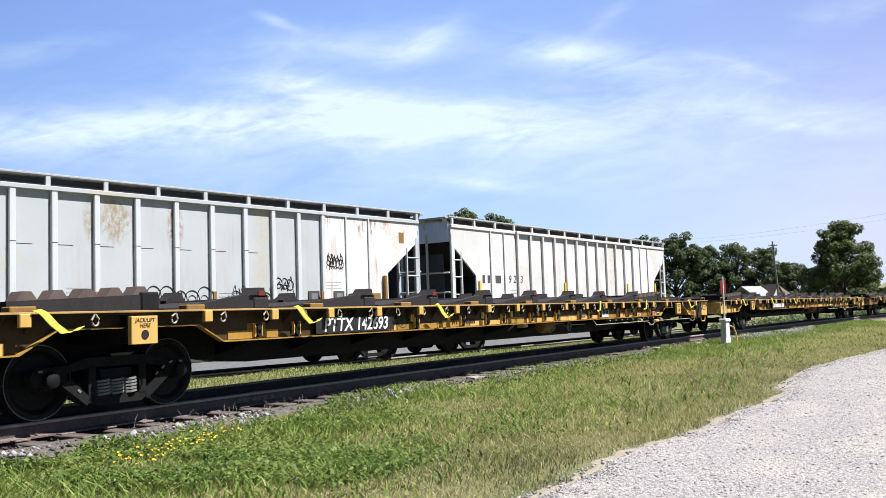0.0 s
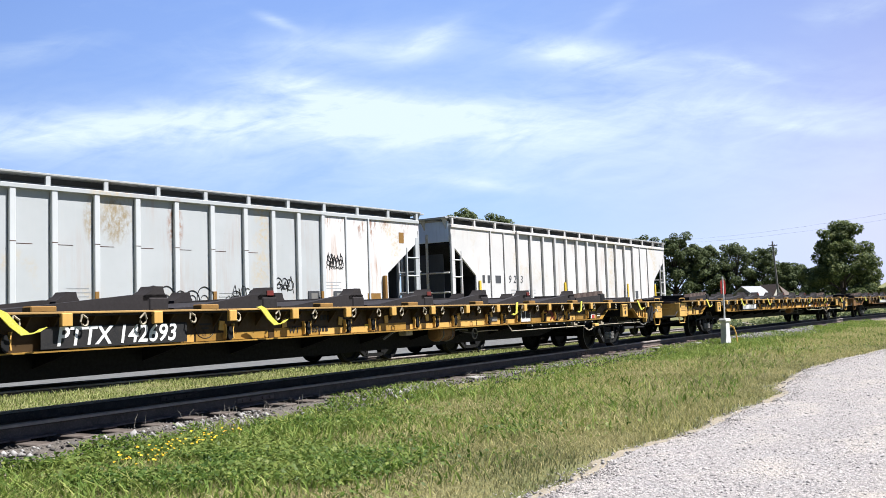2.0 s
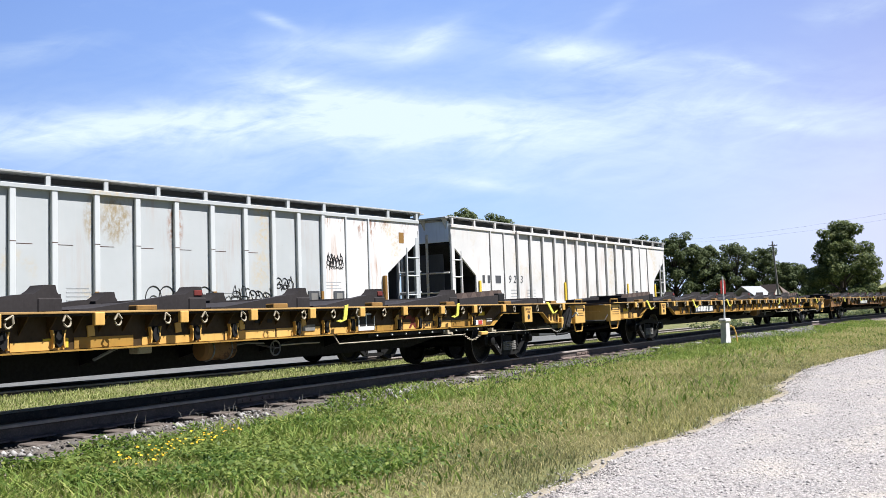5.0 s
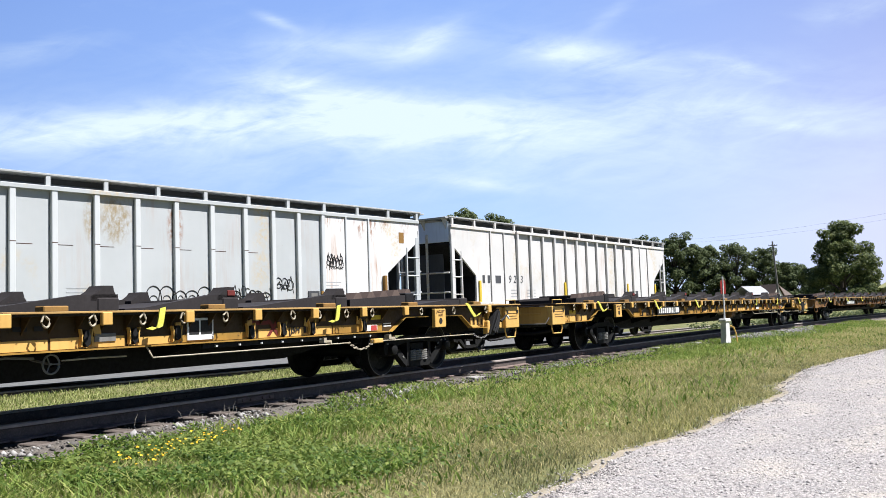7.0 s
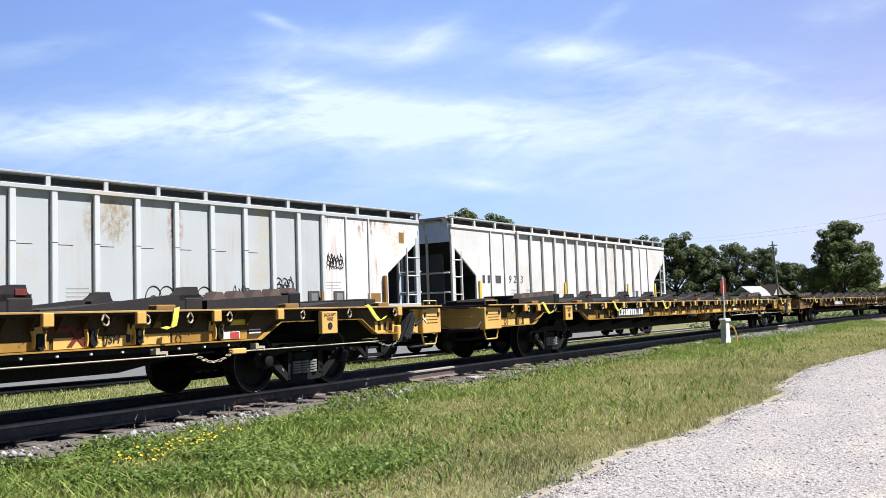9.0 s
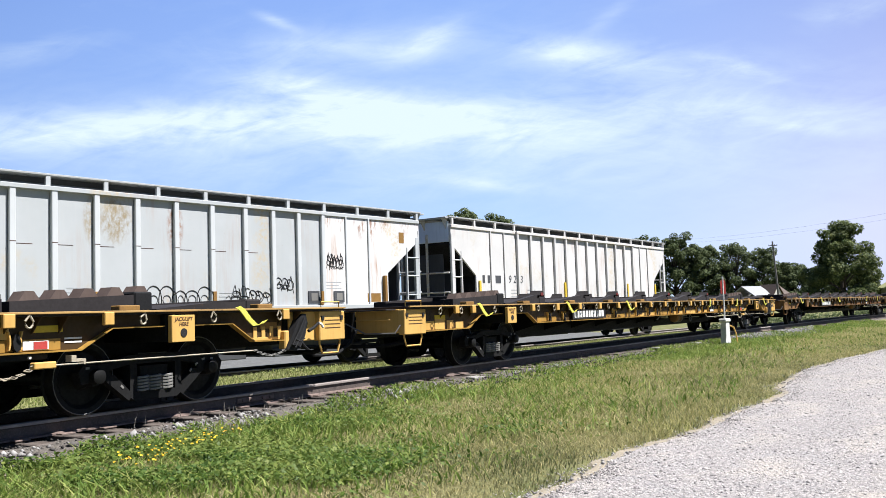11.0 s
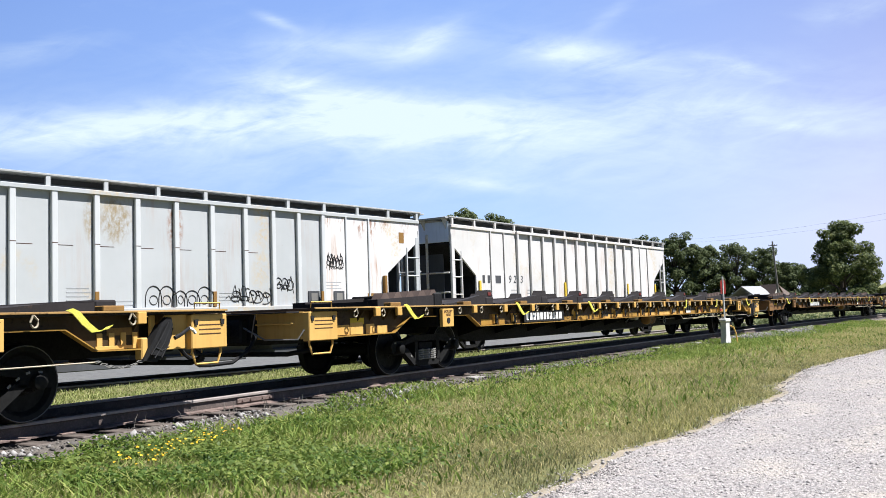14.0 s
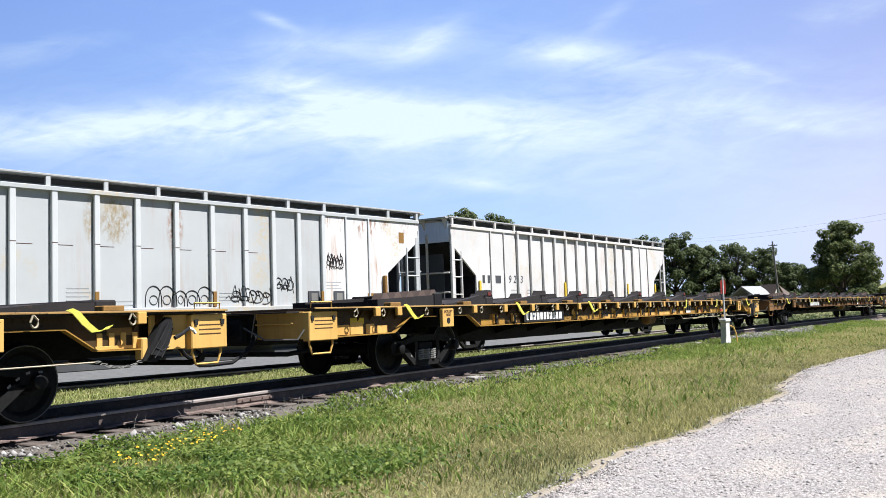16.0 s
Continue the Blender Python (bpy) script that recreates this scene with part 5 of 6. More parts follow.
        for z in (1.95, 2.62):
            part("end_rail", M().tube([(d * (L + 0.10), -1.48, z), (d * (L + 0.10), 1.48, z)], 0.032, 6), paint_mat, car, "white end handrail")
        t = part("truck", TRUCK_MESH, None, car, "black cast-steel bogie")
        t.matrix_local = pose(d * (L - 1.75), 0, -BODY_RAISE)
        for dx in (-0.89, 0.89):
            w = part("wheel_set", WHEEL_MESH, None, t)
            w.matrix_local = pose(dx, 0, 0.422)
    # discharge bays under the body
    nb = 4
    w = (length - 5.6) / (2 * nb)
    for k in range(nb):
        c = -L + 2.8 + w * (2 * k + 1)
        bay = M()
        vs = [(c - w, -1.45, lo), (c + w, -1.45, lo), (c + w, 1.45, lo), (c - w, 1.45, lo), (c - w * 0.72, -0.95, 0.42), (c + w * 0.72, -0.95, 0.42), (c + w * 0.72, 0.95, 0.42), (c - w * 0.72, 0.95, 0.42)]
        bay.add(vs, [(3, 2, 1, 0), (4, 5, 6, 7), (0, 1, 5, 4), (1, 2, 6, 5), (2, 3, 7, 6), (3, 0, 4, 7)])
        # bays and gates take the grey that carries shade in its colour
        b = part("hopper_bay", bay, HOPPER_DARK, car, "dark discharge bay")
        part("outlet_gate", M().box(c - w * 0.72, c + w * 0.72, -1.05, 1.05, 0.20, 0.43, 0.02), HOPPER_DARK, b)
    return car, mid


RIB_GREY = mat("paler_rib_paint", hopper_paint((0.487, 0.502, 0.509), (0.430, 0.443, 0.449), 0.6))
GALV_PALE = mat("galvanised_grating", paint((0.363, 0.3696, 0.3696), (0.297, 0.297, 0.2904), (0.165, 0.1122, 0.0726), -0.05, 0.5))
# end wall colour carries the blue cast of skylit shade
HOPPER_END = mat("sky_tinted_end_paint", paint((0.60, 0.68, 0.82), (0.53, 0.60, 0.72), (0.3, 0.3, 0.32), -0.1))
RIBS_A = [-6.81, -5.80, -4.82, -3.90, -2.90, -1.86, -0.79, 0.27, 1.33, 2.28, 3.20, 4.13]
hopper_a, shift_a = build_hopper("pale grey ribbed covered hopper with rust streaks and graffiti", HOPPER_GREY, -11.0, 8.47, -6.81, 4.13, RIB_GREY, "parked hoppers", RIBS_A, (0.006, 0.010))
hopper_a.matrix_world = pose(16.85, 17.92, FAR_Z + BODY_RAISE, 0, 0, -8.6) @ Matrix.Translation((shift_a, 0, 0))
hopper_b, shift_b = build_hopper("white ribbed covered hopper with dark streaks", HOPPER_WHITE, -10.35, 9.60, -5.87, 5.30, HOPPER_WHITE, "parked hoppers", None, (0.020, 0.010), 0.095, 0.058)
hopper_b.matrix_world = pose(37.25, 15.66, FAR_Z + BODY_RAISE, 0, 0, -4.6) @ Matrix.Translation((shift_b, 0, 0))


def scribble(car, x0, x1, z0, z1, loops, style, seed, thick=0.013):
    """Spray-painted arches, zigzags and loops on the side, no words; paint steps out over the ribs."""
    rng = random.Random(seed)
    m = M()
    w = (x1 - x0) / loops
    ribs = [q - shift_a for q in RIBS_A]

    def stroke(pts, r):
        dense = []
        for (xa, za), (xb, zb) in zip(pts, pts[1:]):
            k = max(1, int(math.hypot(xb - xa, zb - za) / 0.03))
            dense += [(xa + (xb - xa) * i / k, za + (zb - za) * i / k) for i in range(k)]
        dense.append(pts[-1])
        m.tube([(x, -1.609 if min(abs(x - q) for q in ribs) < 0.072 else -1.524, z) for x, z in dense], r, 4)

    h = z1 - z0
    for k in range(loops):
        cx = x0 + w * (k + 0.5)
        if style == "arch":
            top = rng.uniform(0.75, 1.0)
            stroke([(cx + 0.62 * w * math.cos(math.pi * (1 - i / 12)), z0 + h * top * math.sin(math.pi * i / 12) ** 0.6) for i in range(13)], thick)
            stroke([(cx + 0.30 * w * math.cos(2 * math.pi * i / 12), z0 + h * (0.32 + 0.22 * math.sin(2 * math.pi * i / 12))) for i in range(13)], thick * 0.8)
        elif style == "zigzag":
            stroke([(cx - 0.5 * w, z0 + h * rng.uniform(0, 0.25)), (cx - 0.1 * w, z0 + h * rng.uniform(0.7, 1)), (cx + 0.1 * w, z0 + h * rng.uniform(0.1, 0.4)), (cx + 0.7 * w, z0 + h * rng.uniform(0.5, 0.9))], thick * 0.8)
        elif style == "tag":
            # tangled swirls and slashes run into each other
            tilt, turn = rng.uniform(-0.5, 0.5), rng.uniform(1.3, 2.4)
            stroke([(cx + 0.75 * w * math.cos(turn * 2 * math.pi * i / 26 + k) * (1 - 0.02 * i) + tilt * w * i / 26, z0 + h * (0.15 + 0.55 * i / 26 + 0.22 * math.sin(turn * 2 * math.pi * i / 26 + k))) for i in range(27)], thick)
            stroke([(cx - 0.7 * w, z0 + h * rng.uniform(-0.1, 0.3)), (cx - 0.1 * w, z0 + h * rng.uniform(0.6, 1.05)), (cx + 0.3 * w, z0 + h * rng.uniform(-0.15, 0.2))], thick * 0.8)
        else:
            stroke([(cx + 0.5 * w * math.cos(4.5 * i / 14 + k), z0 + h * (i / 14) * 0.8 + 0.1 * h * math.sin(5 * i / 14)) for i in range(15)], thick)
    part("graffiti", m, INK, car, "black spray-painted scribble")


FADED = mat("faded_stencil", speckle((0.27, 0.28, 0.29), (0.33, 0.34, 0.35), (0.4, 0.41, 0.42), 12, 0.1))


def hopper_marks():
    sa, sb = -shift_a, -shift_b
    scribble(hopper_a, -1.60 + sa, 0.22 + sa, 1.62, 2.12, 5, "arch", 2)
    scribble(hopper_a, 0.90 + sa, 2.15 + sa, 1.66, 2.14, 5, "tag", 5)
    scribble(hopper_a, 0.70 + sa, 0.95 + sa, 1.78, 1.88, 1, "zigzag", 6)
    scribble(hopper_a, 2.42 + sa, 3.05 + sa, 1.98, 2.42, 3, "tag", 7)
    scribble(hopper_a, 4.32 + sa, 4.95 + sa, 2.66, 3.12, 5, "tag", 9, 0.015)
    scribble(hopper_a, 4.40 + sa, 4.95 + sa, 2.60, 2.72, 4, "zigzag", 13)
    for x in RIBS_A[1:9]:
        q = x + sa
        part("weld_seam", M().box(q - 0.068, q + 0.068, -1.608, -1.604, 3.038, 3.052), RUST, hopper_a)
        part("weld_seam", M().box(q + 0.07, q + 0.46, -1.524, -1.519, 3.00, 3.012), RUST, hopper_a)
    # thin overlay on the end bay, whiter than the rest of the side
    bay = M().prism([(4.26 + sa, 1.60), (6.92 + sa, 1.60), (6.92 + sa, 2.56), (8.46 + sa, 3.62), (8.46 + sa, 4.15), (4.26 + sa, 4.15)], -1.5235, -1.519)
    part("end_bay", bay, mat("rust_streaked_white_paint", hopper_paint((0.614, 0.602, 0.594), (0.537, 0.521, 0.514), 1.0, 0.8)), hopper_a, "off-white end bay streaked with rust")
    for x, zt in ((-2.93, 1.98), (0.29, 1.98), (4.02, 1.98), (6.72, 2.46)):
        part("reflector_strip", M().box(x - 0.05 + sa, x + 0.05 + sa, -1.635, -1.605 if zt < 2 else -1.522, 1.60, zt, 0.004), ORANGE, hopper_a, "orange-brown reflector strip")
    part("paint_patch", M().box(7.48 + sa, 7.72 + sa, -1.528, -1.522, 3.50, 3.84), ORANGE, hopper_a, "orange-brown primer patch")
    part("paint_patch", M().box(5.98 + sa, 6.56 + sa, -1.528, -1.522, 1.66, 1.92), ORANGE, hopper_a, "rust-brown patch")
    for x in (3.55, 4.55):
        f = part("placard_frame", M().box(x + sa, x + 0.42 + sa, -1.55, -1.523, 1.66, 1.99, 0.004), HOPPER_DARK, hopper_a, "dark square placard holder")
        part("placard", M().box(x + 0.1 + sa, x + 0.34 + sa, -1.554, -1.549, 1.72, 1.93), GALV, f)
    for x0, z0, n in ((-3.6, 1.78, 4), (-2.5, 1.66, 2), (0.5, 1.75, 3), (4.25, 2.05, 3)):
        for k in range(n):
            part("stencil_bar", M().box(x0 + sa, x0 + 0.62 - 0.09 * (k % 2) + sa, -1.526, -1.521, z0 + k * 0.09, z0 + k * 0.09 + 0.020), FADED, hopper_a)
    for x in (-8.62, -1.95, 4.6, 8.1):
        part("reflector_strip", M().box(x - 0.06 + sb, x + 0.06 + sb, -1.575, -1.522, 1.60, 2.36, 0.004), SIGN_YELLOW, hopper_b, "yellow reflector strip")
    for x0, x1, z0, z1 in ((-8.4, -8.24, 2.28, 2.56), (-8.05, -7.89, 2.28, 2.56), (-7.5, -7.12, 2.28, 2.56)):
        part("mark_bar", M().box(x0 + sb, x1 + sb, -1.526, -1.521, z0, z1), HOPPER_DARK, hopper_b, "grey stencilled bar")
    for digit, x in (("9", -6.46), ("2", -6.10), ("3", -5.58)):
        tx = lettering(digit, 0.40, 0.001)
        tx.materials.append(HOPPER_DARK)
        part("lettering", tx, None, hopper_b, "grey stencilled digit").matrix_local = pose(x + sb, -1.5225, 2.42)
    for x in (-6.4, -5.2):
        for k in range(3):
            part("stencil_bar", M().box(x + sb, x + 0.7 + sb, -1.526, -1.521, 1.78 + k * 0.12, 1.805 + k * 0.12), FADED, hopper_b)
    for x in (4.2, 5.45):
        part("placard_frame", M().box(x + sb, x + 0.4 + sb, -1.55, -1.522, 1.66, 2.02, 0.004), HOPPER_DARK, hopper_b, "dark square placard holder")


hopper_marks()


# ---- switch stand, pole, house ----
def build_switch_stand():
    st = thing("switch_stand", "white switch stand with a red target on a thin mast", "switch stand", pose(30.19, 6.75, -0.33, 0, 0, -20))
    part("base", M().prism([(-0.17, 0), (-0.05, 0), (0, 0.16), (0.05, 0), (0.17, 0), (0.11, 0.34), (0.10, 0.78), (-0.10, 0.78), (-0.11, 0.34)], -0.10, 0.10), WHITE_PAINT, st, "chipped white stand body on two legs")
    part("cap", M().box(-0.16, 0.16, -0.13, 0.13, 0.78, 0.89, 0.025), WHITE_PAINT, st)
    part("foot", M().box(-0.35, 0.35, -0.10, 0.10, -0.06, 0.05, 0.02), TIE_WOOD, st)
    part("mast", M().tube([(0, 0, 0.9), (0, 0, 2.26)], 0.026, 8), WHITE_PAINT, st, "thin white mast")
    part("target", M().prism([(-0.09, 1.70), (0.09, 1.70), (0.09, 2.08), (0.05, 2.16), (-0.05, 2.16), (-0.09, 2.08)], -0.012, 0.012), RED_PAINT, st, "red sheet-metal target").matrix_local = pose(0, 0, 0, 0, 0, -28)
    part("lever", M().tube([(0.14, -0.1, 0.66), (0.24, -0.16, 0.60), (0.30, -0.20, 0.40), (0.33, -0.22, 0.06)], 0.024, 6), YELLOW_CLEAN, st, "pale throw lever")
    return st


build_switch_stand()


def leaf_cloud(blobs, per, size, seed, flat=0.75):
    """Leaf quads strewn over clumps (x, y, z, radius): an uneven crown with gaps."""
    rng = np.random.default_rng(seed)
    vs, fs = [], []
    for bx, by, bz, br in blobs:
        n = max(6, int(per * br * br))
        d = rng.normal(size=(n, 3))
        d /= np.linalg.norm(d, axis=1)[:, None]
        r = br * rng.uniform(0.55, 1.08, n) ** 0.6
        c = np.array((bx, by, bz)) + d * r[:, None] * np.array((1, 1, flat))
        nrm = d + rng.normal(scale=0.6, size=(n, 3))
        nrm[:, 2] += 0.5
        nrm /= np.linalg.norm(nrm, axis=1)[:, None]
        t = np.cross(nrm, rng.normal(size=(n, 3)))
        t /= np.linalg.norm(t, axis=1)[:, None]
        b = np.cross(nrm, t)
        s = size * rng.uniform(0.6, 1.4, n)[:, None]
        quad = np.stack([c - t * s, c + b * s * 0.6, c + t * s, c - b * s * 0.6], 1).reshape(-1, 3)
        k = len(vs)
        vs += quad.tolist()
        fs += [(k + 4 * i, k + 4 * i + 1, k + 4 * i + 2, k + 4 * i + 3) for i in range(n)]
    m = M()
    m.v, m.f = vs, fs
    return m


def build_tree(label, x, y, h, w, seed, leaves, leaf=0.28, per=70, squat=0.30, group="", point=1.6):
    tr = thing("tree", label, "tree", pose(x, y, -0.35), group=group)
    rng = random.Random(seed)
    wood = M()
    trunk_top = h * 0.55
    wood.tube([(0, 0, -0.1), (0.05 * w * rng.uniform(-1, 1), 0.03 * w, h * 0.25), (0.04 * w * rng.uniform(-1, 1), 0, trunk_top)], h * 0.030, 8, h * 0.012)
    blobs = []
    limbs = 30
    for k in range(limbs):
        a = 2.4 * k + rng.uniform(-0.4, 0.4)
        z = h * (squat + (0.9 - squat) * ((k + 0.5) / limbs))
        rel = (z / h - squat) / (1 - squat)
        reach = w / 2 * (0.96 - 0.80 * rel ** point) * rng.uniform(0.55, 0.92)
        tip = (reach * math.cos(a), reach * math.sin(a), z)
        wood.tube([(0, 0, z * 0.55), (tip[0] * 0.5, tip[1] * 0.5, z * 0.82), tip], h * 0.011, 5, h * 0.003)
        for j in range(3):
            br = w * rng.uniform(0.06, 0.13)
            blobs.append((tip[0] + rng.uniform(-1, 1) * w * 0.10, tip[1] + rng.uniform(-1, 1) * w * 0.10, z + rng.uniform(-0.05, 0.07) * h, br))
    blobs.append((0, 0, h * 0.93, w * 0.08))
    part("trunk", wood, BARK, tr, "brown trunk with limbs")
    cm = leaf_cloud(blobs, per, leaf, seed)
    part("crown", cm.mesh("crown", leaves, False), None, tr, "dense green crown")
    return tr


build_tree("broad dark green maple standing beyond the tracks", 141.6, 14.5, 12.7, 11.6, 4, LEAVES, 0.17, 300, 0.06, point=1.5)
WOODS = [(195.9, 60.2, 18.0, 12, 21), (199.0, 54.5, 18.2, 12, 22), (203.0, 48.0, 15.0, 11, 23), (205.8, 42.9, 15.6, 11, 24), (208.5, 37.6, 13.8, 11, 25),
         (201.0, 51.0, 15.5, 10, 31), (212.1, 31.8, 10.2, 11, 26), (214.0, 26.0, 9.4, 10, 27), (191.0, 66.0, 16.5, 12, 28), (216.0, 20.0, 9.0, 11, 29), (209.0, 33.5, 10.5, 8, 30)]
for wx, wy, wh, ww, ws in WOODS:
    build_tree("leafy green tree in a distant row of woods", wx, wy, wh, ww, ws, LEAVES_FAR, 0.21, 150, 0.05, group="distant row of trees")
build_tree("tree crown rising behind the parked hoppers", 105.7, 56.9, 16.0, 9.5, 33, LEAVES_FAR, 0.2, 160, 0.2)
build_tree("tree crown rising behind the parked hoppers", 107.5, 53.4, 15.0, 9, 34, LEAVES_FAR, 0.2, 160, 0.2)


def rank_weeds():
    """Knee-high weeds and brush past the far end of the train."""
    rng = random.Random(61)
    blobs = []
    for k in range(420):
        s = rng.uniform(52, 190)
        x, y, _ = track(s, rng.uniform(2.6, 6.5) + s * 0.012)
        r = rng.uniform(0.25, 0.6)
        blobs.append((x, y, -0.33 + r * 0.35, r))
    m = leaf_cloud(blobs, 150, 0.09, 62, 0.6)
    tagged(new("weeds", m.mesh("weeds", LEAVES_FAR, False)), "knee-high green weeds along the track", "", "", "stuff")


rank_weeds()


def build_house():
    h = thing("house", "small cream house with grey and brown roofs beyond the tracks", "house", pose(182.0, 33.4, -0.35, 0, 0, -34))
    part("wall", M().box(-4.4, 4.3, -2.6, 3.2, 0, 2.7), SIDING, h)
    part("roof", M().prism_x([(-3.1, 2.6), (0.3, 4.5), (3.7, 2.6), (3.7, 2.8), (0.3, 4.72), (-3.1, 2.8)], -4.9, 0.0), ROOFING, h, "pale grey sheet roof")
    part("gable", M().prism([(-0.5, 0), (1.9, 0), (1.9, 2.7), (0.7, 4.5), (-0.5, 2.7)], -3.4, 1.0), SIDING, h, "cream gable wall")
    part("gable_roof", M().prism([(-0.75, 2.65), (0.7, 4.75), (2.15, 2.65), (2.15, 2.85), (0.7, 4.95), (-0.75, 2.85)], -3.6, 1.0), BROWN_ROOF, h)
    part("wing_roof", M().prism_x([(-3.0, 2.6), (0.3, 4.6), (3.6, 2.6), (3.6, 2.8), (0.3, 4.85), (-3.0, 2.8)], 2.0, 4.8), BROWN_ROOF, h, "brown shingle roof")
    for x in (-3.6, -2.2, 2.6):
        win = part("window", M().box(x, x + 0.9, -2.66, -2.58, 1.0, 2.1, 0.02), WHITE_PAINT, h)
        part("pane", M().box(x + 0.08, x + 0.82, -2.68, -2.655, 1.08, 2.02), GLASS, win)


build_house()


SHED_ROOF = mat("faded_green_roof", speckle((0.2772, 0.2772, 0.132), (0.2376, 0.2442, 0.1188), (0.3168, 0.3102, 0.1716), 3, 0.2))
SHED_X, SHED_Y = 142.0, 7.2


def build_shed():
    h = thing("shed", "small cream shed with a yellow-green roof at the field edge", "shed", pose(SHED_X, SHED_Y, -0.35, 0, 0, 14))
    part("wall", M().box(-2.0, 3.0, -2.2, 2.2, 0, 2.9), SIDING, h, "cream shed wall")
    part("roof", M().prism_x([(-2.9, 2.75), (0, 4.35), (2.9, 2.75), (2.9, 2.95), (0, 4.6), (-2.9, 2.95)], -3.0, 3.4), SHED_ROOF, h, "faded yellow-green roof")
    for y in (-2.4, 2.4):
        part("porch_post", M().box(-2.8, -2.65, y - 0.08, y + 0.08, 0, 2.8, 0.01), WHITE_PAINT, h)
    part("doorway", M().box(-2.05, -1.98, -0.6, 0.5, 0, 2.1), BROWN_ROOF, h, "brown shed door")


build_shed()


def build_pole():
    p = thing("utility_pole", "leaning weathered wooden utility pole with a crossarm", "utility pole", pose(147.2, 24.45, -0.35, 0, 0, 0))
    part("pole_shaft", M().tube([(0, 0, 0), (0.0, 0.25, 5), (0.0, 0.55, 10.9)], 0.19, 9, 0.12), POLE_WOOD, p)
    part("crossarm", M().box(-0.06, 0.06, -0.15, 1.15, 10.2, 10.32, 0.01), POLE_WOOD, p)
    for y in (-0.1, 0.25, 0.75, 1.1):
        part("insulator", M().tube([(0, y, 10.24), (0, y, 10.45)], 0.05, 6), GLASS, p)


build_pole()


def build_wire(a, b, sag, r):
    pts = []
    for k in range(25):
        t = k / 24
        q = Vector(a).lerp(Vector(b), t)
        q.z -= sag * 4 * t * (1 - t)
        pts.append(q)
    solid("power_line", M().tube(pts, r, 5), BLACK_STEEL, "thin black overhead wire slung past the pole", "power line", group="overhead wires")


for dz in (0.0, -0.55):
    build_wire((158.0, 41.0, 12.6 + dz), (80.0, -2.2, 8.6 + dz), 0.5, 0.0065)


# ---- a swallow crossing the sky ----
def build_bird():
    b = thing("bird", "small dark swallow in flight against the sky", "bird")
    body = M().lathe([(-0.075, 0.002), (-0.06, 0.010), (-0.02, 0.018), (0.03, 0.016), (0.06, 0.011), (0.078, 0.003)], 10)
    part("body", body, RUBBER, b)
    wing = M().prism([(0.0, 0.0), (0.06, 0.02), (0.13, 0.005), (0.14, -0.005), (0.07, 0.0)], -0.03, 0.02)
    w1 = part("wing", wing, RUBBER, b)
    w2 = part("wing", wing.mesh("wing", RUBBER), None, b)
    w2.matrix_local = pose(0, 0, 0, 0, 0, 180)
    part("tail", M().add([(-0.008, -0.07, 0), (0.008, -0.07, 0), (0.03, -0.13, 0.002), (0, -0.10, 0.004), (-0.03, -0.13, 0.002), (0, -0.09, -0.004)], [(0, 1, 2, 3), (0, 3, 4), (0, 5, 2, 1), (0, 4, 5)]), RUBBER, b)
    return b


bird = build_bird()
bird.scale = (0.62, 0.62, 0.62)


# ---- grass, gravel and small growth ----
GX, GY = np.arange(-6, 62.01, 0.15), np.arange(-3, 22.01, 0.15)
GZ = np.array([[ground_z(x, y) for y in GY] for x in GX])
EDGE = np.array([road_edge(x) for x in GX])
TRK = np.array([track_y(x) for x in GX])
SID = np.array([far_at(x)[0] for x in GX])


def lay_z(x, y):
    i = np.clip((x - GX[0]) / 0.15, 0, len(GX) - 1.01)
    j = np.clip((y - GY[0]) / 0.15, 0, len(GY) - 1.01)
    a, b = i.astype(int), j.astype(int)
    u, v = i - a, j - b
    return GZ[a, b] * (1 - u) * (1 - v) + GZ[a + 1, b] * u * (1 - v) + GZ[a, b + 1] * (1 - u) * v + GZ[a + 1, b + 1] * u * v


def patchy(x, y, scale, seed):
    """Smooth patches from a few crossed waves, 0 to 1."""
    rng = np.random.default_rng(seed)
    t = np.zeros_like(x)
    for k in range(7):
        a, f, ph = rng.uniform(0, 6.28), scale * rng.uniform(0.5, 1.9), rng.uniform(0, 6.28)
        t += np.sin(f * (x * np.cos(a) + y * np.sin(a)) + ph)
    return 1 / (1 + np.exp(-t * 0.9))


def from_arrays(name, verts, quads, material, label, sides=4):
    me = bpy.data.meshes.new(name)
    nv, nf = len(verts), len(quads)
    me.vertices.add(nv)
    me.vertices.foreach_set("co", verts.astype(np.float32).ravel())
    me.loops.add(nf * sides)
    me.loops.foreach_set("vertex_index", quads.astype(np.int32).ravel())
    me.polygons.add(nf)
    me.polygons.foreach_set("loop_start", np.arange(0, nf * sides, sides, dtype=np.int32))
    me.polygons.foreach_set("loop_total", np.full(nf, sides, dtype=np.int32))
    me.update(calc_edges=True)
    me.materials.append(material)
    return tagged(new(name, me), label, "", "", "stuff")


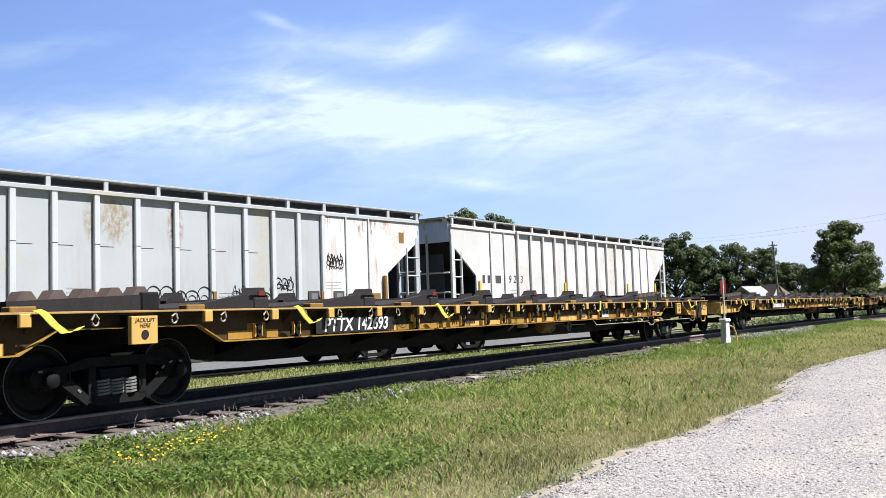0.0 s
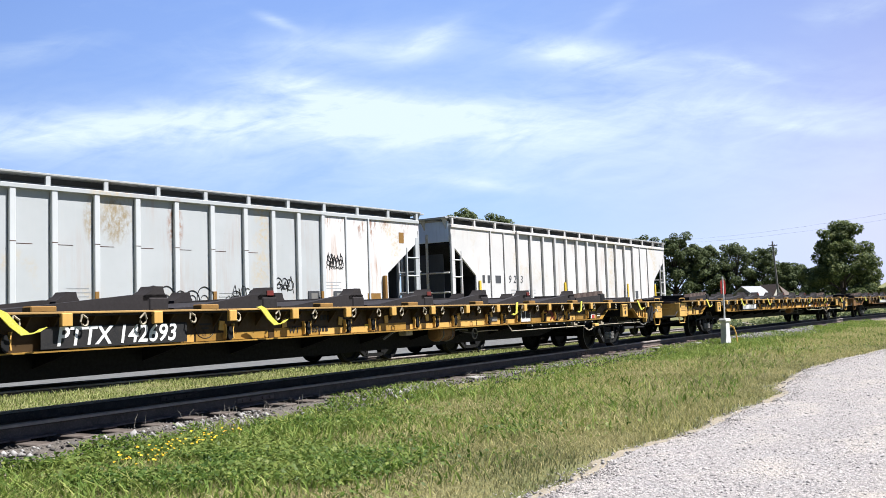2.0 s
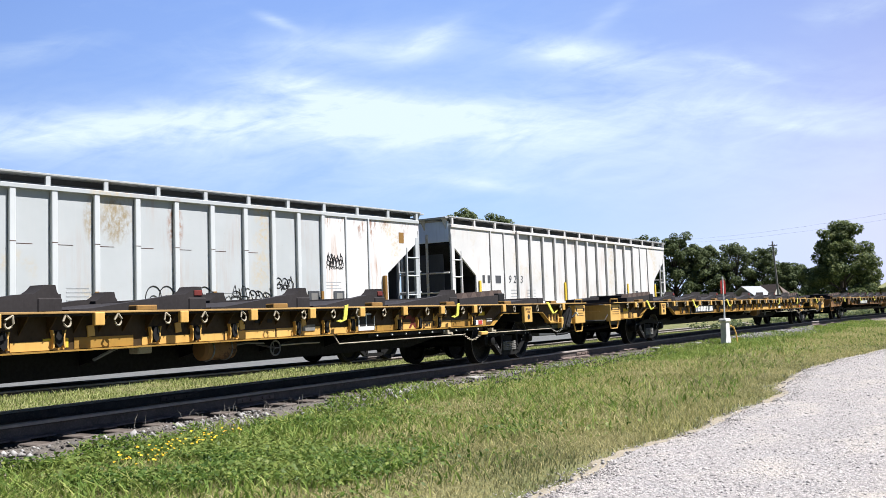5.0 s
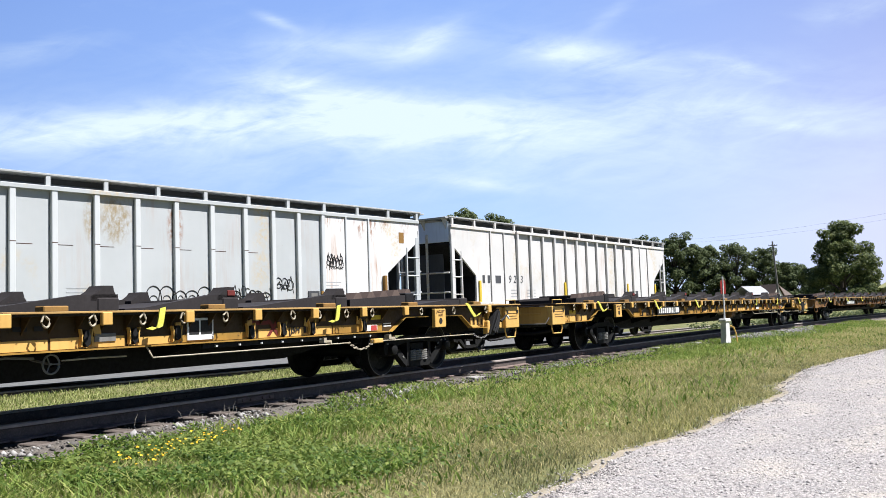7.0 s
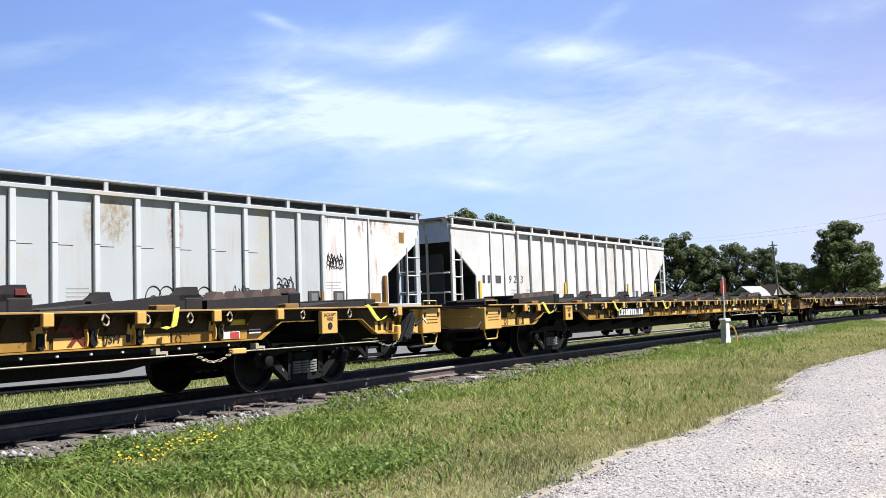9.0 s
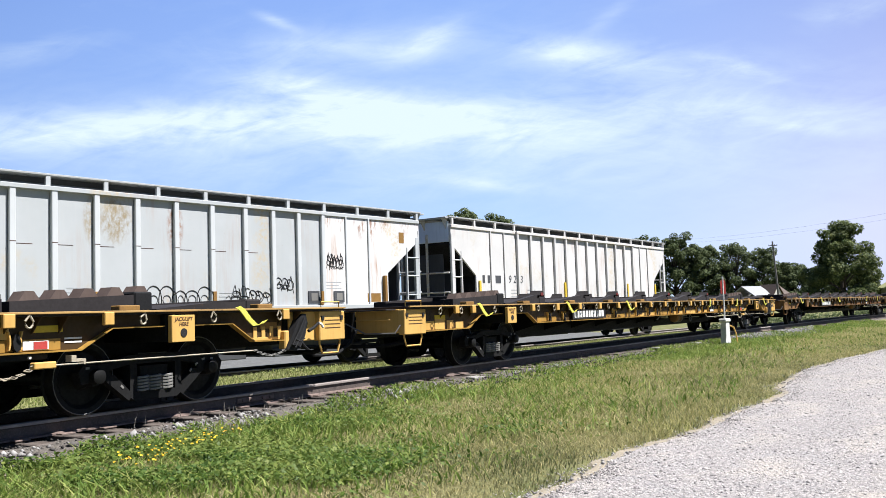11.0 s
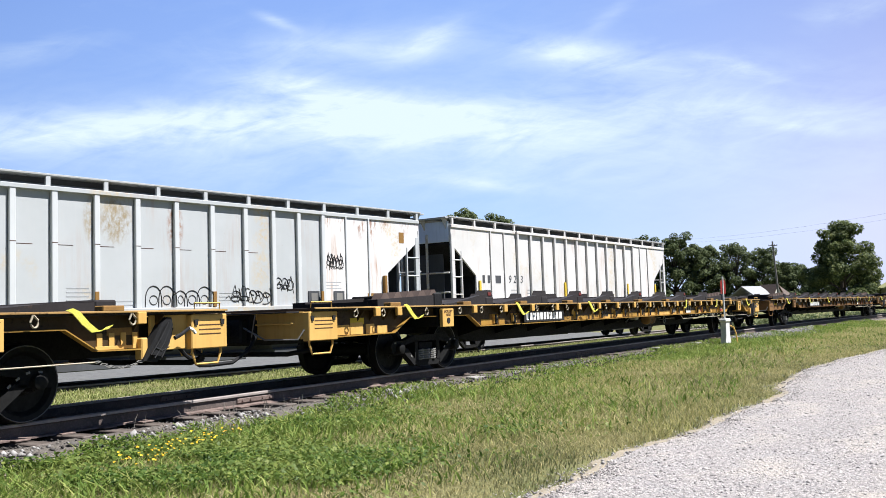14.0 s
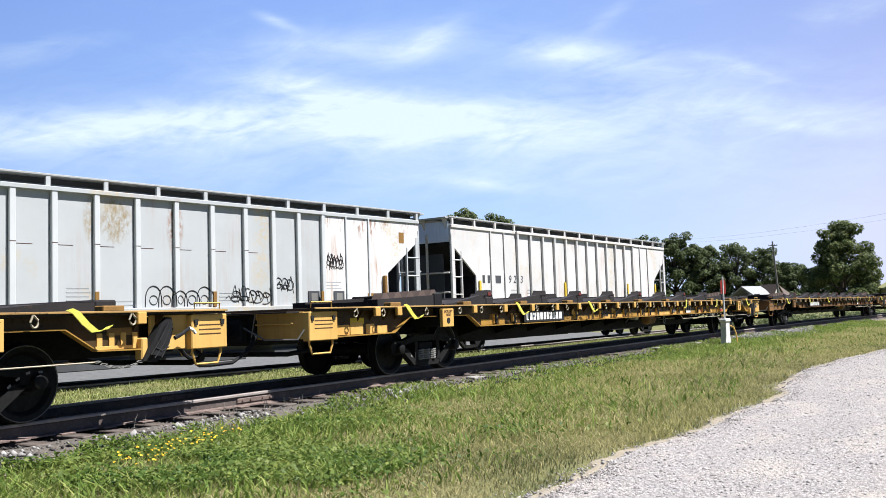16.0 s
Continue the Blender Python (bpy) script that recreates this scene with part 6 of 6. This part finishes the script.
def grass(name, label, material, n, x0, x1, keep, height, width, seed, lean=0.5, ys=(-3.0, 9.5)):
    """Bent tapering blades, thinned by keep(x, y, edge, track), which gives a chance."""
    rng = np.random.default_rng(seed)
    x = x0 + (x1 - x0) * rng.uniform(0, 1, n) ** 1.35
    y = rng.uniform(ys[0], ys[1], n)
    edge, trk = np.interp(x, GX, EDGE), np.interp(x, GX, TRK)
    ok = (rng.uniform(0, 1, n) < keep(x, y, edge, trk)) & (y < 1.55 * x + 1.5)
    x, y = x[ok], y[ok]
    n = len(x)
    z = lay_z(x, y) - 0.01
    h = height * rng.uniform(0.45, 1.35, n) * (0.7 + 0.6 * patchy(x, y, 1.1, seed + 1))
    w = width * rng.uniform(0.6, 1.4, n) * (1 + x / 25)
    a, b = rng.uniform(0, 6.28, n), rng.uniform(0, 6.28, n)
    ln = h * rng.uniform(0.1, lean * 1.6, n)
    dx, dy = np.cos(a) * w, np.sin(a) * w
    ex, ey = np.cos(b) * ln, np.sin(b) * ln
    p0 = np.stack([x - dx, y - dy, z], 1)
    p1 = np.stack([x + dx, y + dy, z], 1)
    p2 = np.stack([x + dx * 0.7 + ex * 0.35, y + dy * 0.7 + ey * 0.35, z + h * 0.6], 1)
    p3 = np.stack([x - dx * 0.7 + ex * 0.35, y - dy * 0.7 + ey * 0.35, z + h * 0.6], 1)
    p4 = np.stack([x + dx * 0.1 + ex, y + dy * 0.1 + ey, z + h * 0.95], 1)
    p5 = np.stack([x - dx * 0.1 + ex, y - dy * 0.1 + ey, z + h], 1)
    v = np.stack([p0, p1, p2, p3, p4, p5], 1).reshape(-1, 3)
    k = np.arange(n)[:, None] * 6
    q = np.concatenate([k + np.array([[0, 1, 2, 3]]), k + np.array([[3, 2, 4, 5]])], 1).reshape(-1, 4)
    return from_arrays(name, v, q, material, label)


def lush(x, y, e, t):
    d = t - y
    near = (d > 1.56 - 0.62 * np.clip((x - 9.0) / 4, 0, 1) + 0.38 * patchy(x, y, 2.5, 71)) & (d < 60) & (y > e + 0.5)
    band = np.exp(-((d - 1.9) / 1.15) ** 2) + np.clip((9.5 - x) / 3.0, 0, 1) * (y > e + 1.4) * 0.9 + 0.10 + 0.26 * np.clip((17 - x) / 6, 0, 1) * np.clip((y - e - 1.0) / 1.2, 0, 1)
    return near * np.clip(band, 0, 1) * (0.25 + 0.75 * patchy(x, y, 1.4, 5))


def straw(x, y, e, t):
    d = t - y
    return (d > 2.0) * (y > e - 0.08) * np.clip((x - 6.6) / 3.5, 0.05, 1) * (0.15 + 0.85 * patchy(x, y, 0.9, 9)) * np.clip((d - 1.8) / 1.6, 0, 1)


def dull(x, y, e, t):
    w = y - e
    return (w > -0.14 + 0.22 * patchy(x, y, 3.0, 81)) * np.exp(-np.clip(w - 1.2, 0, 9) / 1.0) * (0.3 + 0.7 * patchy(x, y, 2.0, 15))


def between(x, y, e, t):
    d = y - t
    return (d > 1.7) * (y < np.interp(x, GX, SID) - 0.95) * (0.30 + 0.70 * patchy(x, y, 1.6, 33))


DRY = mat("dry_grass_blades", blade_mat((0.23, 0.24, 0.07), (0.39, 0.355, 0.14), (0.52, 0.455, 0.24)), rough=0.8)
STRIP = mat("worn_strip_grass", blade_mat((0.095, 0.125, 0.032), (0.255, 0.30, 0.085), (0.43, 0.42, 0.20)), rough=0.8)
DULL = mat("dull_grass_blades", blade_mat((0.075, 0.098, 0.04), (0.15, 0.16, 0.07), (0.29, 0.26, 0.14)), rough=0.8)
grass("grass", "lush green grass along the track", BLADES, 360000, 4.2, 60, lush, 0.105, 0.0080, 1, 0.8)
grass("dry_grass", "straw-coloured dry grass on the verge", DRY, 270000, 5.5, 61, straw, 0.075, 0.0042, 2, 0.6)
grass("dull_grass", "short grey-green grass at the lane's edge", DULL, 250000, 3.9, 34, dull, 0.05, 0.0034, 3)
grass("strip_grass", "green grass between the two tracks", STRIP, 190000, 4.5, 60, between, 0.075, 0.007, 4, ys=(9.0, 20.5))


def turf(x, y, e, t):
    d = t - y
    return (y > e - 0.05 + 0.30 * patchy(x, y, 3.0, 81)) * (d > 1.9) * (0.35 + 0.65 * patchy(x, y, 1.7, 55))


TURF = mat("short_turf", blade_mat((0.11, 0.13, 0.037), (0.275, 0.262, 0.10), (0.52, 0.455, 0.245)), rough=0.75)
grass("turf", "short mown turf of mixed green and straw blades", TURF, 480000, 3.9, 24, turf, 0.048, 0.0034, 14, 0.9)


def broad_leaves(n, seed):
    """Clover and weed leaves, small quads lying at odd angles."""
    rng = np.random.default_rng(seed)
    x = 4.2 + 30 * rng.uniform(0, 1, n) ** 1.8
    y = rng.uniform(1, 9, n)
    edge, trk = np.interp(x, GX, EDGE), np.interp(x, GX, TRK)
    ok = (rng.uniform(0, 1, n) < lush(x, y, edge, trk) * (patchy(x, y, 2.2, 44) > 0.38) * np.clip((11 - x) / 3, 0.06, 1)) & (y < 1.55 * x + 1.5)
    x, y = x[ok], y[ok]
    n = len(x)
    z = lay_z(x, y) + rng.uniform(0.02, 0.125, n)
    s = rng.uniform(0.012, 0.034, n)[:, None]
    c = np.stack([x, y, z], 1)
    nrm = rng.normal(size=(n, 3)) * 0.5 + np.array((0, -0.1, 1))
    nrm /= np.linalg.norm(nrm, axis=1)[:, None]
    t = np.cross(nrm, rng.normal(size=(n, 3)))
    t /= np.linalg.norm(t, axis=1)[:, None]
    b = np.cross(nrm, t)
    v = np.stack([c - t * s, c + b * s * 0.6, c + t * s, c - b * s * 0.6], 1).reshape(-1, 3)
    return from_arrays("clover", v, np.arange(4 * n).reshape(-1, 4), mat("clover_leaves", blade_mat((0.032, 0.070, 0.010), (0.090, 0.148, 0.025), (0.215, 0.25, 0.06)), rough=0.55), "low green clover and weeds by the track")


broad_leaves(420000, 6)


def stones(name, label, material, x, y, z, size, seed):
    """Chips as squashed, turned octahedra."""
    rng = np.random.default_rng(seed)
    n = len(x)
    base = np.array([(1, 0, 0), (-1, 0, 0), (0, 1, 0), (0, -1, 0), (0, 0, 1), (0, 0, -1)], float)
    v = base[None] * rng.uniform(0.55, 1.15, (n, 6, 1))
    v += rng.normal(scale=0.16, size=(n, 6, 3))
    v *= np.array((1, 0.8, 0.62))
    a = rng.uniform(0, 6.28, n)
    ca, sa = np.cos(a)[:, None], np.sin(a)[:, None]
    vx, vy = v[..., 0] * ca - v[..., 1] * sa, v[..., 0] * sa + v[..., 1] * ca
    v = np.stack([vx, vy, v[..., 2]], 2) * size[:, None, None] + np.stack([x, y, z], 1)[:, None]
    tri = np.array([(0, 2, 4), (2, 1, 4), (1, 3, 4), (3, 0, 4), (2, 0, 5), (1, 2, 5), (3, 1, 5), (0, 3, 5)])
    q = (np.arange(n)[:, None, None] * 6 + tri[None]).reshape(-1, 3)
    return from_arrays(name, v.reshape(-1, 3), q, material, label, 3)


BALLAST_GREY = mat("grey_gravel", stone_mat((0.1056, 0.099, 0.099), (0.1782, 0.1716, 0.1683), (0.2772, 0.2706, 0.264)), rough=0.9)


def lay_gravel():
    rng = np.random.default_rng(8)
    n = 170000
    x = 4.6 + 26 * rng.uniform(0, 1, n) ** 2.0
    y = rng.uniform(-0.4, 3.4, n)
    e = np.interp(x, GX, EDGE)
    d = e - y
    ok = (d > -0.22) & (rng.uniform(0, 1, n) < np.clip(0.25 + d / 0.35, 0.05, 1)) & (y > 0.05 * x - 0.35)
    x, y, d = x[ok], y[ok], d[ok]
    size = rng.gamma(2.2, 0.0020, len(x)) + 0.0040 + x * 0.00026
    stones("gravel", "pale crushed limestone chips on the lane", STONES, x, y, lay_z(x, y) + 0.022 * np.clip(d / 0.3, 0.1, 1) + 0.3 * size, size, 9)
    n = 1600
    x = 5 + 18 * rng.uniform(0, 1, n) ** 1.6
    y = rng.uniform(0.2, 3.2, n)
    ok = (np.interp(x, GX, EDGE) - y > 0.05) & (y > 0.05 * x - 0.3)
    x, y = x[ok], y[ok]
    size = rng.uniform(0.014, 0.028, len(x))
    stones("large_gravel", "scattered larger limestone lumps on the lane", STONES, x, y, lay_z(x, y) + 0.028, size, 19)
    # grey gravel heap past the switch stand
    n = 5000
    s = rng.uniform(33, 47, n)
    off = -1.3 - np.abs(rng.normal(scale=0.55, size=n)) * np.sin((s - 33) / 14 * math.pi)
    pts = np.array([track(a, b)[:2] for a, b in zip(s, off)])
    stones("gravel_heap", "low grey gravel spread beside the track", BALLAST_GREY, pts[:, 0], pts[:, 1], lay_z(pts[:, 0], pts[:, 1]) + 0.03 + rng.uniform(0, 0.05, n), rng.uniform(0.03, 0.07, n), 20)
    # ballast by the near rail, dark inside and paler at the shoulder
    n = 42000
    s = 2 + 44 * rng.uniform(0, 1, n) ** 1.4
    off = rng.uniform(-2.0, 1.9, n)
    keep = (np.abs(off) < 1.55) | (rng.uniform(0, 1, n) < 0.35)
    s, off = s[keep], off[keep]
    pts = np.array([track(a, b)[:2] for a, b in zip(s, off)])
    size = rng.uniform(0.014, 0.036, len(s))
    z = np.where(np.abs(off) < 1.6, -0.225, -0.28) + rng.uniform(-0.02, 0.02, len(s))
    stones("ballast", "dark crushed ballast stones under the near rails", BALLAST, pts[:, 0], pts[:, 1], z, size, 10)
    # loose pale stones and rubble on the shoulder
    n = 9000
    s = 5 + 33 * rng.uniform(0, 1, n) ** 1.3
    off = -1.28 - np.abs(rng.normal(scale=0.26, size=n))
    ok = rng.uniform(0, 1, n) < patchy(s, off * 2, 1.3, 3) ** 2 * np.exp(-np.clip(s - 13, 0, 40) / 3)
    s, off = s[ok], off[ok]
    pts = np.array([track(a, b)[:2] for a, b in zip(s, off)])
    z = lay_z(pts[:, 0], pts[:, 1]) + 0.035
    stones("shoulder_stones", "loose grey and pale stones at the sleeper ends", mat("shoulder_rubble", stone_mat((0.0858, 0.0792, 0.0726), (0.198, 0.1848, 0.1749), (0.396, 0.3828, 0.3696)), rough=0.9), pts[:, 0], pts[:, 1], z, rng.gamma(2.0, 0.011, len(s)) + 0.008, 12)


lay_gravel()


def wild_flowers():
    rng = random.Random(17)
    m = M()
    for k in range(85):
        t = rng.random()
        x = 5.85 + 1.9 * t + rng.uniform(-0.3, 0.3)
        y = 6.65 + 0.75 * t + rng.uniform(-0.25, 0.25)
        z = float(lay_z(np.array([x]), np.array([y]))[0]) + rng.uniform(0.08, 0.16)
        r = rng.uniform(0.007, 0.014)
        a0 = rng.uniform(0, 6)
        tilt = Vector((rng.uniform(-0.5, 0.2), rng.uniform(-0.8, 0), 1)).normalized().to_track_quat("Z", "Y")
        for j in range(5):
            a = a0 + 2 * math.pi * j / 5
            q = [Vector((0, 0, 0)), Vector((r * math.cos(a - 0.5), r * math.sin(a - 0.5), 0.004)), Vector((1.3 * r * math.cos(a), 1.3 * r * math.sin(a), 0)), Vector((r * math.cos(a + 0.5), r * math.sin(a + 0.5), 0.004))]
            m.add([Vector((x, y, z)) + tilt @ v for v in q], [(0, 1, 2, 3)])
    tagged(new("wildflowers", m.mesh("wildflowers", PETALS, False)), "small yellow wildflowers in the grass", "", "", "stuff")


wild_flowers()


def dead_stalks():
    rng = random.Random(23)
    m = M()
    for k in range(70):
        s = rng.choice((8.0, 8.6, 9.4, 10.4, 13.0, 15.0, 21)) + rng.uniform(-0.5, 0.5)
        x, y, a = track(s, -rng.uniform(0.95, 1.5))
        h = rng.uniform(0.06, 0.20)
        dx, dy = rng.uniform(-0.12, 0.12), rng.uniform(-0.06, 0.06)
        m.tube([(x, y, -0.24), (x + dx * 0.4, y + dy * 0.4, -0.24 + h * 0.7), (x + dx, y + dy, -0.24 + h)], 0.005, 4, 0.002)
    tagged(new("dead_stalks", m.mesh("dead_stalks", mat("dead_stems", speckle((0.2244, 0.2046, 0.1716), (0.1716, 0.1518, 0.1254), (0.2772, 0.2508, 0.2112), 8)), False)), "bleached dead weed stalks beside the rail", "", "", "stuff")


dead_stalks()


def old_planks():
    for x, y, l, rz in ((26.3, 7.75, 1.7, 4), (28.6, 7.95, 1.3, -8), (29.5, 7.5, 0.9, 3), (15.2, 8.06, 0.6, 10)):
        pl = solid("old_plank", M().box(-l / 2, l / 2, -0.09, 0.09, -0.02, 0.02, 0.008), mat("bleached_wood", speckle((0.264, 0.2508, 0.2376), (0.2112, 0.198, 0.1848), (0.33, 0.3168, 0.297), 5, 0.6)), "bleached broken plank lying beside the track", "plank", group="old planks")
        pl.matrix_world = pose(x, y, ground_z(x, y) + 0.045, rz * 0.5, 2, rz)


old_planks()


# ---- rolling train ----
TIMES = [0, 0.5, 1, 1.5, 2, 2.5, 3, 3.5, 4, 6.5, 7, 7.5, 8, 8.5, 9, 11.5, 12, 12.5, 13, 13.5, 14, 16]
RUN = [0, 1.268, 2.286, 3.391, 4.449, 5.403, 6.402, 7.303, 8.271, 12.736, 13.595, 14.434, 15.193, 15.989, 16.713, 20.192, 20.786, 21.288, 21.638, 21.895, 22.033, 22.033]
CAR_MID = 17.33


def run_at(t):
    """How far the train has rolled, a monotone cubic through the table."""
    i = max(k for k in range(len(TIMES) - 1) if TIMES[k] <= t + 1e-9)
    d = [(RUN[k + 1] - RUN[k]) / (TIMES[k + 1] - TIMES[k]) for k in range(len(TIMES) - 1)]

    def slope(k):
        if k == 0:
            return d[0]
        if k == len(TIMES) - 1:
            return 0.0
        return 0.0 if d[k] * d[k - 1] <= 0 else 2 * d[k] * d[k - 1] / (d[k] + d[k - 1])
    h = TIMES[i + 1] - TIMES[i]
    u = (t - TIMES[i]) / h
    return (RUN[i] * (1 + 2 * u) * (1 - u) ** 2 + h * slope(i) * u * (1 - u) ** 2 + RUN[i + 1] * u * u * (3 - 2 * u) + h * slope(i + 1) * u * u * (u - 1))


def car_pose(mid):
    xa, ya, _ = track(mid - BOLSTER)
    xb, yb, _ = track(mid + BOLSTER)
    return Matrix.Translation(((xa + xb) / 2, (ya + yb) / 2, 0)) @ Matrix.Rotation(math.atan2(yb - ya, xb - xa), 4, "Z")


# the swallow: two passes before the camera and a wide loop round behind it
FLIGHT = [(0, -30, -40, 14), (3, -10, -34, 12), (5, 14, -18, 9.5), (6.2, 16.86, 4.76, 8.47), (6.4, 16.27, 7.81, 7.17), (6.6, 15.47, 11.22, 5.68), (6.7, 15.16, 13.79, 5.08), (6.8, 15.33, 15.51, 4.78), (7.2, 19.31, 26.69, 4.04), (8.5, 16, 60, 8), (10, -20, 62, 10), (11.5, -36, 30, 11), (13, -26, 8, 9), (14.2, 6.05, 7.55, 5.22), (14.5, 9, 6.42, 4.76), (14.6, 10.39, 6, 4.67), (14.8, 13.1, 5.3, 4.63), (15, 16.27, 4.77, 4.57), (15.4, 25.48, 3.77, 4.11), (16, 60, -14, 9)]


def motions():
    steps = [round(0.2 * k, 2) for k in range(71)] + [16.0]
    head, rows = None, []
    for k, (t, x, y, z) in enumerate(FLIGHT):
        a, b = FLIGHT[max(0, k - 1)], FLIGHT[min(len(FLIGHT) - 1, k + 1)]
        h = math.degrees(math.atan2(b[2] - a[2], b[1] - a[1])) - 90
        rows.append((t, pose(x, y, z, 0, 0, h)))
    walk(bird, rows)
    for k, car in enumerate(cars):
        walk(car, [(t, car_pose(CAR_MID + 28.82 * k - run_at(t))) for t in steps])
        for truck in [o for o in car.children if o.name.startswith("truck")]:
            for w in [o for o in truck.children if o.name.startswith("wheel_set")]:
                x = w.location.x
                walk(w, [(t, pose(x, 0, 0.422, 0, -math.degrees(run_at(t) / 0.422), 0)) for t in steps])


motions()
